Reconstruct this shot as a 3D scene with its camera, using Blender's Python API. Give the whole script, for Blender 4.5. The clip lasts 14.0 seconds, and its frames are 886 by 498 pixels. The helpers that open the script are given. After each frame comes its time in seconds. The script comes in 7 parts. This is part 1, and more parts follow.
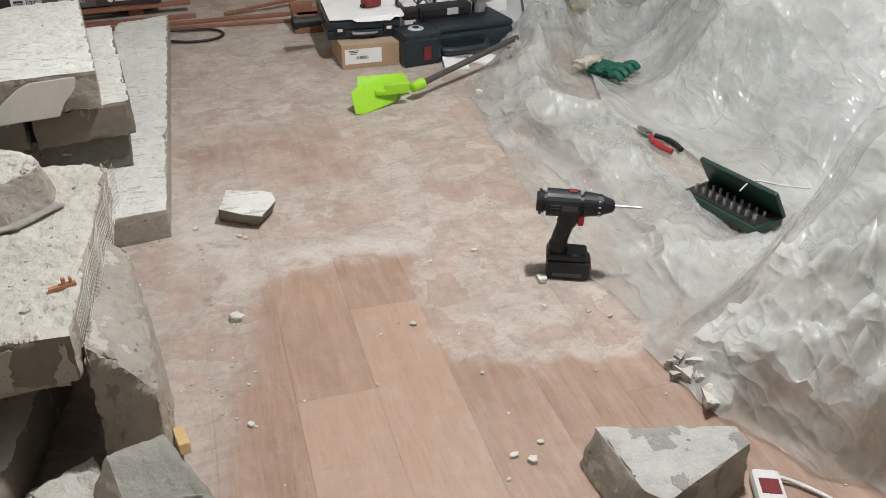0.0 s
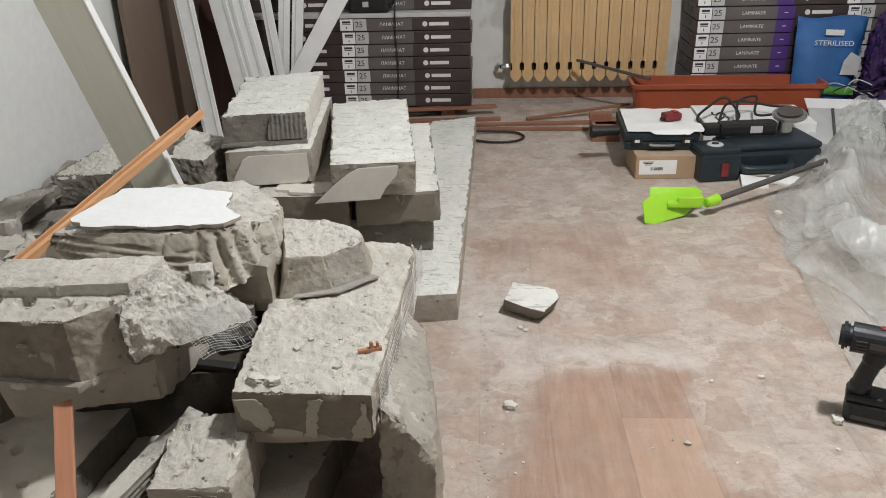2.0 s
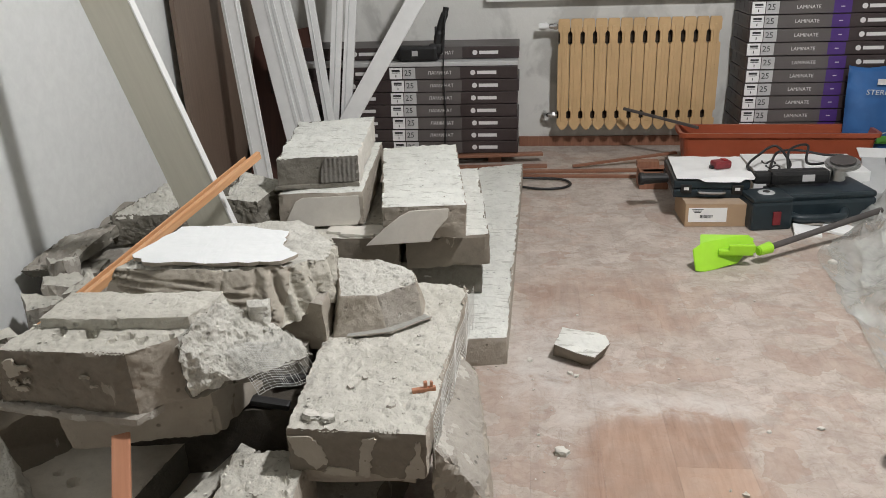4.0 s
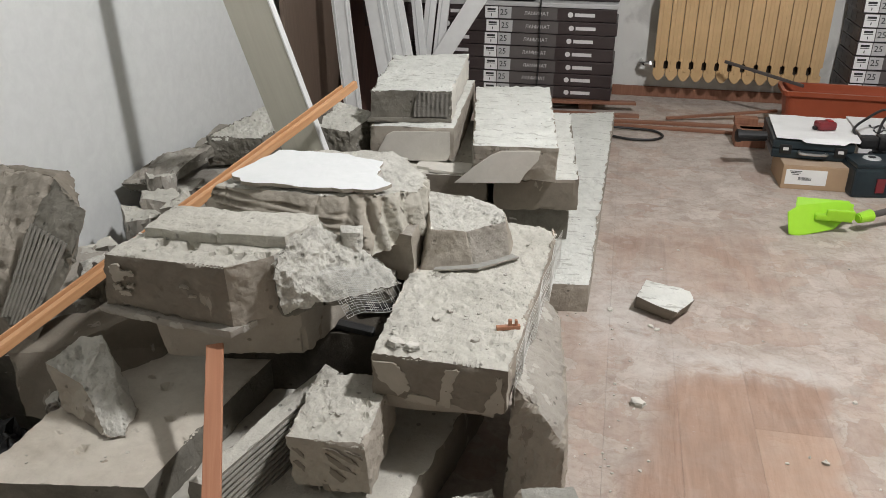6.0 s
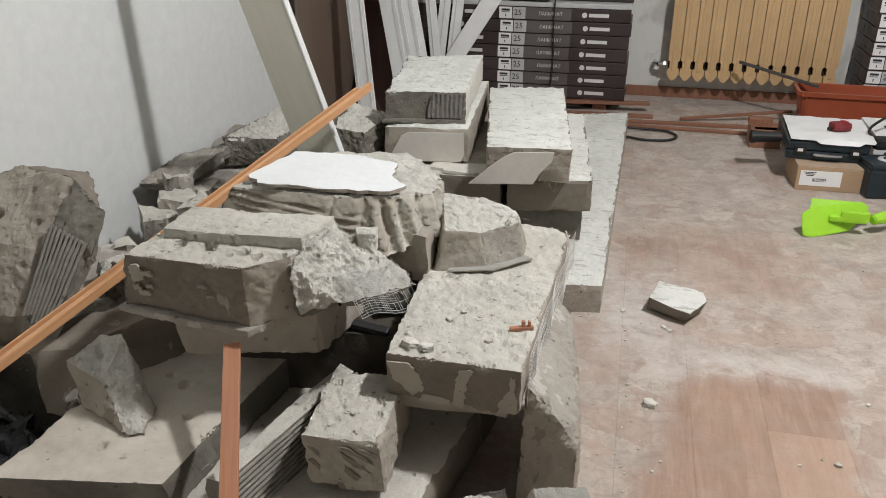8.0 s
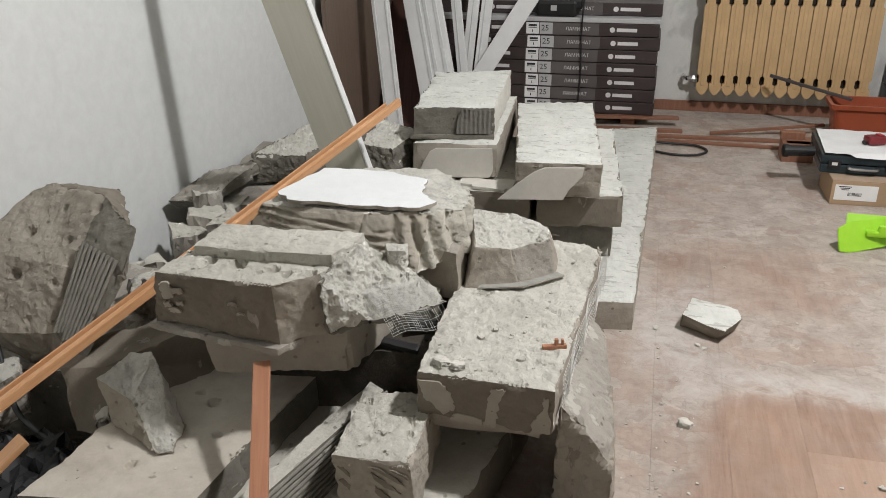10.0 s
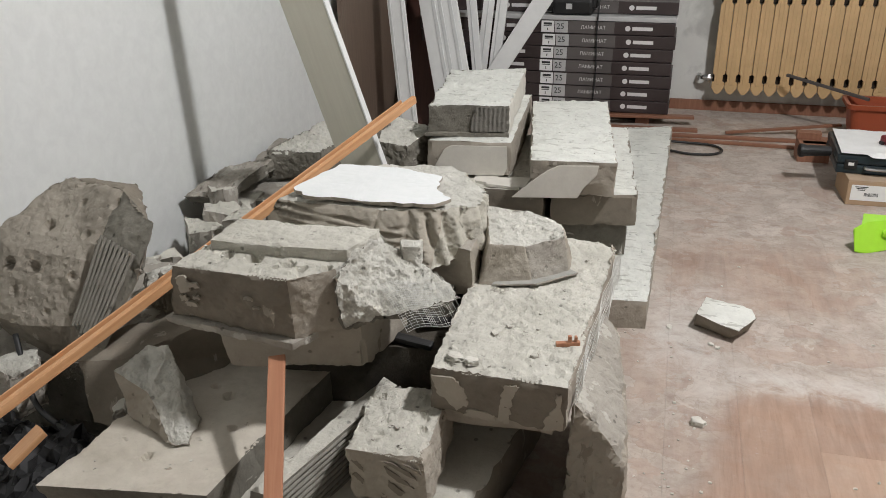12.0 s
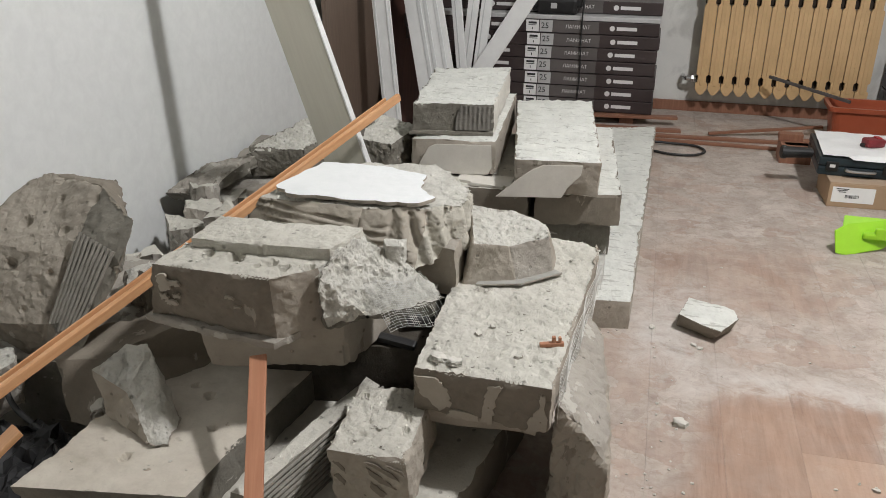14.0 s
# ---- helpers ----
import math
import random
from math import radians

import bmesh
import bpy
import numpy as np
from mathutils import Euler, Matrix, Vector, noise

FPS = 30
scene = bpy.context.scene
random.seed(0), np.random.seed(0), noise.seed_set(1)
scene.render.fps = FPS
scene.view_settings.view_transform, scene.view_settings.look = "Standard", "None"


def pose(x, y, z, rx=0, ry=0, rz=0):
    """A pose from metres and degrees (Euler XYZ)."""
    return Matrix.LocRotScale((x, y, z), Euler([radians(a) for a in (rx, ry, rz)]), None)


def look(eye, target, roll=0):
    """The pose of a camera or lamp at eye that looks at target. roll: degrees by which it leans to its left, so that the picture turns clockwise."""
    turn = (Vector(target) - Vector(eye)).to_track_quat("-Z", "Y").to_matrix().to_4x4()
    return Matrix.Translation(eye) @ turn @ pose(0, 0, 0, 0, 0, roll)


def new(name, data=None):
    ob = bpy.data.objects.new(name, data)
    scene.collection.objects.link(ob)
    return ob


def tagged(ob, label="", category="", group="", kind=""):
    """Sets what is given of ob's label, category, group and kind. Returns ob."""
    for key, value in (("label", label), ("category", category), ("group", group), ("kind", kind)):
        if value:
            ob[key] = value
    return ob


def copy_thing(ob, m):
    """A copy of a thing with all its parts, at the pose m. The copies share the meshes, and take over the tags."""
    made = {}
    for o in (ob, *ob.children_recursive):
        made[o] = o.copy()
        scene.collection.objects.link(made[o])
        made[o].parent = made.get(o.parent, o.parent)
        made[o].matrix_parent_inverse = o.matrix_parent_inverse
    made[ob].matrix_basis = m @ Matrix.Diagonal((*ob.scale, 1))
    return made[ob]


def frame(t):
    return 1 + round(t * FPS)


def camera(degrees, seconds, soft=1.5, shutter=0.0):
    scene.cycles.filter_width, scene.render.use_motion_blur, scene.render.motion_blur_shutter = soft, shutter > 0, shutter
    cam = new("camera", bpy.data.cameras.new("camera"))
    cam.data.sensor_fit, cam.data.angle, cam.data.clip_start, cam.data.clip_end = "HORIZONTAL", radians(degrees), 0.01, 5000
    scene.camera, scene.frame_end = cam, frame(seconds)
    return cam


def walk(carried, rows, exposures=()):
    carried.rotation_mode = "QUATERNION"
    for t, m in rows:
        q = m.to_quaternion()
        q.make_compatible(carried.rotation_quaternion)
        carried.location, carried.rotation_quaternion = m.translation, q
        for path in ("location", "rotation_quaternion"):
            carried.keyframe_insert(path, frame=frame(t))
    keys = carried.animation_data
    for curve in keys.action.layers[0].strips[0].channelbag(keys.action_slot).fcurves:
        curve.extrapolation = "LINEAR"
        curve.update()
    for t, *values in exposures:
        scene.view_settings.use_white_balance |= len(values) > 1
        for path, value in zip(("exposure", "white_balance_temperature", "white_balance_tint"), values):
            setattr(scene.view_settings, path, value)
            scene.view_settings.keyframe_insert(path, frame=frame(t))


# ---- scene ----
cam = camera(56.4, 14.0, soft=0.85)
PATH = [
    (0, (0.605, 0.533, 1.134), (1.104, 2.16, 0.084), 0.6),
    (0.2, (0.591, 0.555, 1.139), (0.967, 2.204, 0.07), -0.7),
    (0.5, (0.577, 0.518, 1.132), (0.834, 2.199, 0.078), -1.0),
    (1, (0.549, 0.52, 1.144), (0.615, 2.229, 0.107), 0.1),
    (1.5, (0.545, 0.513, 1.146), (0.477, 2.262, 0.178), -1.4),
    (1.8, (0.541, 0.513, 1.147), (0.444, 2.293, 0.241), -0.8),
    (2, (0.547, 0.506, 1.143), (0.442, 2.326, 0.319), -1.5),
    (2.2, (0.544, 0.514, 1.136), (0.438, 2.357, 0.364), -0.9),
    (4.3, (0.513, 0.495, 1.125), (0.283, 2.35, 0.414), -1.8),
    (4.5, (0.51, 0.496, 1.121), (0.254, 2.342, 0.395), -1.6),
    (5, (0.497, 0.495, 1.112), (0.179, 2.302, 0.315), -0.3),
    (5.5, (0.491, 0.491, 1.113), (0.133, 2.276, 0.286), 0.2),
    (6, (0.482, 0.488, 1.114), (0.114, 2.269, 0.281), 0.4),
    (6.5, (0.483, 0.482, 1.114), (0.115, 2.262, 0.281), 0.6),
    (7, (0.485, 0.479, 1.118), (0.119, 2.261, 0.284), 0.6),
    (7.5, (0.486, 0.481, 1.121), (0.121, 2.262, 0.286), 0.6),
    (8, (0.482, 0.476, 1.125), (0.084, 2.249, 0.289), 0.2),
    (8.5, (0.48, 0.486, 1.124), (0.04, 2.25, 0.29), -0.3),
    (9, (0.475, 0.496, 1.118), (0.022, 2.272, 0.318), -0.5),
    (11.5, (0.464, 0.483, 1.12), (-0.016, 2.25, 0.316), -0.6),
    (12, (0.466, 0.483, 1.118), (-0.024, 2.248, 0.314), -0.6),
    (12.5, (0.46, 0.492, 1.118), (-0.026, 2.255, 0.31), -0.5),
    (13, (0.455, 0.495, 1.116), (-0.009, 2.265, 0.308), -0.0),
    (13.5, (0.454, 0.495, 1.116), (0.001, 2.267, 0.308), 0.3),
    (14, (0.461, 0.493, 1.116), (0.012, 2.266, 0.308), 0.3),
]
walk(cam, [(t, look(eye, target, roll)) for t, eye, target, roll in PATH])

# ---- world and light ----
world = bpy.data.worlds.new("night")
scene.world = world
world.use_nodes = True
world.node_tree.nodes["Background"].inputs[0].default_value = (0.55, 0.6, 0.7, 1)
world.node_tree.nodes["Background"].inputs[1].default_value = 0.02
scene.view_settings.exposure = 0.0

WALL_L, WALL_R, WALL_B, WALL_F, CEIL = -1.0, 3.7, 5.09, -1.2, 2.75


def lamp(name, radius, watts, colour, m):
    """A bare bulb."""
    data = bpy.data.lights.new(name, "POINT")
    data.shadow_soft_size, data.energy, data.color = radius, watts, colour
    ob = new(name, data)
    ob.matrix_world = m
    return ob


lamp("ceiling_lamp_light", 0.08, 234, (0.99, 0.98, 0.995), pose(1.5, 2.05, 2.62))

# ---- materials ----


def nodes_of(name):
    m = bpy.data.materials.new(name)
    m.use_nodes = True
    nt = m.node_tree
    return m, nt, nt.nodes["Principled BSDF"]


def link(nt, a, b):
    nt.links.new(a, b)


def add(nt, kind, **props):
    n = nt.nodes.new(kind)
    for k, v in props.items():
        n.inputs[k].default_value = v
    return n


def mathn(nt, op, a, b=0.0, c=0.0):
    n = nt.nodes.new("ShaderNodeMath")
    n.operation = op
    for i, v in enumerate((a, b, c)):
        if isinstance(v, (int, float)):
            n.inputs[i].default_value = v
        else:
            link(nt, v, n.inputs[i])
    return n.outputs[0]


def ramp(nt, fac, *stops):
    n = nt.nodes.new("ShaderNodeValToRGB")
    while len(n.color_ramp.elements) < len(stops):
        n.color_ramp.elements.new(0.5)
    for e, (p, c) in zip(n.color_ramp.elements, stops):
        e.position, e.color = p, (*c, 1) if len(c) == 3 else c
    link(nt, fac, n.inputs[0])
    return n.outputs[0]


def mix(nt, fac, a, b):
    n = nt.nodes.new("ShaderNodeMix")
    n.data_type = "RGBA"
    if isinstance(fac, (int, float)):
        n.inputs[0].default_value = fac
    else:
        link(nt, fac, n.inputs[0])
    for i, v in ((6, a), (7, b)):
        if isinstance(v, tuple):
            n.inputs[i].default_value = (*v, 1)
        else:
            link(nt, v, n.inputs[i])
    return n.outputs[2]


def place(nt, objectwise=False, scale=(1, 1, 1), turn=(0, 0, 0)):
    if objectwise:
        src = nt.nodes.new("ShaderNodeTexCoord").outputs["Object"]
    else:
        src = nt.nodes.new("ShaderNodeNewGeometry").outputs["Position"]
    mp = nt.nodes.new("ShaderNodeMapping")
    mp.inputs["Scale"].default_value = scale
    mp.inputs["Rotation"].default_value = [radians(a) for a in turn]
    link(nt, src, mp.inputs[0])
    return mp.outputs[0]


def noisy(nt, vec, scale, detail=6.0, rough=0.6, distort=0.0):
    n = add(nt, "ShaderNodeTexNoise", Scale=scale, Detail=detail, Roughness=rough, Distortion=distort)
    link(nt, vec, n.inputs["Vector"])
    return n.outputs[0]


def bumped(nt, bsdf, height, strength, distance=0.01, before=None):
    n = add(nt, "ShaderNodeBump", Strength=strength, Distance=distance)
    link(nt, height, n.inputs["Height"])
    if before:
        link(nt, before, n.inputs["Normal"])
    link(nt, n.outputs[0], bsdf.inputs["Normal"])
    return n.outputs[0]


def plain(name, c, rough=0.5, metal=0.0, wear=0.12, scale=14.0, bump=0.05, objectwise=False, dust=0.0):
    """A simple painted, plastic or metal surface with slight wear and settled dust."""
    m, nt, b = nodes_of(name)
    v = place(nt, objectwise)
    f = noisy(nt, v, scale)
    dark = tuple(x * (1 - wear * 2) for x in c)
    light = tuple(min(1, x * (1 + wear) + wear * 0.03) for x in c)
    col = ramp(nt, f, (0.3, dark), (0.7, light))
    if dust:
        g = noisy(nt, v, 9, 8)
        up = add(nt, "ShaderNodeSeparateXYZ")
        link(nt, nt.nodes.new("ShaderNodeNewGeometry").outputs["Normal"], up.inputs[0])
        k = mathn(nt, "MULTIPLY", mathn(nt, "MAXIMUM", up.outputs[2], 0.15), mathn(nt, "MULTIPLY", g, dust * 1.6))
        col = mix(nt, k, col, (0.55, 0.52, 0.48))
    link(nt, col, b.inputs["Base Color"])
    r = mathn(nt, "MULTIPLY_ADD", f, 0.25, rough - 0.12)
    link(nt, r, b.inputs["Roughness"])
    b.inputs["Metallic"].default_value = metal
    bumped(nt, b, noisy(nt, v, scale * 12), bump, 0.003)
    return m


def stone(name, lo, hi, patch=None, patch_at=0.6, coarse=7.0, pit=0.0, streak=None, bump=0.55, rough=0.92, speck=0.42):
    """Crumbling block or plaster: two tones, powdery mottling, grain, small holes and old adhesive patches."""
    m, nt, b = nodes_of(name)
    v = place(nt)
    lo, hi, patch = [c and (c[0], c[1], c[2] * 0.985) for c in (lo, hi, patch)]
    big = noisy(nt, v, coarse, 8, 0.62)
    mid = noisy(nt, v, 38, 7, 0.7)
    fine = noisy(nt, v, 190, 5, 0.75)
    col = ramp(nt, big, (0.30, lo), (0.70, hi))
    powder = ramp(nt, noisy(nt, v, 21, 9, 0.72, 0.4), (0.38, (0, 0, 0)), (0.62, (1, 1, 1)))
    col = mix(nt, mathn(nt, "MULTIPLY", powder, 0.35), col, tuple(min(0.9, x * 1.16) for x in hi))
    col = mix(nt, mathn(nt, "MULTIPLY", ramp(nt, mid, (0.54, (0, 0, 0)), (0.74, (1, 1, 1))), speck * 0.75), col, tuple(x * 0.62 for x in lo))
    col = mix(nt, mathn(nt, "MULTIPLY", ramp(nt, fine, (0.56, (0, 0, 0)), (0.70, (1, 1, 1))), speck * 0.7), col, tuple(x * 0.55 for x in lo))
    h = mathn(nt, "ADD", mathn(nt, "MULTIPLY", mid, 0.9), mathn(nt, "MULTIPLY", fine, 0.5))
    if bump > 0.35:
        flake = ramp(nt, noisy(nt, v, 17, 8, 0.68, 0.3), (0.46, (0, 0, 0)), (0.53, (1, 1, 1)))
        h = mathn(nt, "ADD", h, mathn(nt, "MULTIPLY", flake, 0.28))
        hole = add(nt, "ShaderNodeTexVoronoi", Scale=46.0, Randomness=1.0)
        link(nt, v, hole.inputs["Vector"])
        tint = nt.nodes.new("ShaderNodeSeparateColor")
        link(nt, hole.outputs["Color"], tint.inputs[0])
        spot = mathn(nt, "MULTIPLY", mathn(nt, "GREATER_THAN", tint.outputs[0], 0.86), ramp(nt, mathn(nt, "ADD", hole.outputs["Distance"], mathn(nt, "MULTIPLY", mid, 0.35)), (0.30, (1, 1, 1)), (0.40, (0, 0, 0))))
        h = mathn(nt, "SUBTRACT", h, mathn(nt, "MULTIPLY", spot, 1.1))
        # Holes are coloured darker as well, their shade put into the colour.
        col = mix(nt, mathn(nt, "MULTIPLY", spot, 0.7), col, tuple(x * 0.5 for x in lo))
    if patch:
        pv = place(nt, scale=streak or (1, 1, 1))
        pn = noisy(nt, pv, 12, 6, 0.58, 0.3)
        edge = mathn(nt, "SMOOTH_MIN", mathn(nt, "MULTIPLY", mathn(nt, "MAXIMUM", mathn(nt, "SUBTRACT", pn, patch_at), 0.0), 70.0), 1.0, 0.1)
        col = mix(nt, mathn(nt, "MULTIPLY", edge, 0.9), col, patch)
        h = mathn(nt, "ADD", h, mathn(nt, "MULTIPLY", edge, 0.5))
    if pit:
        vo = add(nt, "ShaderNodeTexVoronoi", Scale=pit)
        wob = add(nt, "ShaderNodeTexNoise", Scale=55.0, Detail=4.0)
        link(nt, v, wob.inputs["Vector"])
        bend = nt.nodes.new("ShaderNodeVectorMath")
        bend.operation = "MULTIPLY_ADD"
        link(nt, wob.outputs["Color"], bend.inputs[0])
        bend.inputs[1].default_value = (0.035, 0.035, 0.035)
        link(nt, v, bend.inputs[2])
        link(nt, bend.outputs[0], vo.inputs["Vector"])
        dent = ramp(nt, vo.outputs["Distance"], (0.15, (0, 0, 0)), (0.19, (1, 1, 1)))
        # Dents get half the base tone, shade mixed in likewise.
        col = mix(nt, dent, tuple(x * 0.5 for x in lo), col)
        h = mathn(nt, "ADD", h, mathn(nt, "MULTIPLY", dent, 0.8))
    link(nt, col, b.inputs["Base Color"])
    b.inputs["Roughness"].default_value = rough
    b.inputs["Specular IOR Level"].default_value = 0.25
    bumped(nt, b, h, bump, 0.008)
    return m


def combed(name, lo, hi, turn, scale=52.0, bump=0.9, wander=2.2):
    """Tile adhesive combed into ridges."""
    m, nt, b = nodes_of(name)
    w = add(nt, "ShaderNodeTexWave", Scale=scale / 1.75, Distortion=wander, Detail=3.0)
    w.inputs["Detail Scale"].default_value = 0.4
    link(nt, place(nt, turn=turn), w.inputs["Vector"])
    v = place(nt)
    big = noisy(nt, v, 9, 7)
    # Grooves take the darker tone, ridges the paler one.
    col = mix(nt, mathn(nt, "MULTIPLY", w.outputs["Fac"], 0.75), lo, hi)
    worn = ramp(nt, big, (0.44, (0, 0, 0)), (0.56, (1, 1, 1)))
    col = mix(nt, mathn(nt, "MULTIPLY", worn, 0.75), col, tuple(0.35 * a + 0.65 * b_ for a, b_ in zip(lo, hi)))
    link(nt, col, b.inputs["Base Color"])
    b.inputs["Roughness"].default_value = 0.95
    h = mathn(nt, "ADD", mathn(nt, "MULTIPLY", w.outputs["Fac"], mathn(nt, "MULTIPLY_ADD", worn, -0.75, 1.0)), mathn(nt, "MULTIPLY", noisy(nt, v, 90, 5), 0.6))
    bumped(nt, b, h, bump, 0.008)
    return m


# Darker tone, mostly for block fronts; most tops are paler.
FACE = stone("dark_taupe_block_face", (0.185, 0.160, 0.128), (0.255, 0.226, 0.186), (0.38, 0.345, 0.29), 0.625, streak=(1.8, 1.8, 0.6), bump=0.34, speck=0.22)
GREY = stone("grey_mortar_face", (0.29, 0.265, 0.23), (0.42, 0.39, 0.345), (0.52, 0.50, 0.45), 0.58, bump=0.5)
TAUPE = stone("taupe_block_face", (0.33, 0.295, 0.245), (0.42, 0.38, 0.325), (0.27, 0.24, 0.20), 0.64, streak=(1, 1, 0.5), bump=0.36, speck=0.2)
TAUPE_PIT = stone("pitted_taupe_face", (0.28, 0.25, 0.21), (0.375, 0.34, 0.288), bump=0.45, speck=0.3)
ADHESIVE = stone("old_adhesive", (0.37, 0.335, 0.28), (0.45, 0.41, 0.35), bump=0.3, speck=0.15)
BROKEN = stone("broken_white_block", (0.50, 0.485, 0.43), (0.69, 0.675, 0.62), coarse=14, bump=0.9, speck=0.42)
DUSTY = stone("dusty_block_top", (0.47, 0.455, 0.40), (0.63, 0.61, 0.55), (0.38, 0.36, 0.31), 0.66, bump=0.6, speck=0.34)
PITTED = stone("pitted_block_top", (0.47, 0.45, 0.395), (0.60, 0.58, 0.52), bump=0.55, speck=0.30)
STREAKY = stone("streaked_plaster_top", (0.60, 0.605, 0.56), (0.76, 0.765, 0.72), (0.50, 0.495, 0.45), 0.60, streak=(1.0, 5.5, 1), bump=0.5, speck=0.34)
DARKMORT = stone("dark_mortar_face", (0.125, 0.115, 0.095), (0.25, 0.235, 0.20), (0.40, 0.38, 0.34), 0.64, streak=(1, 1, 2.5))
# Near-black stone for hidden filler: shade in the gaps put into its colour.
GAP_SHADE = stone("dark_brown_debris", (0.045, 0.038, 0.030), (0.11, 0.098, 0.080), bump=0.7, speck=0.4)
SMOOTH = stone("smooth_plaster_face", (0.57, 0.545, 0.49), (0.66, 0.635, 0.58), coarse=5, bump=0.12, speck=0.16)
DIRTY = stone("dirty_plaster_face", (0.43, 0.385, 0.32), (0.60, 0.56, 0.49), (0.34, 0.29, 0.23), 0.66, coarse=5, bump=0.2, speck=0.3)
PAINT = stone("white_painted_plaster", (0.76, 0.785, 0.785), (0.82, 0.84, 0.84), coarse=4, bump=0.05, rough=0.5, speck=0.05)
MORTAR_SKIN = stone("grey_mortar_skin", (0.26, 0.255, 0.225), (0.36, 0.35, 0.315), (0.52, 0.50, 0.45), 0.66, bump=0.6, speck=0.4)
COMB_RIDGE = stone("grey_adhesive_ridge", (0.20, 0.19, 0.165), (0.32, 0.305, 0.27), bump=0.4, speck=0.3)
COMB_DARK = combed("combed_dark_mortar", (0.12, 0.112, 0.095), (0.235, 0.222, 0.195), (0, 0, 20), 46)
COMB_G = combed("combed_adhesive_greenish", (0.30, 0.295, 0.265), (0.37, 0.365, 0.33), (0, 0, 75), 78, 0.28, 9.0)
FLUTED = stone("fluted_broken_face", (0.43, 0.405, 0.345), (0.56, 0.535, 0.47), coarse=12, bump=0.5, speck=0.3)
PLASTER = stone("wall_plaster", (0.70, 0.72, 0.715), (0.75, 0.768, 0.76), coarse=1.2, bump=0.05, rough=0.75, speck=0.03)

# For the unseen walls; grey chosen so less light bounces into the gaps.
UNSEEN_WALL = stone("bare_grey_plaster", (0.27, 0.265, 0.25), (0.36, 0.35, 0.33), coarse=1.5, bump=0.2)


def wall_patched():
    m, nt, b = nodes_of("patched_wall_plaster")
    v = place(nt)
    base = ramp(nt, noisy(nt, v, 2.2, 8, 0.6), (0.3, (0.62, 0.62, 0.585)), (0.7, (0.74, 0.74, 0.70)))
    cement = ramp(nt, noisy(nt, place(nt, scale=(1, 1, 0.8)), 3.4, 6, 0.55, 0.5), (0.52, (0, 0, 0)), (0.60, (1, 1, 1)))
    col = mix(nt, mathn(nt, "MULTIPLY", cement, 0.6), base, (0.42, 0.42, 0.39))
    link(nt, col, b.inputs["Base Color"])
    b.inputs["Roughness"].default_value = 0.9
    bumped(nt, b, noisy(nt, v, 60, 6), 0.25, 0.005)
    return m


PATCHED = wall_patched()


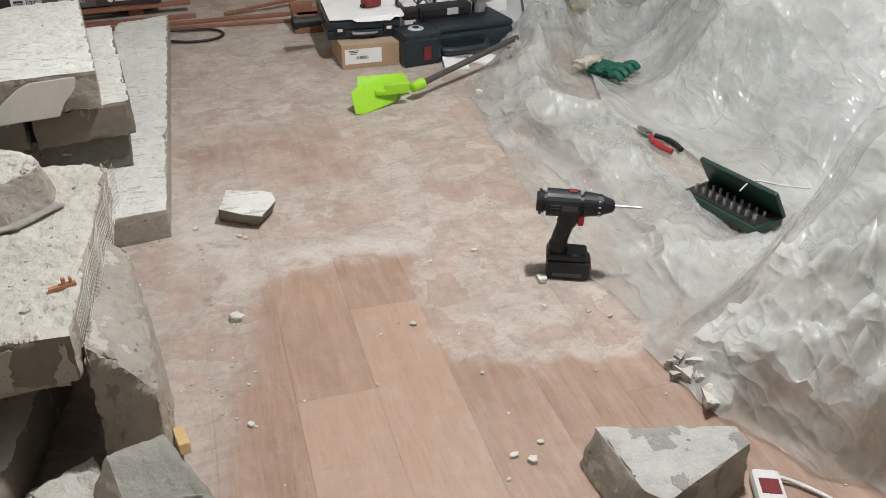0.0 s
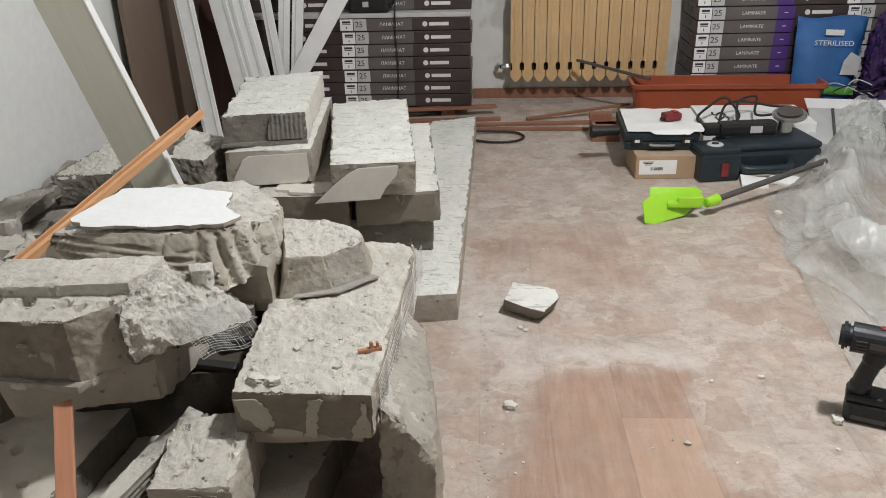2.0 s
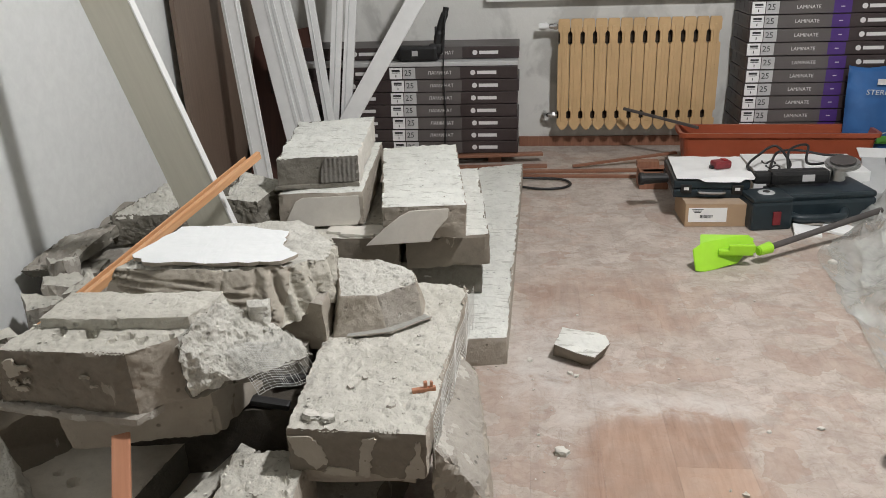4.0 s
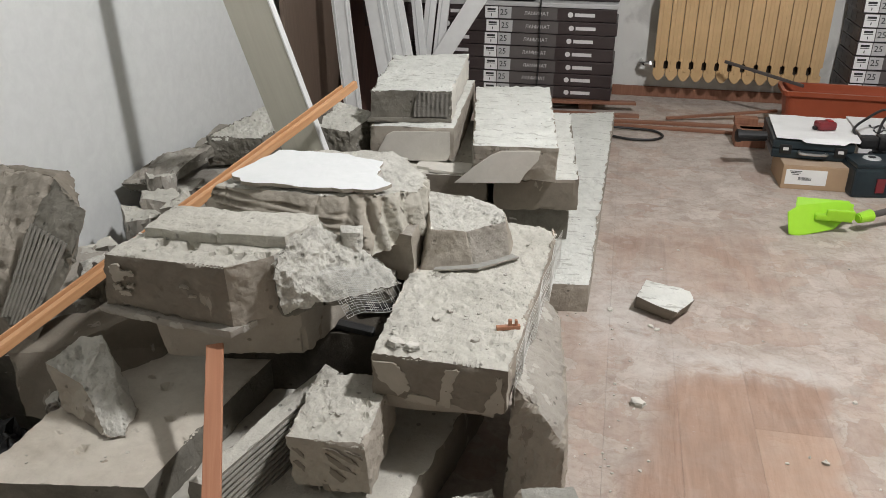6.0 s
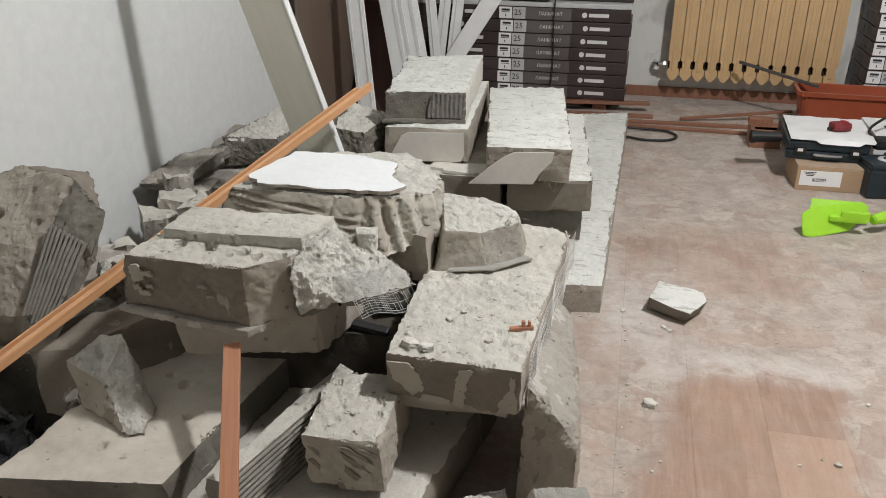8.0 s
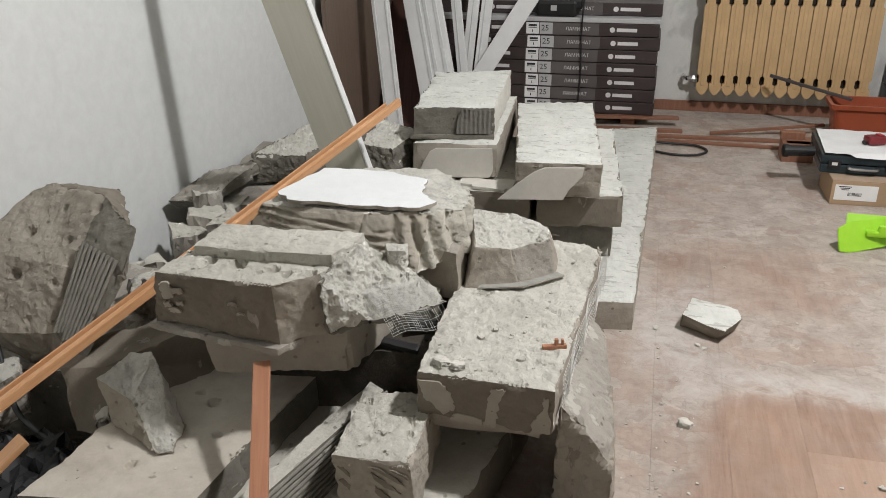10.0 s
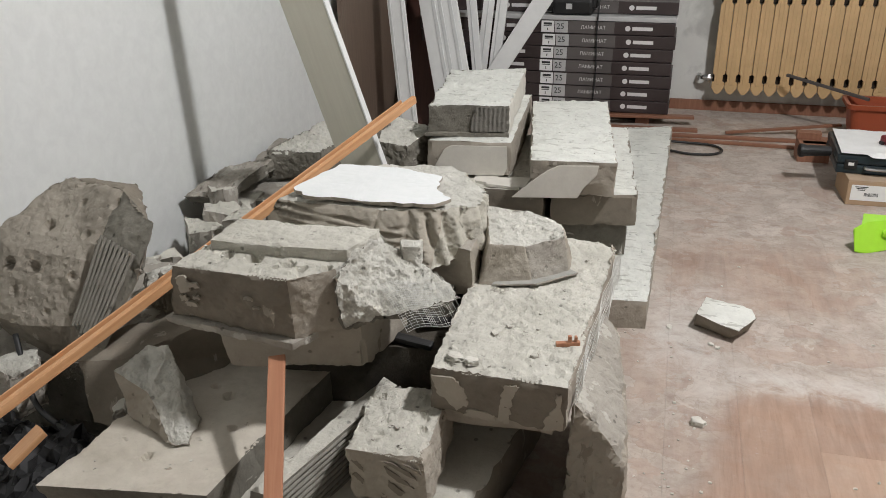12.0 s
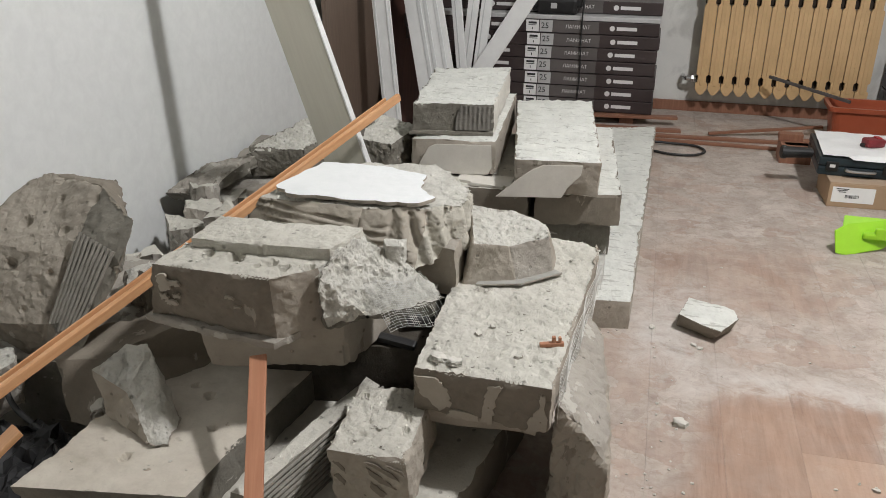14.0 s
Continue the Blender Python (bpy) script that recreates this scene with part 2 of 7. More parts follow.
def floor_material(name, pale=0.0):
    """Worn wood-look floor under a film of plaster dust, with swept streaks and old backing left in patches."""
    m, nt, b = nodes_of(name)
    v = place(nt)
    rnd = nt.nodes.new("ShaderNodeObjectInfo").outputs["Random"]
    shift = nt.nodes.new("ShaderNodeVectorMath")
    shift.operation = "ADD"
    comb = nt.nodes.new("ShaderNodeCombineXYZ")
    link(nt, mathn(nt, "MULTIPLY", rnd, 7.0), comb.inputs[1])
    link(nt, mathn(nt, "MULTIPLY", rnd, 3.0), comb.inputs[0])
    link(nt, place(nt, scale=(16, 1.6, 1)), shift.inputs[0])
    link(nt, comb.outputs[0], shift.inputs[1])
    grain = noisy(nt, shift.outputs[0], 2.2, 8, 0.65, 0.6)
    wood = ramp(nt, grain, (0.28, (0.215, 0.126, 0.086)), (0.5, (0.33, 0.205, 0.145)), (0.72, (0.42, 0.280, 0.205)))
    pore = noisy(nt, shift.outputs[0], 9.0, 9, 0.7, 0.4)
    wood = mix(nt, mathn(nt, "MULTIPLY", ramp(nt, pore, (0.50, (0, 0, 0)), (0.68, (1, 1, 1))), 0.5), wood, (0.19, 0.105, 0.072))
    wood = mix(nt, mathn(nt, "MULTIPLY", rnd, 0.4), wood, (0.45, 0.31, 0.225))
    wood = mix(nt, pale, wood, mix(nt, pore, (0.56, 0.40, 0.295), (0.37, 0.235, 0.16)))
    # where the dust has been swept away
    wob = noisy(nt, v, 5, 6, 0.6)
    off = mathn(nt, "MULTIPLY", mathn(nt, "SUBTRACT", wob, 0.5), 0.20)
    xyz = nt.nodes.new("ShaderNodeSeparateXYZ")
    link(nt, v, xyz.inputs[0])
    x, y = mathn(nt, "ADD", xyz.outputs[0], off), mathn(nt, "ADD", xyz.outputs[1], off)

    def step(val, lo, hi):
        n = nt.nodes.new("ShaderNodeMapRange")
        n.interpolation_type = "SMOOTHSTEP"
        n.inputs["From Min"].default_value, n.inputs["From Max"].default_value = lo, hi
        link(nt, val, n.inputs["Value"])
        return n.outputs[0]

    def less(val, lo, hi):
        return mathn(nt, "SUBTRACT", 1.0, step(val, lo, hi))

    slope = mathn(nt, "SUBTRACT", x, mathn(nt, "MULTIPLY", mathn(nt, "SUBTRACT", y, 1.72), 0.26))
    lane = mathn(nt, "MULTIPLY", mathn(nt, "MULTIPLY", step(slope, 0.50, 0.60), less(x, 0.99, 1.07)), less(y, 2.26, 2.36))
    near = mathn(nt, "MULTIPLY", step(x, 0.96, 1.04), less(mathn(nt, "MULTIPLY_ADD", x, 0.2, y), 2.01, 2.06))
    isle = mathn(nt, "MULTIPLY", mathn(nt, "MULTIPLY", step(x, 0.50, 0.62), less(x, 0.95, 1.1)), mathn(nt, "MULTIPLY", step(y, 2.65, 2.8), less(y, 3.1, 3.3)))
    clean = mathn(nt, "MAXIMUM", mathn(nt, "MAXIMUM", lane, mathn(nt, "MULTIPLY", near, 0.92)), mathn(nt, "MULTIPLY", isle, 0.48))
    film = noisy(nt, v, 13, 9, 0.7, 0.3)
    far = step(y, 3.0, 4.4)
    dust = mathn(nt, "SUBTRACT", mathn(nt, "MULTIPLY_ADD", film, 0.7, 0.52), mathn(nt, "MULTIPLY", clean, 0.74))
    dust = mathn(nt, "ADD", dust, mathn(nt, "MULTIPLY", far, 0.10))
    dust = mathn(nt, "MINIMUM", mathn(nt, "MAXIMUM", dust, 0.04), 0.96)
    # torn backing, in flakes with ragged edges
    bend = nt.nodes.new("ShaderNodeVectorMath")
    bend.operation = "ADD"
    nz = add(nt, "ShaderNodeTexNoise", Scale=6.0, Detail=5.0)
    link(nt, v, nz.inputs["Vector"])
    sc = nt.nodes.new("ShaderNodeVectorMath")
    sc.operation = "SCALE"
    sc.inputs["Scale"].default_value = 0.35
    link(nt, nz.outputs["Color"], sc.inputs[0])
    link(nt, v, bend.inputs[0])
    link(nt, sc.outputs[0], bend.inputs[1])
    vo = add(nt, "ShaderNodeTexVoronoi", Scale=10.0)
    link(nt, bend.outputs[0], vo.inputs["Vector"])
    ve = add(nt, "ShaderNodeTexVoronoi", Scale=10.0)
    ve.feature = "DISTANCE_TO_EDGE"
    link(nt, bend.outputs[0], ve.inputs["Vector"])
    cell = nt.nodes.new("ShaderNodeSeparateColor")
    link(nt, vo.outputs["Color"], cell.inputs[0])
    mott = ramp(nt, noisy(nt, v, 10, 9, 0.7, 0.6), (0.40, (0, 0, 0)), (0.59, (1, 1, 1)))
    grey = mix(nt, mathn(nt, "MULTIPLY_ADD", cell.outputs[0], 0.46, mathn(nt, "MULTIPLY", mott, 0.54)), (0.335, 0.282, 0.238), (0.575, 0.525, 0.465))
    grey = mix(nt, mathn(nt, "MULTIPLY", noisy(nt, v, 40, 6), 0.25), grey, (0.46, 0.40, 0.35))
    scuff = ramp(nt, noisy(nt, place(nt, scale=(1, 2.2, 1), turn=(0, 0, 35)), 11, 9, 0.72, 1.2), (0.52, (0, 0, 0)), (0.66, (1, 1, 1)))
    streaks = ramp(nt, noisy(nt, place(nt, scale=(3.0, 1, 1), turn=(0, 0, 20)), 14, 9, 0.75, 0.8), (0.5, (0, 0, 0)), (0.7, (1, 1, 1)))
    grey = mix(nt, mathn(nt, "MULTIPLY", streaks, 0.5), grey, (0.47, 0.42, 0.375))
    grey = mix(nt, mathn(nt, "MULTIPLY", scuff, 0.42), grey, (0.235, 0.178, 0.146))
    swirl = ramp(nt, noisy(nt, place(nt, scale=(1.5, 1, 1), turn=(0, 0, -40)), 24, 9, 0.78, 1.6), (0.53, (0, 0, 0)), (0.63, (1, 1, 1)))
    grey = mix(nt, mathn(nt, "MULTIPLY", swirl, 0.42), grey, (0.245, 0.185, 0.152))
    rim = ramp(nt, ve.outputs["Distance"], (0.0, (1, 1, 1)), (0.035, (0, 0, 0)))
    rim = mathn(nt, "MULTIPLY", rim, mathn(nt, "GREATER_THAN", wob, 0.52))
    grey = mix(nt, mathn(nt, "MULTIPLY", rim, 0.16), grey, (0.17, 0.125, 0.10))
    bare = mathn(nt, "MULTIPLY", mathn(nt, "GREATER_THAN", cell.outputs[1], 0.72), mathn(nt, "GREATER_THAN", wob, 0.46))
    dust = mathn(nt, "SUBTRACT", dust, mathn(nt, "MULTIPLY", bare, mathn(nt, "MULTIPLY", dust, 0.34)))
    col = mix(nt, dust, wood, grey)
    arc = mathn(nt, "ABSOLUTE", mathn(nt, "SUBTRACT", noisy(nt, v, 4.5, 5, 0.55, 1.6), 0.5))
    arc = mathn(nt, "MULTIPLY", ramp(nt, arc, (0.0, (1, 1, 1)), (0.014, (0, 0, 0))), ramp(nt, noisy(nt, v, 3.1, 3), (0.45, (0, 0, 0)), (0.6, (1, 1, 1))))
    col = mix(nt, mathn(nt, "MULTIPLY", arc, mathn(nt, "MULTIPLY", dust, 0.22)), col, (0.52, 0.48, 0.44))
    white = ramp(nt, noisy(nt, v, 17, 8, 0.8), (0.62, (0, 0, 0)), (0.72, (1, 1, 1)))
    col = mix(nt, mathn(nt, "MULTIPLY", white, 0.55), col, (0.52, 0.49, 0.46))
    # plaster powder spilt round the heap and along the edge of the swept lane
    spill = mathn(nt, "MULTIPLY", mathn(nt, "MULTIPLY", step(x, 0.44, 0.50), less(x, 0.56, 0.80)), mathn(nt, "MULTIPLY", step(y, 2.25, 2.45), less(y, 2.75, 3.0)))
    band = mathn(nt, "MULTIPLY", mathn(nt, "MULTIPLY", step(y, 2.24, 2.30), less(y, 2.34, 2.44)), mathn(nt, "MULTIPLY", step(x, 0.55, 0.7), less(x, 0.98, 1.15)))
    spill = mathn(nt, "MULTIPLY", mathn(nt, "MAXIMUM", spill, band), ramp(nt, noisy(nt, v, 14, 9, 0.75, 0.8), (0.36, (0, 0, 0)), (0.62, (1, 1, 1))))
    col = mix(nt, mathn(nt, "MULTIPLY", spill, 0.8), col, (0.60, 0.575, 0.53))
    link(nt, col, b.inputs["Base Color"])
    link(nt, mathn(nt, "MULTIPLY_ADD", dust, 0.42, 0.42), b.inputs["Roughness"])
    h = mathn(nt, "ADD", mathn(nt, "MULTIPLY", film, 0.6), mathn(nt, "MULTIPLY", noisy(nt, v, 80, 6), 0.4))
    h = mathn(nt, "SUBTRACT", h, mathn(nt, "MULTIPLY", rim, 0.12))
    bumped(nt, b, h, 0.4, 0.004)
    return m


FLOOR = floor_material("dusty_wood_floor")
FLOOR_PALE = floor_material("dusty_pale_wood_floor", 0.6)


def wood_mat(name, lo, hi, turn=(0, 0, 0), rough=0.55):
    m, nt, b = nodes_of(name)
    v = place(nt, True, scale=(30, 30, 1.6), turn=turn)
    g = noisy(nt, v, 3, 8, 0.6, 0.5)
    link(nt, ramp(nt, g, (0.3, lo), (0.7, hi)), b.inputs["Base Color"])
    b.inputs["Roughness"].default_value = rough
    bumped(nt, b, g, 0.15, 0.002)
    return m


ORANGE_WOOD = wood_mat("orange_foil_wood", (0.56, 0.28, 0.125), (0.69, 0.40, 0.21), rough=0.4)
RED_WOOD = wood_mat("reddish_veneer", (0.40, 0.17, 0.09), (0.50, 0.245, 0.14))
GREY_BOARD = wood_mat("greyed_board", (0.53, 0.515, 0.425), (0.585, 0.57, 0.475))
WHITE_TRIM = plain("white_trim_paint", (0.81, 0.815, 0.80), 0.4, wear=0.03, bump=0.02)
# Greyer than the trim: the shade of its grooves as colour.
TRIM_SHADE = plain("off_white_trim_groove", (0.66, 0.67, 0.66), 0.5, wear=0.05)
BROWN_DOOR = wood_mat("brown_hardboard", (0.15, 0.108, 0.08), (0.19, 0.138, 0.105), rough=0.45)
MAROON_DOOR = wood_mat("dark_maroon_board", (0.06, 0.026, 0.02), (0.085, 0.038, 0.028), rough=0.45)
OCHRE = plain("ochre_enamel", (0.60, 0.405, 0.205), 0.4, wear=0.06, scale=6)
# Shade inside the radiator's slots, as a colour on the headers behind.
DARK_GAP = plain("dark_cast_iron", (0.03, 0.02, 0.012), 0.8)
CHROME = plain("chrome_fitting", (0.7, 0.7, 0.68), 0.25, 1.0)
BASEBOARD = wood_mat("reddish_baseboard", (0.22, 0.095, 0.055), (0.29, 0.14, 0.085), (0, 90, 0))
CARD = plain("brown_cardboard", (0.40, 0.27, 0.16), 0.8, wear=0.06, scale=5, dust=0.25)
WHITE_LABEL = plain("white_paper", (0.82, 0.82, 0.80), 0.7, wear=0.03)
GREY_LABEL = plain("grey_print", (0.5, 0.5, 0.49), 0.6, wear=0.04)
BOX_DARK = plain("dark_brown_print", (0.050, 0.036, 0.035), 0.38, wear=0.1, scale=4)
BOX_GREY = plain("grey_brown_print", (0.115, 0.103, 0.098), 0.4, wear=0.08, scale=4)
BOX_SIDE = plain("dark_patterned_end", (0.07, 0.06, 0.062), 0.5, wear=0.3, scale=30)
PURPLE = plain("purple_print", (0.075, 0.03, 0.19), 0.4, wear=0.05)
INK = plain("black_ink", (0.03, 0.03, 0.03), 0.6)
PRINT_WHITE = plain("white_print", (0.72, 0.71, 0.69), 0.5, wear=0.03)
TERRACOTTA = plain("terracotta_plastic", (0.36, 0.075, 0.028), 0.42, wear=0.08, scale=5, dust=0.12)
NAVY = plain("dark_blue_plastic", (0.009, 0.021, 0.028), 0.42, wear=0.15, dust=0.025)
DRILL_DARK = plain("dark_drill_plastic", (0.005, 0.008, 0.011), 0.5, wear=0.15)
BLACK = plain("black_plastic", (0.007, 0.007, 0.0075), 0.5, wear=0.2, dust=0.02)
# Black of the shaded gap at the heap's foot, as a surface colour.
GAP_BLACK = plain("black_bag_film", (0.005, 0.005, 0.0055), 0.62, wear=0.1)
RUBBER = plain("black_cable_rubber", (0.016, 0.016, 0.016), 0.5)
RED = plain("red_plastic", (0.45, 0.025, 0.03), 0.4)
DARK_RED = plain("dark_red_plastic", (0.20, 0.02, 0.025), 0.4)
LIME = plain("lime_green_plastic", (0.36, 0.72, 0.025), 0.38, wear=0.06, scale=8, dust=0.06)
STEEL = plain("brushed_steel", (0.55, 0.55, 0.54), 0.35, 1.0)
HANDLE_GREY = plain("grey_rubberised_tube", (0.085, 0.075, 0.07), 0.6)
GREEN_CASE = plain("dark_green_plastic", (0.012, 0.045, 0.03), 0.45, wear=0.1)
GREEN_KNIT = plain("green_latex_coat", (0.01, 0.11, 0.07), 0.6, scale=40, bump=0.4)
CREAM_KNIT = plain("cream_knit", (0.62, 0.58, 0.48), 0.9, scale=60, bump=0.5)
BLUE_BAG = plain("blue_bag_film", (0.035, 0.13, 0.34), 0.32, wear=0.12, scale=6)
BAG_GREEN = plain("green_bag_print", (0.12, 0.38, 0.06), 0.4)
YELLOW_FILM = plain("yellow_bag_film", (0.55, 0.50, 0.06), 0.4, wear=0.1, scale=8)
VIOLET_BAG = plain("violet_bag_film", (0.05, 0.018, 0.10), 0.35, wear=0.2, scale=8)
GREY_PANEL = plain("pale_grey_panel", (0.52, 0.53, 0.52), 0.5, wear=0.06)
YELLOW_WOOD = wood_mat("yellow_softwood", (0.58, 0.40, 0.17), (0.70, 0.52, 0.26))
# The ceiling is out of view; kept dark to hold bounced light down.
UNSEEN_CEILING = plain("bare_concrete_ceiling", (0.19, 0.187, 0.18), 0.9, wear=0.08, scale=3)
MESH_WHITE = plain("white_fibre", (0.72, 0.72, 0.68), 0.7, wear=0.05)
SKIN_WHITE = plain("white_plastic", (0.74, 0.74, 0.71), 0.35, wear=0.03)


def film_material(name, cover):
    """Thin dusty polythene: partly clear, mostly milky, with a soft gloss."""
    m, nt, b = nodes_of(name)
    out = nt.nodes["Material Output"]
    v = place(nt)
    tone = ramp(nt, noisy(nt, v, 9, 6, 0.6), (0.3, (0.74, 0.755, 0.725)), (0.7, (0.86, 0.87, 0.845)))
    link(nt, tone, b.inputs["Base Color"])
    b.inputs["Roughness"].default_value = 0.19
    b.inputs["Specular IOR Level"].default_value = 0.55
    clear = nt.nodes.new("ShaderNodeBsdfTransparent")
    clear.inputs[0].default_value = (0.95, 0.96, 0.95, 1)
    milk = nt.nodes.new("ShaderNodeBsdfTranslucent")
    milk.inputs[0].default_value = (0.84, 0.86, 0.835, 1)
    body = nt.nodes.new("ShaderNodeMixShader")
    body.inputs[0].default_value = 0.30
    link(nt, b.outputs[0], body.inputs[1])
    link(nt, milk.outputs[0], body.inputs[2])
    f = noisy(nt, v, 3.4, 4, 0.55, 0.5)
    lines = []
    for turn, sc in ((28, 7), (-12, 10), (60, 6), (-50, 13)):
        n = noisy(nt, place(nt, scale=(1, 0.25, 0.4), turn=(0, 0, turn)), sc, 3, 0.5, 0.5)
        lines.append(mathn(nt, "POWER", mathn(nt, "SUBTRACT", 1.0, mathn(nt, "ABSOLUTE", mathn(nt, "MULTIPLY_ADD", n, 2.0, -1.0))), 9.0))
    crease = mathn(nt, "ADD", mathn(nt, "ADD", lines[0], lines[1]), mathn(nt, "ADD", lines[2], lines[3]))
    k = mathn(nt, "MULTIPLY_ADD", mathn(nt, "SUBTRACT", f, 0.5), 1.1, cover)
    k = mathn(nt, "MULTIPLY_ADD", crease, 0.06, mathn(nt, "SUBTRACT", k, 0.08))
    k = mathn(nt, "MINIMUM", mathn(nt, "MAXIMUM", k, 0.12), 0.95)
    top = nt.nodes.new("ShaderNodeMixShader")
    link(nt, k, top.inputs[0])
    link(nt, clear.outputs[0], top.inputs[1])
    link(nt, body.outputs[0], top.inputs[2])
    link(nt, top.outputs[0], out.inputs[0])
    h = mathn(nt, "ADD", mathn(nt, "MULTIPLY", noisy(nt, v, 26, 3, 0.55, 0.6), 0.5), mathn(nt, "MULTIPLY", crease, 0.7))
    bumped(nt, b, h, 0.5, 0.014)
    return m


FILM = film_material("polythene_film", 0.36)
FILM_CLEAR = film_material("clear_polythene_film", 0.32)
FILM_THICK = film_material("gathered_polythene_film", 0.62)
FILM_BUNCH = film_material("bunched_polythene_film", 0.62)

# ---- mesh helpers ----


def part(name, bm, material, parent=None, label="", m=None, smooth=False):
    """Links a bmesh as one mesh object under a thing or a part."""
    me = bpy.data.meshes.new(name)
    bm.to_mesh(me)
    bm.free()
    for mt in (material if isinstance(material, (list, tuple)) else [material]):
        me.materials.append(mt)
    if smooth:
        me.shade_smooth()
    ob = new(name, me)
    if parent:
        ob.parent = parent
    if m:
        ob.matrix_basis = m
    if label:
        ob["label"] = label
    return ob


def thing(name, label, category, m, group="", kind=""):
    return_ob = new(name)
    return_ob.empty_display_size = 0.05
    return_ob.matrix_basis = m
    return tagged(return_ob, label, category, group, kind)


def bm_box(sx, sy, sz, c=(0, 0, 0), bevel=0.0, m=None, bm=None):
    """A box centred on c, with rounded edges."""
    b = bmesh.new()
    bmesh.ops.create_cube(b, size=1)
    bmesh.ops.scale(b, vec=(sx, sy, sz), verts=b.verts)
    if bevel:
        bmesh.ops.bevel(b, geom=list(b.edges), offset=min(bevel, sx * 0.45, sy * 0.45, sz * 0.45), segments=2, affect="EDGES", profile=0.6)
    bmesh.ops.translate(b, vec=c, verts=b.verts)
    if m:
        b.transform(m)
    return join(bm, b)


def join(bm, b):
    if bm is None:
        return b
    me = bpy.data.meshes.new("tmp")
    b.to_mesh(me)
    b.free()
    bm.from_mesh(me)
    bpy.data.meshes.remove(me)
    return bm


def bm_cyl(r1, r2, depth, m=None, seg=20, bm=None, bevel=0.0):
    b = bmesh.new()
    bmesh.ops.create_cone(b, cap_ends=True, segments=seg, radius1=r1, radius2=r2, depth=depth)
    if bevel:
        rim = [e for e in b.edges if abs(e.verts[0].co.z - e.verts[1].co.z) < 1e-5 and len(e.link_faces) == 2]
        bmesh.ops.bevel(b, geom=rim, offset=bevel, segments=2, affect="EDGES")
    if m:
        b.transform(m)
    return join(bm, b)


def bm_tube(points, r, seg=8, bm=None):
    """A round tube along points."""
    b = bmesh.new()
    pts = [Vector(p) for p in points]
    rings = []
    for i, p in enumerate(pts):
        d = (pts[min(i + 1, len(pts) - 1)] - pts[max(i - 1, 0)]).normalized()
        q = d.to_track_quat("Z", "Y")
        rr = r[i] if isinstance(r, (list, tuple)) else r
        rings.append([b.verts.new(p + q @ Vector((rr * math.cos(a), rr * math.sin(a), 0))) for a in (2 * math.pi * k / seg for k in range(seg))])
    for u, w in zip(rings, rings[1:]):
        for k in range(seg):
            b.faces.new((u[k], u[(k + 1) % seg], w[(k + 1) % seg], w[k]))
    b.faces.new(rings[0][::-1])
    b.faces.new(rings[-1])
    return join(bm, b)


def smooth_path(points, n=10):
    """A Catmull-Rom line through points."""
    p = [Vector(points[0]), *[Vector(q) for q in points], Vector(points[-1])]
    out = []
    for i in range(1, len(p) - 2):
        for k in range(n):
            t = k / n
            a, b, c, d = p[i - 1:i + 3]
            out.append(0.5 * ((2 * b) + (c - a) * t + (2 * a - 5 * b + 4 * c - d) * t * t + (3 * b - 3 * c + d - a) * t ** 3))
    out.append(p[-2])
    return out


def bm_poly(outline, h, bevel=0.0, bm=None, m=None):
    """An outline in x and y raised by h, with an optional bevel."""
    b = bmesh.new()
    f = b.faces.new([b.verts.new((x, y, 0)) for x, y in outline])
    ext = bmesh.ops.extrude_face_region(b, geom=[f])
    bmesh.ops.translate(b, vec=(0, 0, h), verts=[v for v in ext["geom"] if isinstance(v, bmesh.types.BMVert)])
    bmesh.ops.recalc_face_normals(b, faces=b.faces)
    if bevel:
        bmesh.ops.bevel(b, geom=list(b.edges), offset=bevel, segments=2, affect="EDGES")
    if m:
        b.transform(m)
    return join(bm, b)


def bm_text(text, size, depth=0.0006):
    """Letters standing upright on the xz plane, facing -y, centred."""
    cu = bpy.data.curves.new("letters", "FONT")
    cu.body, cu.size, cu.extrude, cu.resolution_u = text, size, depth, 2
    cu.align_x, cu.align_y = "CENTER", "CENTER"
    ob = bpy.data.objects.new("letters", cu)
    scene.collection.objects.link(ob)
    dg = bpy.context.evaluated_depsgraph_get()
    me = bpy.data.meshes.new_from_object(ob.evaluated_get(dg))
    b = bmesh.new()
    b.from_mesh(me)
    b.transform(pose(0, 0, 0, 90, 0, 0))
    bpy.data.objects.remove(ob)
    bpy.data.curves.remove(cu)
    bpy.data.meshes.remove(me)
    return b


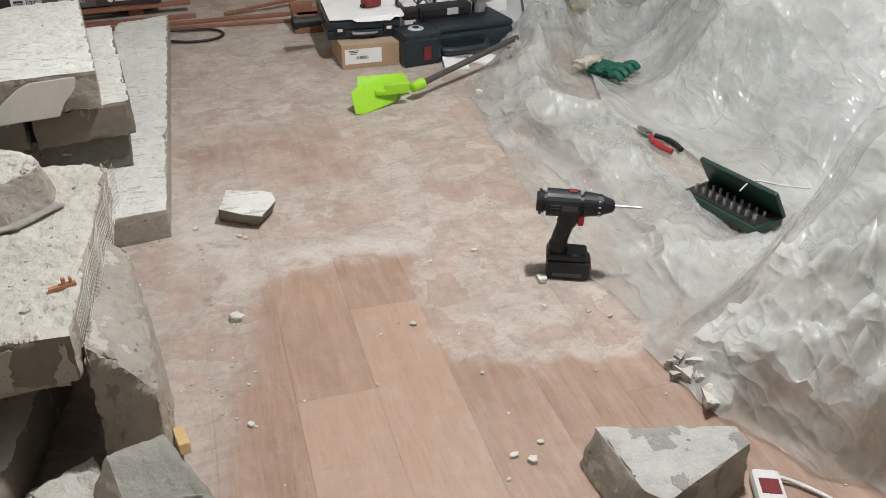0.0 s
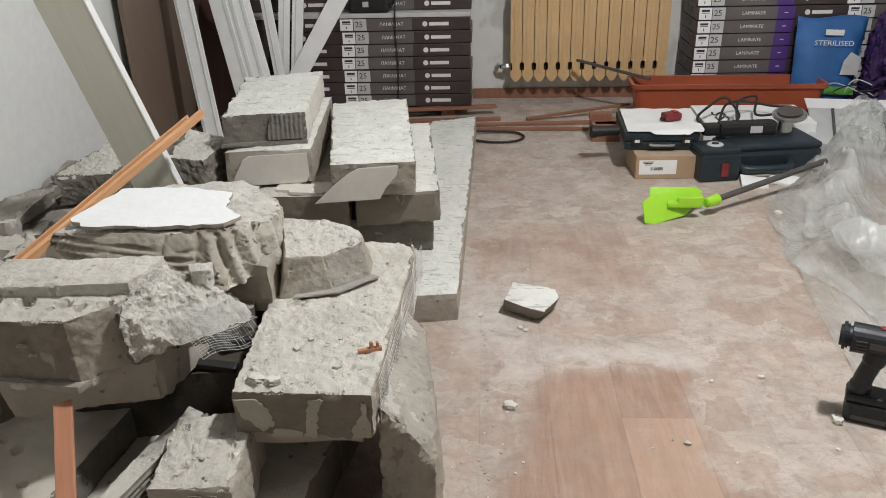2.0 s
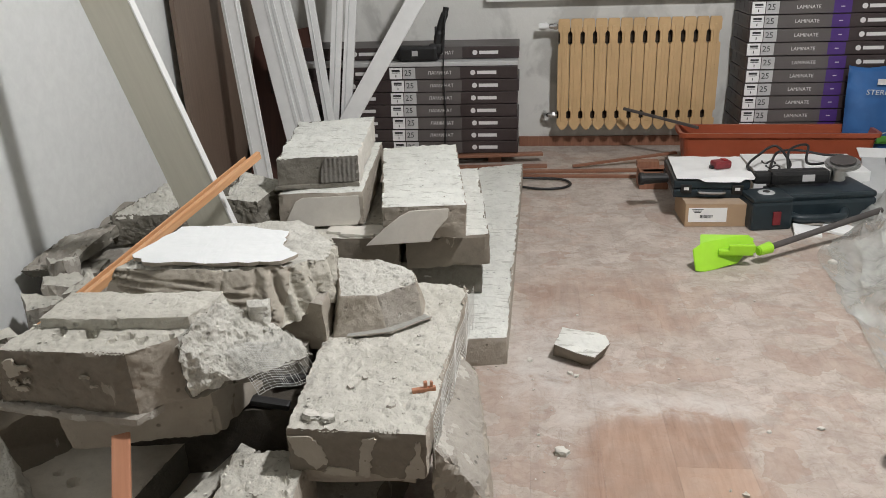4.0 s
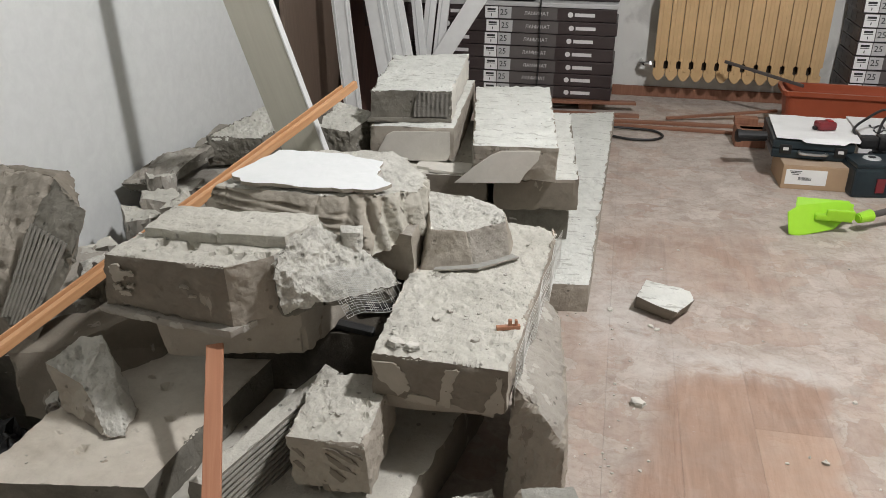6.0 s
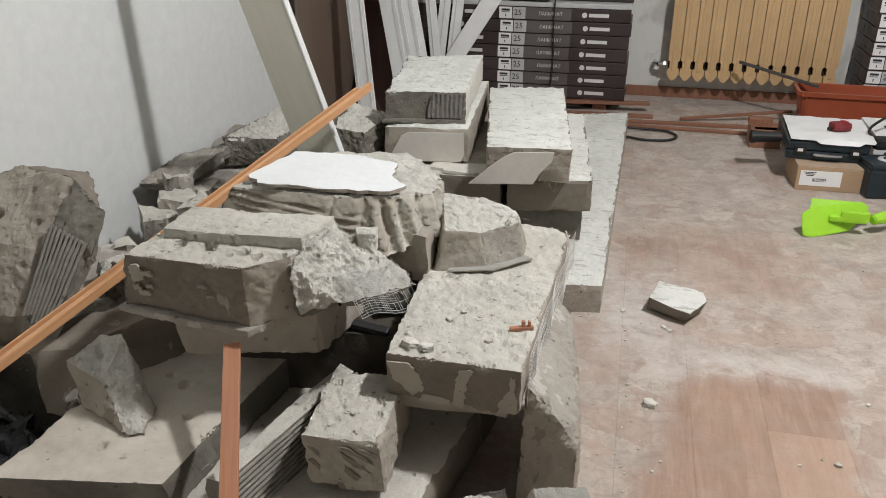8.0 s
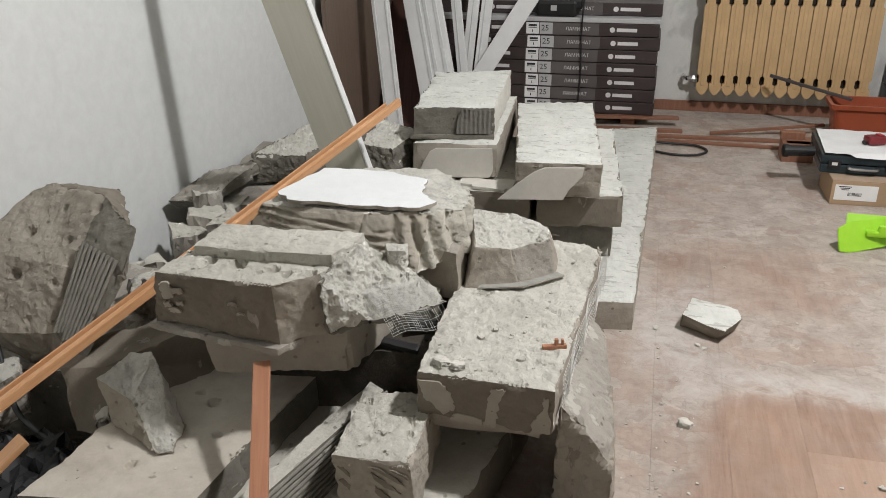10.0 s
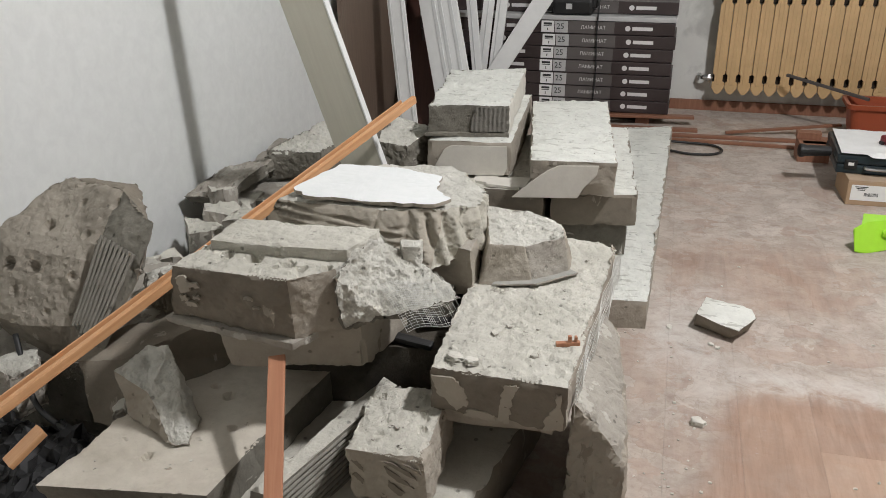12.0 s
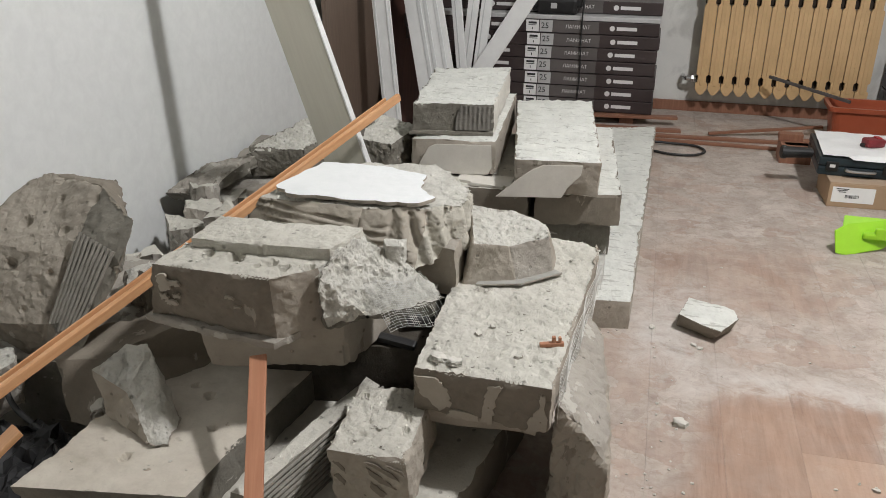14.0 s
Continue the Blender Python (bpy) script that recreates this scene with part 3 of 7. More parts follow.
def bm_chunk(top, drop=(0, 0, -0.1), bottom=None, L=0.02, chip=0.014, rough=0.002, seed=0, sides=None, topmat=1, wild=1.0, dents=0.0, flake=0.0, shed=(1,), holes=()):
    """A broken block: an outline raised into a body, cut fine, its edges knocked off and its faces roughened.
    sides: which material each side face takes. flake: the depth of the layers that faces of the materials in shed have lost.
    holes: (x, y, radius, depth) of the pits broken into the top."""
    bm = bmesh.new()
    top = [Vector(p) for p in top]
    low = [Vector(p) for p in bottom] if bottom else [p + Vector(drop) for p in top]
    tv, lv = [bm.verts.new(p) for p in top], [bm.verts.new(p) for p in low]
    n = len(top)
    bm.faces.new(tv).material_index = topmat
    bm.faces.new(lv[::-1])
    for i in range(n):
        j = (i + 1) % n
        bm.faces.new((tv[i], lv[i], lv[j], tv[j])).material_index = (sides or {}).get(i, 0)
    segs = np.array([[list(e.verts[0].co), list(e.verts[1].co)] for e in bm.edges])
    bmesh.ops.recalc_face_normals(bm, faces=bm.faces)
    bmesh.ops.triangulate(bm, faces=bm.faces)
    for _ in range(7):
        long = [e for e in bm.edges if e.calc_length() > L]
        if not long:
            break
        bmesh.ops.subdivide_edges(bm, edges=long, cuts=1)
        bmesh.ops.triangulate(bm, faces=[f for f in bm.faces if len(f.verts) > 3])
    bm.normal_update()
    co = np.array([v.co[:] for v in bm.verts])
    a, d = segs[:, 0], segs[:, 1] - segs[:, 0]
    t = np.clip(((co[:, None] - a) * d).sum(-1) / (d * d).sum(-1), 0, 1)
    dist = np.linalg.norm(co[:, None] - (a + t[..., None] * d), axis=-1).min(1)
    mid = Vector(co.mean(0))
    off = Vector((seed * 3.7, seed * 1.3, seed * 2.1))
    bm.verts.index_update()
    upper = {v.index for f in bm.faces if f.material_index == topmat for v in f.verts} if dents or holes else set()
    rim = {}
    for v, e in zip(bm.verts, dist):
        if e < 1e-5:
            ways = []
            for f in v.link_faces:
                if all(f.normal.dot(w) < 0.98 for w in ways):
                    ways.append(f.normal.copy())
            rim[v.index] = sum(ways, Vector()).normalized()
    flaky = {v.index for f in bm.faces if f.material_index in shed for v in f.verts} if flake else set()
    for v, e in zip(bm.verts, dist):
        p = v.co + off
        nb = 0.5 + 0.5 * noise.noise(p * 22)
        nf = noise.fractal(p * 50, 0.7, 2.1, 4)
        k = max(0.0, 1 - e / (chip * 1.6))
        bite = chip * k * (0.05 + 1.25 * smooth(nb, 0.48, 0.85) * k + 0.35 * abs(noise.noise(p * 60)))
        shard = noise.voronoi(p * 26)[1][0] * 7.3
        bite += 1.0 * chip * k * max(0.0, noise.noise(shard) - 0.1)
        big = max(0.0, noise.noise(p * 7) - 0.25) * chip * 2.4 * wild * max(0.0, 1 - e / (chip * 5))
        if dents and v.index in upper:
            far = noise.voronoi(p * 15)[0][0]
            big += dents * max(0.0, 1 - far / 0.24) ** 0.7
        for hx, hy, hr, hd in holes if v.index in upper else ():
            d = math.hypot(p.x - off.x - hx, (p.y - off.y - hy) * 0.8) + 0.4 * hr * noise.noise(p * 70)
            big += hd * smooth(hr - d, 0.0, 0.45 * hr)
        if v.index in flaky:
            level = 2.2 * noise.fractal(p * 13, 0.8, 2.0, 4) + 0.4 * noise.noise(shard)
            big += flake * (0.5 - smooth(level - math.floor(level), 0.0, 0.35) - math.floor(level)) * 0.6 * smooth(e, -0.008, 0.008)
        v.co += rim.get(v.index, v.normal) * (rough * nf - bite - big)
    return bm


def smooth(v, a, b):
    t = max(0.0, min(1.0, (v - a) / (b - a)))
    return t * t * (3 - 2 * t)


def zigzag(v):
    return 1 - abs(2 * (v - math.floor(v)) - 1)


def chunk(name, label, top, mats=None, group="heap of broken blocks", category="rubble", **kw):
    bm = bm_chunk(top, **kw)
    ob = part(name, bm, mats or [TAUPE, DUSTY], smooth=True)
    ob.data.set_sharp_from_angle(angle=radians(24))
    return tagged(ob, label, category, group)


def ragged(outline, amp=0.003, seed=0, n=6):
    """An outline with its sides cut into n uneven bits."""
    r = random.Random(seed)
    out = []
    for (x0, y0), (x1, y1) in zip(outline, outline[1:] + outline[:1]):
        for k in range(n):
            t = k / n
            j = amp if k else 0.0
            out.append((x0 + (x1 - x0) * t + r.uniform(-j, j), y0 + (y1 - y0) * t + r.uniform(-j, j)))
    return out


def dab(parent, outline, m, material, name="adhesive_patch", thick=0.004, seed=0, amp=0.003, label=""):
    """A thin ragged layer left on a face: x along it, y up it."""
    return part(name, bm_poly(ragged(outline, amp, seed), thick, m=m), material, parent, label)


# ---- the room ----


def slab(name, x0, x1, y0, y1, z0, z1, material, label, category):
    ob = part(name, bm_box(x1 - x0, y1 - y0, z1 - z0, ((x0 + x1) / 2, (y0 + y1) / 2, (z0 + z1) / 2)), material)
    return tagged(ob, label, category, kind="structure")


T = 0.15
slab("wall_west", WALL_L - T, WALL_L, WALL_F - T, WALL_B + T, -0.05, CEIL, PLASTER, "smooth off-white plastered wall behind the heap", "wall")
slab("wall_north", WALL_L, WALL_R, WALL_B, WALL_B + T, -0.05, CEIL, PATCHED, "patchy white and grey plastered wall behind the radiator", "wall")
slab("wall_east", WALL_R, WALL_R + T, WALL_F - T, WALL_B + T, -0.05, CEIL, UNSEEN_WALL, "unseen grey wall, toned to cut bounced light", "wall")
slab("wall_south", WALL_L, WALL_R, WALL_F - T, WALL_F, -0.05, CEIL, UNSEEN_WALL, "unseen grey wall, toned to cut bounced light", "wall")
slab("ceiling", WALL_L - T, WALL_R + T, WALL_F - T, WALL_B + T, CEIL, CEIL + 0.1, UNSEEN_CEILING, "unseen grey ceiling, toned to cut bounced light", "ceiling")
floor = slab("floor", WALL_L, WALL_R, WALL_F, WALL_B, -0.06, -0.009, GREY, "wood-look plank floor under plaster dust and torn backing", "floor")
base = part("baseboard", bm_box(1.35, 0.016, 0.055, (1.15, WALL_B - 0.009, 0.0275), 0.003), BASEBOARD)
tagged(base, "reddish brown wooden baseboard below the radiator", "baseboard", kind="structure")

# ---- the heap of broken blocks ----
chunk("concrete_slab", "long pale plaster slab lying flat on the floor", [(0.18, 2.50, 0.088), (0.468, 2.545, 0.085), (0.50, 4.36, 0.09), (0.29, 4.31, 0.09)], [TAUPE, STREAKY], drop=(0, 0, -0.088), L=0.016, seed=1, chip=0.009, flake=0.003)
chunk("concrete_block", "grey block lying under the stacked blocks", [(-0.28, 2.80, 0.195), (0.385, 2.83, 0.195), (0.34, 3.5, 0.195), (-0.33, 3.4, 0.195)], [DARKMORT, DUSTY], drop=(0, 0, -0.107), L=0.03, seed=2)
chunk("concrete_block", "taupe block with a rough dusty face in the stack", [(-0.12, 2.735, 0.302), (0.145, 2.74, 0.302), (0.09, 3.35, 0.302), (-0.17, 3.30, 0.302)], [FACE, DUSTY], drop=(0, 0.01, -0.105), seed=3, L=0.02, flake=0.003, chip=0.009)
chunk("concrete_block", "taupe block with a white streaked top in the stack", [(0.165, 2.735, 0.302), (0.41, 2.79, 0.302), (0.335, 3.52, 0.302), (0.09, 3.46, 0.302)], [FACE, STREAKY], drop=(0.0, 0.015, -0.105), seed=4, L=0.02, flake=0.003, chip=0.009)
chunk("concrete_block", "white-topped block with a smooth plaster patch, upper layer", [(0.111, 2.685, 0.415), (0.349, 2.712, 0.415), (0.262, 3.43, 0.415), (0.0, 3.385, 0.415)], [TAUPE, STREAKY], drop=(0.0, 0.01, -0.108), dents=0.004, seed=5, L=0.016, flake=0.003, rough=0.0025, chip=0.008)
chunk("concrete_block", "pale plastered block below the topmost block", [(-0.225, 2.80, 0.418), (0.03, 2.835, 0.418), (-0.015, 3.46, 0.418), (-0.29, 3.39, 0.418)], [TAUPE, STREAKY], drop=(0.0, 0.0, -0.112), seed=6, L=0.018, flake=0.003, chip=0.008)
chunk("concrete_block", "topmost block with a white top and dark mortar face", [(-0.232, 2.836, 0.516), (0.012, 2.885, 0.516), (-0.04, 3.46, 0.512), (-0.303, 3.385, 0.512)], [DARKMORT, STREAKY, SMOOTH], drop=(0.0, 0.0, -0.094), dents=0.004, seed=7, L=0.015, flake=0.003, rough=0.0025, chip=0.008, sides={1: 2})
blk_a2 = [o for o in scene.objects if o.get("label", "").startswith("pale plastered block")][0]
part("plaster_face", bm_poly([(0.012, 0.004), (0.235, 0.006), (0.246, 0.03), (0.243, 0.098), (0.075, 0.096), (0.055, 0.085), (0.035, 0.05)], 0.004, 0.001, m=pose(-0.225, 2.797, 0.308, 90, 0, 7.5)), SMOOTH, blk_a2, "smooth pale plaster skin")
blk_a = [o for o in scene.objects if o.get("label", "").startswith("topmost block")][0]
part("adhesive_patch", bm_poly([(0.125, 0.012), (0.232, 0.012), (0.235, 0.085), (0.14, 0.087), (0.128, 0.05)], 0.003, 0.001, m=pose(-0.225, 2.834, 0.424, 90, 0, 10.5)), COMB_DARK, blk_a, "combed dark adhesive")
chunk("plaster_crust", "dark crust squeezed out below the topmost block", [(-0.238, 2.824, 0.433), (0.012, 2.874, 0.433), (0.0, 2.92, 0.433), (-0.23, 2.88, 0.433)], [DARKMORT, DARKMORT], drop=(0, 0, -0.013), seed=59, L=0.014, chip=0.004)
for k, (x, y, s) in enumerate(((0.02, 2.77, 0.05), (-0.04, 2.79, 0.035), (0.06, 2.78, 0.03))):
    chunk("plaster_flake", "thin white plaster flake between stacked blocks", [(x - s, y - 0.02, 0.312), (x + s, y - 0.025, 0.309), (x + s, y + 0.05, 0.312), (x - s, y + 0.05, 0.312)], [SMOOTH, SMOOTH], drop=(0, 0, -0.009), seed=60 + k, chip=0.003, rough=0.001)

blk_b = [o for o in scene.objects if o.get("label", "").startswith("white-topped block")][0]
part("plaster_face", bm_poly([(0.0, 0.0), (0.185, 0.006), (0.20, 0.035), (0.235, 0.075), (0.24, 0.104), (0.13, 0.10), (0.10, 0.085), (0.055, 0.05)], 0.005, 0.0015, m=pose(0.062, 2.672, 0.305, 90, 0, 6)), SMOOTH, blk_b, "smooth grey plaster skin")
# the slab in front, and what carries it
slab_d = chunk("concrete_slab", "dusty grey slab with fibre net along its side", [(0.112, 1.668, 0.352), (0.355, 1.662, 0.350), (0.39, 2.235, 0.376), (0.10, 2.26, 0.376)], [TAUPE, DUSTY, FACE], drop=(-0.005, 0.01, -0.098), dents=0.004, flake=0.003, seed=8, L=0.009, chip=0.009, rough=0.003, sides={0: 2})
m = pose(0.107, 1.680, 0.254, 95.8, 0, -1.4)
for k, o in enumerate(([(0.006, 0.082), (0.014, 0.045), (0.05, 0.010), (0.072, 0.028), (0.066, 0.060), (0.045, 0.082)], [(0.125, 0.004), (0.145, 0.0), (0.150, 0.05), (0.163, 0.084), (0.138, 0.083), (0.130, 0.05)], [(0.205, 0.0), (0.24, 0.004), (0.236, 0.080), (0.226, 0.081), (0.226, 0.05), (0.208, 0.022)], [(0.062, 0.002), (0.12, 0.0), (0.118, 0.014), (0.07, 0.016)])):
    dab(slab_d, o, m, ADHESIVE, seed=k)
chunk("concrete_slab", "thin taupe slab lying under the dusty slab", [(0.10, 1.69, 0.252), (0.325, 1.70, 0.250), (0.36, 2.2, 0.255), (0.05, 2.2, 0.255)], [TAUPE, GREY], drop=(0, 0.01, -0.035), seed=9, L=0.03, chip=0.006)
chunk("concrete_slab", "taupe smooth-faced slab lying level at the base", [(-0.36, 1.28, 0.125), (0.15, 1.24, 0.12), (0.20, 1.55, 0.125), (0.30, 2.1, 0.15), (-0.1, 2.15, 0.15)], [FACE, PITTED], drop=(0, 0, -0.115), seed=10, L=0.026)
chunk("concrete_block", "filler block at the back of the base, darkened as shade", [(-0.05, 2.05, 0.21), (0.30, 2.1, 0.22), (0.28, 2.5, 0.2), (-0.1, 2.5, 0.2)], [GAP_SHADE, GAP_SHADE], drop=(0, 0, -0.2), seed=11, L=0.04)
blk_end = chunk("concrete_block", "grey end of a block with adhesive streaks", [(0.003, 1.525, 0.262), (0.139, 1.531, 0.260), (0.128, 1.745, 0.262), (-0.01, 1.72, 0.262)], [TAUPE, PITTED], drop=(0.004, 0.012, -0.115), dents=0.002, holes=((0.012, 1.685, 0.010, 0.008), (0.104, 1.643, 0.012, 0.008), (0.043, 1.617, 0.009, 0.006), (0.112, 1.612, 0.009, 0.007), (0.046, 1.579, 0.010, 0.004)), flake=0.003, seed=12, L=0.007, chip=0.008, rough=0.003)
m = pose(0.007, 1.538, 0.147, 96, 0, 2.5)
for k, o in enumerate(([(0.004, 0.092), (0.008, 0.098), (0.022, 0.082), (0.026, 0.068)], [(0.004, 0.06), (0.012, 0.066), (0.024, 0.05), (0.022, 0.04)], [(0.060, 0.099), (0.072, 0.099), (0.105, 0.083), (0.118, 0.066), (0.10, 0.074), (0.068, 0.094)], [(0.062, 0.088), (0.088, 0.070), (0.112, 0.046), (0.086, 0.056), (0.066, 0.074)], [(0.068, 0.058), (0.086, 0.04), (0.108, 0.022), (0.082, 0.026), (0.066, 0.044)], [(0.096, 0.098), (0.124, 0.089), (0.126, 0.080), (0.11, 0.090)], [(0.05, 0.03), (0.062, 0.02), (0.064, 0.0), (0.052, 0.004)])):
    dab(blk_end, o, m, FACE, "mortar_streak", 0.0025, k, 0.0012, "dark slanting mortar streak")
chunk("rubble_chunk", "upright rough chunk leaning beside the dusty slab", [(0.358, 1.70, 0.30), (0.40, 1.695, 0.265), (0.458, 1.67, 0.205), (0.445, 1.85, 0.235), (0.41, 2.06, 0.27), (0.378, 2.05, 0.295)], [TAUPE, GREY], bottom=[(0.345, 1.70, 0), (0.40, 1.67, 0), (0.455, 1.655, 0), (0.46, 1.86, 0), (0.43, 2.08, 0), (0.36, 2.06, 0)], seed=13, L=0.012, chip=0.012, rough=0.0045)
lean = chunk("plaster_slab", "grey slab with combed adhesive leaning on rubble", [(0.402, 1.455, 0.285), (0.478, 1.482, 0.280), (0.60, 1.30, 0.175), (0.47, 1.235, 0.175)], [TAUPE, MORTAR_SKIN], drop=(-0.03, -0.01, -0.06), seed=14, L=0.009, chip=0.006, flake=0.003)
for k in range(11):
    u = 0.46 + 0.05 * k
    left, right = Vector((0.402, 1.455, 0.287)).lerp(Vector((0.47, 1.235, 0.177)), u), Vector((0.478, 1.482, 0.282)).lerp(Vector((0.60, 1.30, 0.177)), u)
    fall = Vector((0.06, -0.20, -0.11)).normalized()
    pts = [left.lerp(right, 0.08 + 0.80 * i / 16) - fall * (0.013 * math.sin(math.pi * i / 16)) + Vector((0.0006, -0.0012, 0.0016)) * noise.noise(Vector((i * 0.5, k, 0))) for i in range(17)]
    part("adhesive_ridge", bm_tube(pts, [0.0008 + 0.0026 * math.sin(math.pi * (0.06 + 0.88 * i / 16)) ** 0.5 for i in range(17)], 6), MORTAR_SKIN, lean)
chunk("rubble_chunk", "rubble below the leaning grey slab", [(0.38, 1.40, 0.17), (0.50, 1.42, 0.17), (0.57, 1.28, 0.09), (0.42, 1.22, 0.1)], [GREY, DUSTY], drop=(0, 0, -0.09), bottom=[(0.36, 1.42, 0), (0.50, 1.44, 0), (0.58, 1.28, 0), (0.40, 1.2, 0)], seed=15, L=0.02)
for k, (x, y, z, s) in enumerate(((0.315, 1.56, 0.135, 0.06), (0.26, 1.50, 0.06, 0.05), (0.33, 1.46, 0.075, 0.05), (0.37, 1.53, 0.07, 0.03), (0.29, 1.42, 0.06, 0.04), (0.36, 1.40, 0.055, 0.04), (0.24, 1.62, 0.06, 0.04), (0.31, 1.66, 0.07, 0.04))):
    o = [(x + s * r * math.cos(a), y + s * r * math.sin(a), z + 0.012 * math.sin(a * 2 + k)) for a, r in ((0.3 + k, 1.0), (1.6 + k, 0.8), (2.9 + k, 1.1), (4.4 + k, 0.75), (5.4 + k, 0.9))]
    chunk("rubble_chunk", "small broken chunk in the gap of the heap", o, [GREY, BROKEN], bottom=[(p[0], p[1], max(0.0, z - 0.075) if k == 0 else 0.0) for p in o], seed=20 + k, L=0.013, chip=0.01, rough=0.005)

# rocks behind the slab
chunk("rubble_chunk", "broken block chunk with a pale crumbled top", [(0.146, 1.984, 0.458), (0.214, 2.022, 0.442), (0.290, 2.080, 0.448), (0.275, 2.13, 0.455), (0.197, 2.155, 0.470), (0.105, 2.15, 0.474)], [TAUPE, BROKEN, GREY], bottom=[(0.126, 1.975, 0.364), (0.236, 2.005, 0.366), (0.300, 2.066, 0.368), (0.30, 2.14, 0.368), (0.21, 2.20, 0.368), (0.10, 2.18, 0.368)], seed=16, L=0.007, chip=0.004, rough=0.002, flake=0.006, wild=0.5, sides={1: 2})
chunk("rubble_chunk", "thin adhesive crust lying under the broken chunk", [(0.155, 1.972, 0.372), (0.245, 1.990, 0.376), (0.322, 2.060, 0.378), (0.30, 2.08, 0.374), (0.16, 2.01, 0.370)], [GREY, COMB_G], drop=(0, 0, -0.005), seed=17, L=0.008, chip=0.002, rough=0.001)
chunk("rubble_chunk", "dark broken chunk wedged under the painted slab", [(0.005, 1.985, 0.455), (0.115, 1.955, 0.45), (0.12, 2.11, 0.46), (0.0, 2.13, 0.46)], [TAUPE, GREY], bottom=[(0.02, 1.98, 0.33), (0.12, 1.965, 0.345), (0.13, 2.12, 0.34), (0.0, 2.14, 0.33)], seed=18, L=0.016)
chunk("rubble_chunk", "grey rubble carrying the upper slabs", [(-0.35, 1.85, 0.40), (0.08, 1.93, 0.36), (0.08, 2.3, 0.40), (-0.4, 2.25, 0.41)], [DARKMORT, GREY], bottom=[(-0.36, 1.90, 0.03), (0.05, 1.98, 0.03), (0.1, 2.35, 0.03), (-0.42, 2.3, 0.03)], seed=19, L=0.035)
slab_w = chunk("plaster_slab", "thick broken slab with a white painted face", [(-0.30, 1.955, 0.525), (-0.07, 1.938, 0.53), (0.06, 1.965, 0.532), (0.112, 2.05, 0.515), (0.10, 2.16, 0.512), (0.0, 2.24, 0.53), (-0.24, 2.20, 0.53)], [ADHESIVE, BROKEN, FLUTED, ADHESIVE], bottom=[(-0.345, 1.945, 0.44), (-0.09, 1.885, 0.425), (0.045, 1.905, 0.42), (0.125, 2.02, 0.425), (0.10, 2.17, 0.43), (0.0, 2.24, 0.44), (-0.26, 2.21, 0.44)], seed=30, L=0.0065, chip=0.007, rough=0.0018, flake=0.003, sides={1: 3, 2: 2, 3: 2, 4: 2})
for v in slab_w.data.vertices:
    if v.co.x > -0.06 and abs(v.normal.z) < 0.6 and v.co.z < 0.524:
        run = math.atan2(v.co.y - 2.12, v.co.x + 0.05) * 0.17
        cut = zigzag(run * 26 + 0.5 * noise.noise(v.co * 11)) ** 0.8 - 0.5
        v.co += Vector((v.normal.x, v.normal.y, 0)) * 0.020 * cut * smooth(v.co.x, -0.06, 0.02)
for v in slab_w.data.vertices:
    if v.normal.y < -0.5 and v.co.x < 0.0 and v.co.z < 0.518:
        keep = smooth(noise.noise(Vector((v.co.x * 9, 3.0, v.co.z * 30))), -0.25, 0.05) * (1 - smooth(v.co.x, -0.06, 0.0))
        v.co.y += 0.014 * keep * smooth(zigzag((v.co.z + 0.08 * v.co.x) * 62), 0.35, 0.75)
slab_w.data.update()
edge_pts = ragged([(-0.276, 1.985), (-0.235, 1.945), (-0.07, 1.944), (0.040, 1.958), (0.064, 2.0), (0.02, 2.05), (0.01, 2.13), (-0.10, 2.165), (-0.24, 2.155)], 0.005, 4, 5)
cap = part("painted_face", bm_chunk([(x, y, 0.5415) for x, y in edge_pts], drop=(0, 0, -0.008), seed=31, L=0.014, chip=0.002, rough=0.0004, wild=0.6), [TAUPE, PAINT], slab_w, "glossy white paint")

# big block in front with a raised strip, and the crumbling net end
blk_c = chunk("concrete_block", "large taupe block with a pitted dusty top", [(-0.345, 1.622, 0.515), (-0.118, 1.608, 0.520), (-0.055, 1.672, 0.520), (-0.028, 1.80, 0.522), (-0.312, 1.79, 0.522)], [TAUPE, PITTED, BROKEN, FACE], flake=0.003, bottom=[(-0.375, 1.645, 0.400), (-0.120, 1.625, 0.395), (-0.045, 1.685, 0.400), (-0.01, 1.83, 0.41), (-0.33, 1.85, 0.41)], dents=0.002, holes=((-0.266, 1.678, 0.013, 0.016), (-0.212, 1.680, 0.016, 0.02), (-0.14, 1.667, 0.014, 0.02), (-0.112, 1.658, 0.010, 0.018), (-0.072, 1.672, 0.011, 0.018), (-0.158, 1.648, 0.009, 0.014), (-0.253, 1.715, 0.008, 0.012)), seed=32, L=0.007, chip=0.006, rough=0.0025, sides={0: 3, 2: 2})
part("raised_strip", bm_chunk([(-0.305, 1.690, 0.540), (-0.17, 1.690, 0.542), (-0.045, 1.700, 0.543), (-0.018, 1.782, 0.546), (-0.02, 1.80, 0.546), (-0.306, 1.80, 0.543)], drop=(0, 0.003, -0.030), seed=33, L=0.009, chip=0.006, rough=0.002, flake=0.002), [DUSTY, PITTED], blk_c)
m = pose(-0.373, 1.642, 0.402, 101, 0, -4.5)
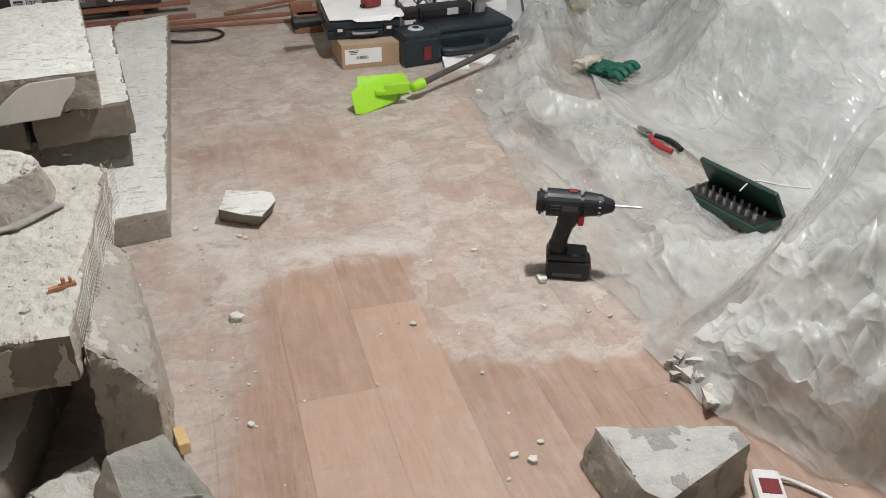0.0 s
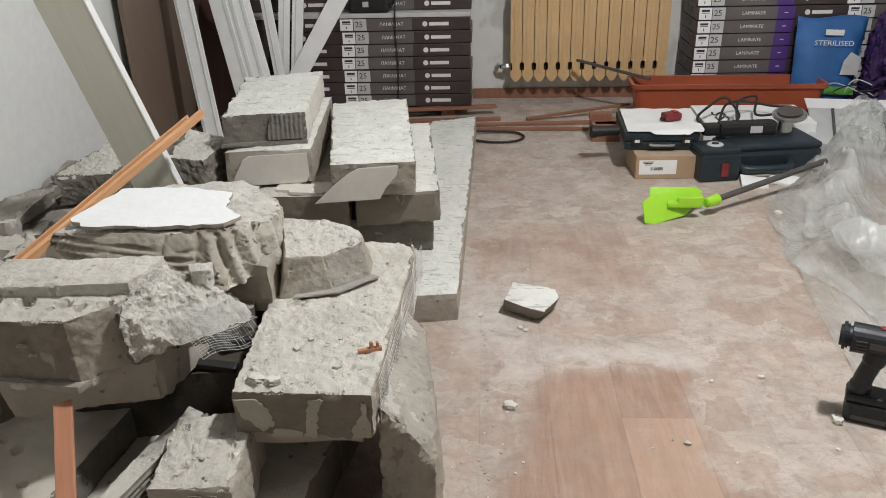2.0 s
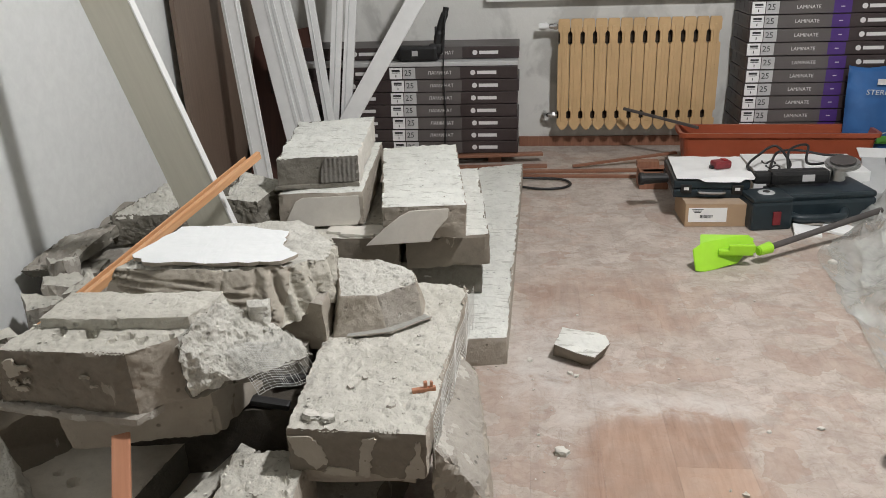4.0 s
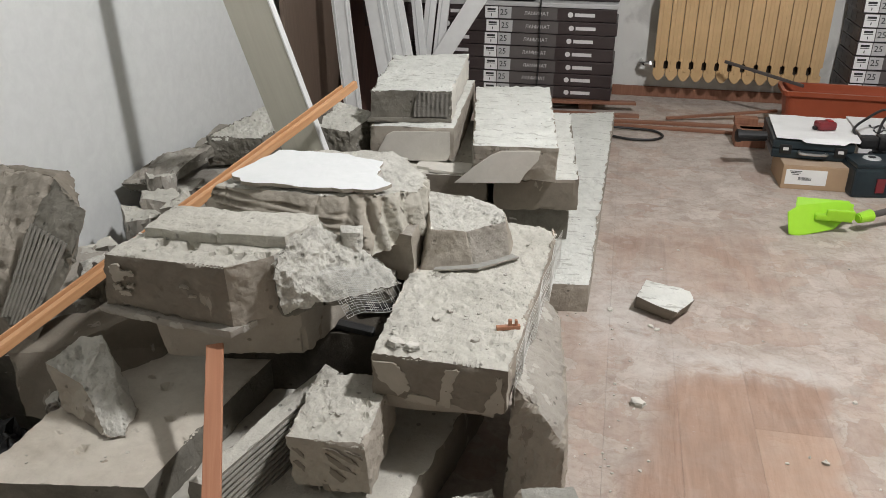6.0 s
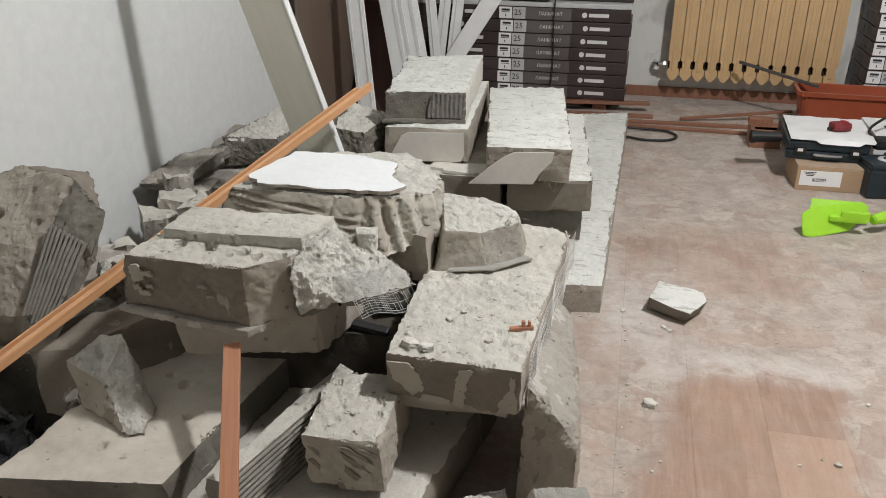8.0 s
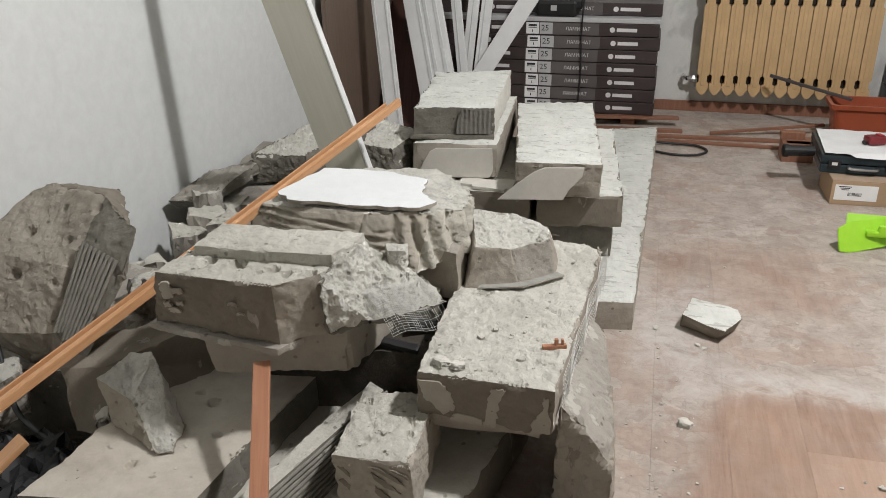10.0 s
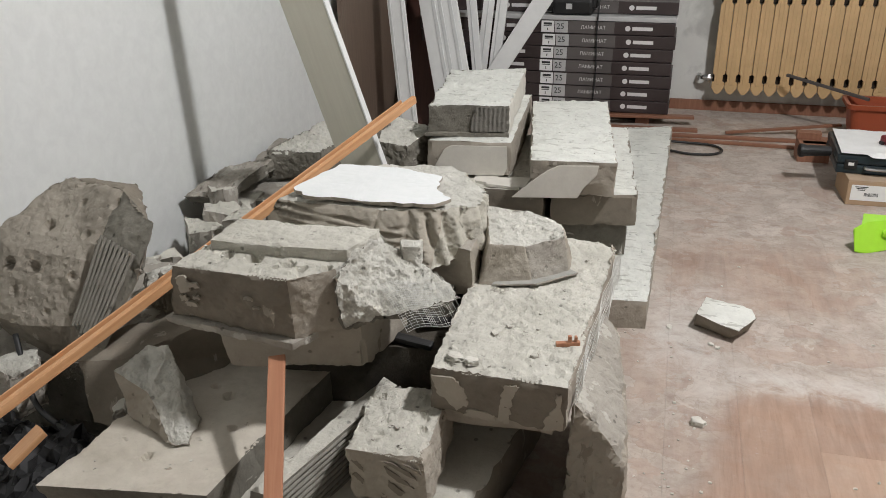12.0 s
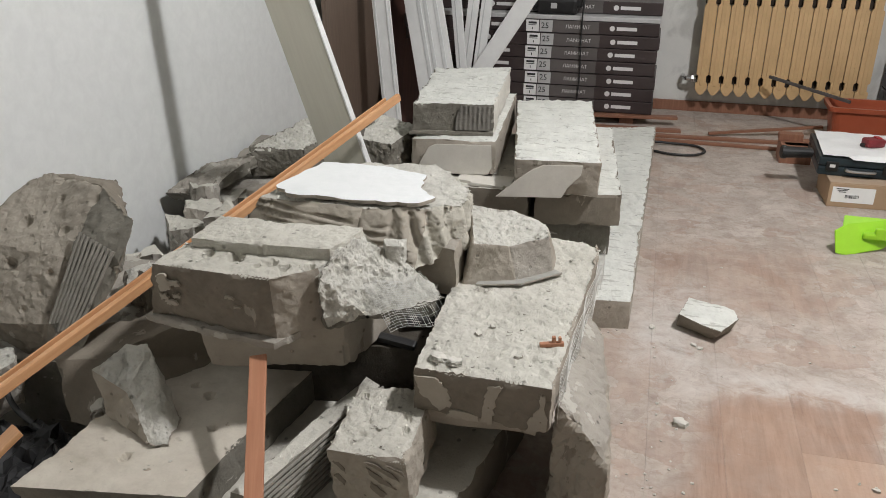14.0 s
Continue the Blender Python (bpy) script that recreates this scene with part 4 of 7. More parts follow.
for k, (x, y, w, h) in enumerate(((0.040, 0.062, 0.022, 0.040), (0.058, 0.078, 0.026, 0.012), (0.036, 0.044, 0.016, 0.014), (0.046, 0.034, 0.022, 0.010), (0.064, 0.052, 0.014, 0.009), (0.172, 0.070, 0.016, 0.005), (0.186, 0.052, 0.012, 0.005))):
    dab(blk_c, [(x, y), (x + w, y + 0.2 * h), (x + 0.8 * w, y + h), (x - 0.1 * w, y + 0.8 * h)], m, ADHESIVE, seed=k, amp=0.0025)
chunk("plaster_crust", "thin crust sticking out below the large block", [(-0.385, 1.635, 0.402), (-0.12, 1.612, 0.395), (-0.09, 1.66, 0.398), (-0.36, 1.70, 0.402)], [GREY, GREY], drop=(0, 0, -0.014), seed=34, L=0.014, chip=0.005)
chunk("rubble_chunk", "crumbling grey mortar sloping off the large block", [(-0.044, 1.660, 0.402), (0.02, 1.700, 0.420), (0.07, 1.730, 0.425), (0.140, 1.782, 0.432), (0.083, 1.835, 0.458), (0.02, 1.82, 0.50), (-0.026, 1.80, 0.542), (-0.040, 1.72, 0.535), (-0.052, 1.655, 0.512)], [DARKMORT, BROKEN], bottom=[(-0.06, 1.70, 0.398), (0.0, 1.73, 0.398), (0.05, 1.755, 0.395), (0.10, 1.80, 0.40), (0.06, 1.845, 0.41), (0.0, 1.84, 0.42), (-0.05, 1.82, 0.43), (-0.06, 1.74, 0.44), (-0.065, 1.69, 0.44)], seed=35, L=0.0075, chip=0.008, rough=0.006, flake=0.006, wild=0.5)
chunk("rubble_chunk", "small pale chunk lying on the mortar", [(0.022, 1.800, 0.515), (0.055, 1.812, 0.512), (0.05, 1.845, 0.514), (0.006, 1.835, 0.517)], [BROKEN, BROKEN], drop=(0, 0, -0.045), seed=36, L=0.009, chip=0.007)
chunk("concrete_block", "taupe block under the large block", [(-0.292, 1.655, 0.397), (-0.035, 1.72, 0.395), (-0.005, 1.90, 0.40), (-0.29, 1.90, 0.40)], [TAUPE, GREY], bottom=[(-0.285, 1.668, 0.29), (-0.035, 1.735, 0.285), (-0.005, 1.91, 0.29), (-0.29, 1.91, 0.29)], seed=37, L=0.014, chip=0.007)
chunk("rubble_chunk", "filler rubble inside the heap, darkened as shade", [(-0.25, 1.80, 0.287), (0.10, 1.86, 0.27), (0.1, 2.1, 0.29), (-0.3, 2.1, 0.29)], [GAP_SHADE, GAP_SHADE], drop=(0, 0, -0.26), seed=38, L=0.04)

# the white slab with the wedge on it, and the combed slabs round it
chunk("plaster_slab", "smooth white-faced slab lying on rubble", [(-0.50, 1.375, 0.200), (-0.205, 1.425, 0.200), (-0.190, 1.56, 0.203), (-0.145, 1.83, 0.21), (-0.37, 1.84, 0.215), (-0.475, 1.60, 0.205)], [DARKMORT, DIRTY], drop=(0.005, 0.02, -0.075), dents=0.0, holes=((-0.308, 1.685, 0.012, 0.014), (-0.395, 1.763, 0.012, 0.014), (-0.359, 1.49, 0.012, 0.010), (-0.347, 1.711, 0.008, 0.010), (-0.25, 1.60, 0.009, 0.010)), seed=40, L=0.010, chip=0.007, rough=0.0015)
# Top and right faces are paler: the lamp's side put into the materials.
chunk("rubble_chunk", "pale wedge-shaped chunk standing on the slab", [(-0.474, 1.582, 0.304), (-0.400, 1.574, 0.272), (-0.366, 1.625, 0.305), (-0.392, 1.645, 0.336), (-0.45, 1.66, 0.318)], [TAUPE, BROKEN, BROKEN, BROKEN], bottom=[(-0.466, 1.584, 0.205), (-0.325, 1.513, 0.205), (-0.297, 1.530, 0.205), (-0.315, 1.61, 0.205), (-0.43, 1.67, 0.205)], seed=41, L=0.008, chip=0.006, rough=0.004, flake=0.004, sides={1: 2, 2: 3})
comb_slab = chunk("plaster_slab", "slab with combed adhesive ridges standing on edge", [(-0.135, 1.44, 0.215), (-0.10, 1.44, 0.210), (0.005, 1.80, 0.215), (-0.03, 1.815, 0.218)], [DARKMORT, DUSTY], bottom=[(-0.15, 1.44, 0.03), (-0.06, 1.44, 0.03), (0.05, 1.79, 0.06), (-0.03, 1.82, 0.06)], seed=42, L=0.014, chip=0.006)
for k in range(19):
    t = (k + 0.6) / 19.5
    pts = [Vector((-0.10, 1.44, 0.210)).lerp(Vector((0.005, 1.80, 0.215)), u).lerp(Vector((-0.06, 1.44, 0.03)).lerp(Vector((0.05, 1.79, 0.06)), u), t) for u in (i / 24 for i in range(25))]
    pts = [p + Vector((0.0035, -0.001, 0.0015 * noise.noise(p * 18))) for p in pts]
    part("adhesive_ridge", bm_tube(pts, [0.0030 + 0.0012 * noise.noise(p * 40 + Vector((k, 0, 0))) for p in pts], 6), COMB_RIDGE, comb_slab)
chunk("plaster_slab", "dark slab with old adhesive lying aslant", [(-0.60, 1.635, 0.275), (-0.52, 1.66, 0.275), (-0.34, 1.80, 0.335), (-0.36, 1.87, 0.335), (-0.62, 1.72, 0.285)], [FACE, FACE], bottom=[(-0.56, 1.60, 0.16), (-0.47, 1.60, 0.16), (-0.34, 1.81, 0.22), (-0.36, 1.87, 0.22), (-0.62, 1.72, 0.17)], seed=43, L=0.018, chip=0.008)
chunk("rubble_chunk", "filler rubble under the white-faced slab, darkened as shade", [(-0.46, 1.40, 0.12), (-0.12, 1.38, 0.12), (-0.10, 1.85, 0.12), (-0.44, 1.85, 0.14)], [GAP_SHADE, GAP_SHADE], drop=(0, 0, -0.12), seed=44, L=0.04)
boulder = chunk("concrete_block", "large upended block with pitted and combed faces", [(-0.93, 1.80, 0.43), (-0.842, 1.95, 0.522), (-0.79, 1.955, 0.535), (-0.63, 1.90, 0.540), (-0.655, 1.78, 0.42), (-0.665, 1.705, 0.302), (-0.80, 1.705, 0.29), (-0.92, 1.72, 0.30)], [FACE, TAUPE_PIT, DARKMORT, FACE], flake=0.003, bottom=[(-0.88, 1.92, 0.36), (-0.80, 2.05, 0.46), (-0.70, 2.05, 0.49), (-0.51, 1.82, 0.500), (-0.51, 1.76, 0.42), (-0.575, 1.67, 0.262), (-0.72, 1.74, 0.18), (-0.90, 1.80, 0.18)], dents=0.024, seed=45, L=0.008, chip=0.011, rough=0.003, sides={3: 2, 4: 2, 5: 3})
for k in range(9):
    t = 0.06 + 0.78 * k / 9
    hi_end, lo_end = Vector((-0.640, 1.815, 0.470)).lerp(Vector((-0.512, 1.775, 0.440)), t), Vector((-0.664, 1.708, 0.306)).lerp(Vector((-0.577, 1.675, 0.268)), t)
    pts = [hi_end.lerp(lo_end, i / 16 * (0.97 - 0.03 * (k % 3))) + Vector((0.004, -0.005, 0)) for i in range(17)]
    part("adhesive_ridge", bm_tube([p + Vector((0.0015 * noise.noise(p * 30), 0, 0)) for p in pts], [0.0042 + 0.0016 * noise.noise(p * 45) for p in pts], 6), COMB_RIDGE, boulder)
# Black lump added where the heap only has a dark gap.
chunk("rubbish_bag", "black filler for the dark gap low in the heap", [(-0.86, 1.36, 0.07), (-0.50, 1.33, 0.05), (-0.485, 1.58, 0.13), (-0.62, 1.60, 0.16), (-0.86, 1.60, 0.15)], [GAP_BLACK, GAP_BLACK], category="bag", bottom=[(-0.9, 1.33, 0), (-0.50, 1.3, 0), (-0.47, 1.6, 0), (-0.62, 1.62, 0), (-0.9, 1.62, 0)], seed=47, L=0.02, chip=0.03, rough=0.02)
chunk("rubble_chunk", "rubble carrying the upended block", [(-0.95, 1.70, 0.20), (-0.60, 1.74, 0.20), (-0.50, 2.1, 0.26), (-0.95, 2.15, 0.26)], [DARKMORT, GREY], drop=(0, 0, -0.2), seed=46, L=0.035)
for k, (x, y, z, s) in enumerate(((-0.775, 1.66, 0.235, 0.06), (-0.50, 1.92, 0.35, 0.07), (-0.43, 1.97, 0.33, 0.05), (-0.62, 1.98, 0.30, 0.06), (-0.50, 1.62, 0.20, 0.03))):
    o = [(x + s * r * math.cos(a), y + s * r * math.sin(a), z + 0.014 * math.sin(a * 2 + k)) for a, r in ((0.1 + k, 1.0), (1.4 + k, 0.85), (2.7 + k, 1.1), (4.1 + k, 0.8), (5.2 + k, 0.95))]
    chunk("rubble_chunk", "broken grey chunk among the larger blocks", o, [GREY, BROKEN], drop=(0, 0, -0.11), seed=50 + k, L=0.013, chip=0.012, rough=0.006)

# rubble by the wall
chunk("concrete_block", "grey block end lying by the wall", [(-0.795, 2.835, 0.333), (-0.60, 2.86, 0.335), (-0.50, 3.25, 0.34), (-0.72, 3.25, 0.345)], [DARKMORT, BROKEN], drop=(0, 0.01, -0.10), seed=70, L=0.012, rough=0.005, flake=0.012)
chunk("plaster_slab", "broken board of plaster tipped on its edge", [(-0.97, 2.62, 0.235), (-0.86, 2.63, 0.24), (-0.77, 2.76, 0.30), (-0.76, 2.95, 0.31), (-0.96, 2.80, 0.26)], [DARKMORT, GREY], drop=(0.01, 0.02, -0.035), seed=71, L=0.012, flake=0.008)
chunk("rubble_chunk", "dark rubble against the wall", [(-0.95, 2.68, 0.20), (-0.62, 2.72, 0.22), (-0.45, 3.3, 0.235), (-0.97, 3.3, 0.235)], [DARKMORT, GREY], drop=(0, 0, -0.2), seed=72, L=0.035)
chunk("rubble_chunk", "grey chunk beside the leaning board", [(-0.375, 2.755, 0.42), (-0.275, 2.765, 0.405), (-0.245, 2.98, 0.41), (-0.40, 3.02, 0.425)], [DARKMORT, BROKEN], drop=(0.01, 0, -0.2), seed=73, L=0.012, rough=0.005, flake=0.008)
chunk("rubble_chunk", "filler rubble in the middle of the heap, darkened as shade", [(-0.75, 2.2, 0.22), (-0.25, 2.3, 0.25), (-0.2, 2.85, 0.25), (-0.6, 2.85, 0.22)], [GAP_SHADE, GAP_SHADE], drop=(0, 0, -0.22), seed=74, L=0.04)
for k in range(14):
    rnd = random.Random(k)
    x, y = rnd.uniform(-0.92, -0.4), rnd.uniform(2.1, 2.75)
    z, s = 0.22 + rnd.uniform(-0.02, 0.06), rnd.uniform(0.04, 0.08)
    o = [(x + s * rnd.uniform(0.7, 1.2) * math.cos(a), y + s * rnd.uniform(0.7, 1.2) * math.sin(a), z + rnd.uniform(-0.02, 0.02)) for a in (0.4, 1.7, 3.0, 4.2, 5.5)]
    chunk("rubble_chunk", "dusty broken chunk low in the heap", o, [GREY, DUSTY], drop=(0, 0, -0.12), seed=80 + k, L=0.02, chip=0.014, rough=0.006)

# fragments on the floor and on the blocks
chunk("plaster_fragment", "flat pale fragment of plaster lying on the floor", [(0.596, 2.575, 0.050), (0.655, 2.535, 0.046), (0.708, 2.512, 0.044), (0.722, 2.545, 0.043), (0.757, 2.600, 0.042), (0.745, 2.640, 0.050), (0.624, 2.680, 0.052)], [FACE, STREAKY], bottom=[(0.594, 2.600, 0), (0.65, 2.565, 0), (0.690, 2.545, 0), (0.71, 2.565, 0), (0.738, 2.605, 0), (0.73, 2.635, 0), (0.62, 2.665, 0)], seed=90, L=0.007, chip=0.004, rough=0.0016, flake=0.002, wild=0.4, group="fragments on the floor")
chunk("concrete_block", "triangular grey block with flaking white plaster", [(1.182, 1.49, 0.10), (1.428, 1.418, 0.10), (1.425, 1.375, 0.10), (1.222, 1.30, 0.10), (1.195, 1.33, 0.10)], [GREY, stone("flaking_plaster_top", (0.50, 0.49, 0.47), (0.58, 0.57, 0.54), (0.34, 0.33, 0.31), 0.53, bump=0.7), TAUPE], bottom=[(1.165, 1.505, 0), (1.43, 1.44, 0), (1.435, 1.37, 0), (1.235, 1.285, 0), (1.175, 1.36, 0)], seed=91, L=0.012, chip=0.007, sides={2: 2}, group="fragments on the floor")
MADE = []
for k in range(6):
    rnd = random.Random(40 + k)
    pts = [(0.5 * rnd.uniform(0.7, 1.2) * math.cos(a), 0.5 * rnd.uniform(0.7, 1.2) * math.sin(a), 0.5 + rnd.uniform(-0.2, 0.2)) for a in (0.3, 1.5, 2.7, 4.0, 5.3)]
    b = bm_chunk(pts, bottom=[(x * 1.1, y * 1.1, 0) for x, y, z in pts], L=0.3, chip=0.12, rough=0.06, seed=k)
    me = bpy.data.meshes.new("chip")
    b.to_mesh(me)
    b.free()
    MADE.append(me)
for me in MADE[:3]:
    me.materials.append(BROKEN)
    me.materials.append(SMOOTH)
for me in MADE[3:]:
    me.materials.append(GREY)
    me.materials.append(DUSTY)


def crumb(x, y, z, s, k, turn, pale=True):
    ob = new("plaster_chip", MADE[(k % 3) + (0 if pale else 3)])
    ob.matrix_basis = pose(x, y, z, 0, 0, turn) @ Matrix.Diagonal((s * 1.1, s * 0.75, s * 0.55, 1))
    return tagged(ob, "small white plaster chip" if pale else "small grey mortar crumb", "chip", "plaster chips")


SPOTS = [(0.602, 2.125, 0, 0.042), (1.337, 2.085, 0, 0.04), (0.64, 2.50, 0, 0.02), (0.655, 2.485, 0, 0.018), (0.53, 2.57, 0, 0.022), (0.147, 1.70, 0.352, 0.038), (0.18, 1.695, 0.352, 0.032), (0.60, 1.77, 0, 0.02),
         (1.22, 2.26, 0, 0.02), (1.095, 2.24, 0, 0.014), (1.30, 1.98, 0, 0.012), (1.06, 1.55, 0, 0.022), (1.09, 1.53, 0, 0.026), (1.12, 1.57, 0, 0.016), (1.03, 1.50, 0, 0.012), (0.97, 1.44, 0, 0.014), (1.60, 3.33, 0, 0.035), (1.09, 1.66, 0, 0.010)]
for k, (x, y, z, s) in enumerate(SPOTS):
    crumb(x, y, z, s, k, 67 * k)
for k, (x, y, z, s) in enumerate([(0.985, 1.995, 0, 0.02), (0.955, 2.01, 0, 0.01), (0.86, 1.815, 0, 0.012), (1.08, 1.79, 0, 0.012), (0.283, 1.743, 0.352, 0.02), (0.20, 1.80, 0.356, 0.022), (0.22, 1.83, 0.358, 0.016), (1.39, 1.93, 0, 0.014), (1.43, 1.90, 0, 0.018), (0.55, 2.2, 0, 0.012), (0.07, 1.60, 0.262, 0.012), (0.03, 1.45, 0.122, 0.016), (0.09, 1.42, 0.122, 0.012), (-0.06, 1.40, 0.124, 0.018), (0.28, 2.10, 0.37, 0.02), (1.05, 2.6, 0, 0.012)]):
    crumb(x, y, z, s, k, 51 * k, False)
rnd = random.Random(5)
for k in range(30):
    x, y = rnd.uniform(0.5, 1.7), rnd.uniform(1.25, 3.6)
    crumb(x, y, 0, rnd.uniform(0.004, 0.011), k, rnd.uniform(0, 360), rnd.random() < 0.6)
for k in range(24):
    u, w = rnd.uniform(0.13, 0.34), rnd.uniform(1.7, 2.15)
    crumb(u, w, 0.352 + (w - 1.7) * 0.045, rnd.uniform(0.004, 0.012), k, rnd.uniform(0, 360), rnd.random() < 0.4)


for k in range(90):
    x0, x1, y0, y1, z = [(-0.33, -0.08, 1.64, 1.73, 0.519), (0.01, 0.12, 1.55, 1.71, 0.262), (-0.45, -0.22, 1.42, 1.56, 0.202), (0.02, 0.16, 1.28, 1.5, 0.122), (0.12, 0.34, 1.68, 1.76, 0.353), (0.13, 0.33, 2.72, 3.3, 0.415)][k % 6]
    crumb(rnd.uniform(x0, x1), rnd.uniform(y0, y1), z - 0.001, rnd.uniform(0.003, 0.009), k, rnd.uniform(0, 360), k % 3 == 0)


for k in range(46):
    x, y = rnd.uniform(-0.20, 0.17), rnd.uniform(1.27, 1.56)
    if abs(x + 0.02) + 0.25 * (1.56 - y) > 0.03 and x > -0.36:
        crumb(x, y, 0.121 + 0.004 * (y - 1.27), rnd.uniform(0.005, 0.016), k, rnd.uniform(0, 360), k % 3 == 0)
for k in range(40):
    crumb(rnd.gauss(0.55, 0.06), rnd.uniform(1.5, 2.6), 0, rnd.uniform(0.003, 0.010), k, rnd.uniform(0, 360), k % 2 == 0)


# fibre net
def net(name, label, place_at, nu, nv, r, seed, loose=0.35):
    """Crossing threads over a bent patch given by place_at(u, v)."""
    rnd = random.Random(seed)
    bm = bmesh.new()
    for i in range(nu):
        end = 1 - loose * rnd.random() if i % 3 else 1
        bm_tube([place_at(i / (nu - 1), end * k / 6) for k in range(7)], r, 4, bm)
    for j in range(nv):
        end = 1 - loose * rnd.random()
        bm_tube([place_at(end * k / 6, j / (nv - 1)) for k in range(7)], r, 4, bm)
    return tagged(part(name, bm, MESH_WHITE), label, "fibre net")


net("fibre_net", "torn white fibre net hanging off crumbled mortar", lambda u, v: Vector((0.002 + 0.085 * u + 0.062 * v, 1.722 + 0.078 * u - 0.030 * v, 0.468 - 0.004 * u + 0.006 * math.sin(7 * u) - 0.038 * v - 0.030 * v * v)), 30, 24, 0.0004, 1, 0.5)
net("fibre_net", "frayed fibre net along the side of the slab", lambda u, v: Vector((0.362 + 0.034 * u + 0.003 * math.sin(20 * u), 1.70 + 0.52 * u, 0.352 + 0.022 * u + 0.004 - 0.100 * v)), 60, 12, 0.00045, 2, 0.2)

# ---- boards, sticks and leaning timber ----


def bar_between(a, b, w, h, bevel=0.002, up=(0, 0, 1)):
    """The pose and length of a bar from a to b; its width lies across up."""
    a, b = Vector(a), Vector(b)
    z = (b - a).normalized()
    x = Vector(up).cross(z).normalized()
    y = z.cross(x)
    m = Matrix((x, y, z)).transposed().to_4x4()
    m.translation = a
    return m, (b - a).length


def board(name, label, a, b, w, h, material, up=(0, 0, 1), category="board", group="", bevel=0.002):
    m, n = bar_between(a, b, w, h, bevel, up)
    ob = part(name, bm_box(w, h, n, (0, 0, n / 2), bevel), material, m=m)
    return tagged(ob, label, category, group)


m, n = bar_between((-0.638, 1.40, 0.267), (-0.20, 2.585, 0.592), 0.03, 0.02)
stick = thing("channel_strip", "orange wood-look channel strip lying across the heap", "strip", m)
part("web", bm_box(0.030, 0.003, n, (0, -0.006, n / 2), 0.001), ORANGE_WOOD, stick)
for s in (-1, 1):
    part("flange", bm_box(0.004, 0.016, n - 0.03 * (s > 0), (s * 0.013, 0.0035, n / 2 - 0.015 * (s > 0)), 0.001), ORANGE_WOOD, stick)
part("lip", bm_box(0.009, 0.003, n, (-0.008, 0.011, n / 2), 0.001), ORANGE_WOOD, stick)
board("wooden_lath", "reddish flat wooden lath propped from the floor against a block", (-0.155, 1.618, 0.362), (0.120, 0.930, 0.004), 0.030, 0.008, RED_WOOD, (0.3, -1, 0.3))
board("channel_strip", "short end of an orange wood-look strip", (-0.62, 1.44, 0.17), (-0.585, 1.50, 0.21), 0.035, 0.012, ORANGE_WOOD)
bd = board("leaning_board", "greyish board with a white edge leaning on the wall", (-0.304, 2.625, 0.205), (-0.911, 2.625, 2.025), 0.122, 0.028, GREY_BOARD, (0, -1, 0.05), "board")
m, n = bar_between((-0.304, 2.625, 0.205), (-0.911, 2.625, 2.025), 0.1, 0.1, 0, (0, -1, 0.05))
part("white_edge", bm_box(0.004, 0.030, n - 0.004, (-0.0622, 0, n / 2)), WHITE_TRIM, bd, "white painted edge")
part("knot", bm_cyl(0.007, 0.007, 0.004, pose(0.01, 0.0135, 0.86, 90, 0, 0), 12), INK, bd)
board("door_panel", "brown hardboard sheet standing against the wall", (WALL_L + 0.06, 4.50, 0.0), (WALL_L + 0.025, 4.50, 2.0), 1.12, 0.02, BROWN_DOOR, (1, 0, 0), "panel")


def trim(label, a, b, w, h, up=(0, -1, 0), grooves=(0.0,), name="door_trim", group="leaning door trims"):
    """A white moulding; its grooves are raised beads with shade in their colour."""
    m, n = bar_between(a, b, w, h, 0, up)
    t = thing(name, label, "trim", m, group)
    part("profile", bm_box(w, h, n, (0, 0, n / 2), 0.003), WHITE_TRIM, t)
    for g in grooves:
        part("bead", bm_box(w * 0.10, 0.006, n - 0.004, (g * w, h / 2 + 0.001, n / 2), 0.0025), TRIM_SHADE, t)
    return t


trim("white door trim leaning in the corner", (-0.705, 4.15, 0.0), (-0.96, 4.42, 1.9), 0.085, 0.016, grooves=(-0.3, 0.35))
board("door_panel", "dark maroon board leaning behind white trims", (-0.70, 4.42, 0.0), (-0.80, 4.95, 0.66), 0.34, 0.014, MAROON_DOOR, (0, -1, 0), "panel")
d = trim("wide white panelled door part leaning on the wall", (-0.49, 4.28, 0.0), (-0.95, 4.75, 1.85), 0.185, 0.026, grooves=(-0.32, -0.05, 0.12), name="door_part")
trim("narrow white trim leaning beside the door part", (-0.415, 4.42, 0.0), (-0.72, 4.95, 1.8), 0.05, 0.02, grooves=(0.1,))
trim("white upright trim leaning on the boxes", (-0.49, 4.58, 0.0), (-0.33, 4.72, 1.7), 0.055, 0.018, grooves=(0.0,))
trim("white upright trim with a groove", (-0.43, 4.60, 0.0), (-0.26, 4.74, 1.7), 0.055, 0.018, grooves=(0.15,))
trim("white trim leaning steeply across the boxes", (-0.545, 4.55, 0.0), (0.30, 4.66, 1.35), 0.085, 0.016, grooves=())
for k, (a, b, w) in enumerate((((-0.2, 4.64, 0.045), (0.60, 4.73, 0.045), 0.045), ((-0.1, 4.58, 0.008), (0.62, 4.62, 0.008), 0.04), ((0.2, 4.50, 0.008), (1.25, 4.545, 0.008), 0.03), ((0.3, 4.44, 0.008), (1.30, 4.42, 0.008), 0.02))):
    board("baseboard_strip", "reddish brown baseboard strip lying on the floor", a, b, w, 0.014, BASEBOARD, (0, 0, 1), "strip", "loose strips on the floor")
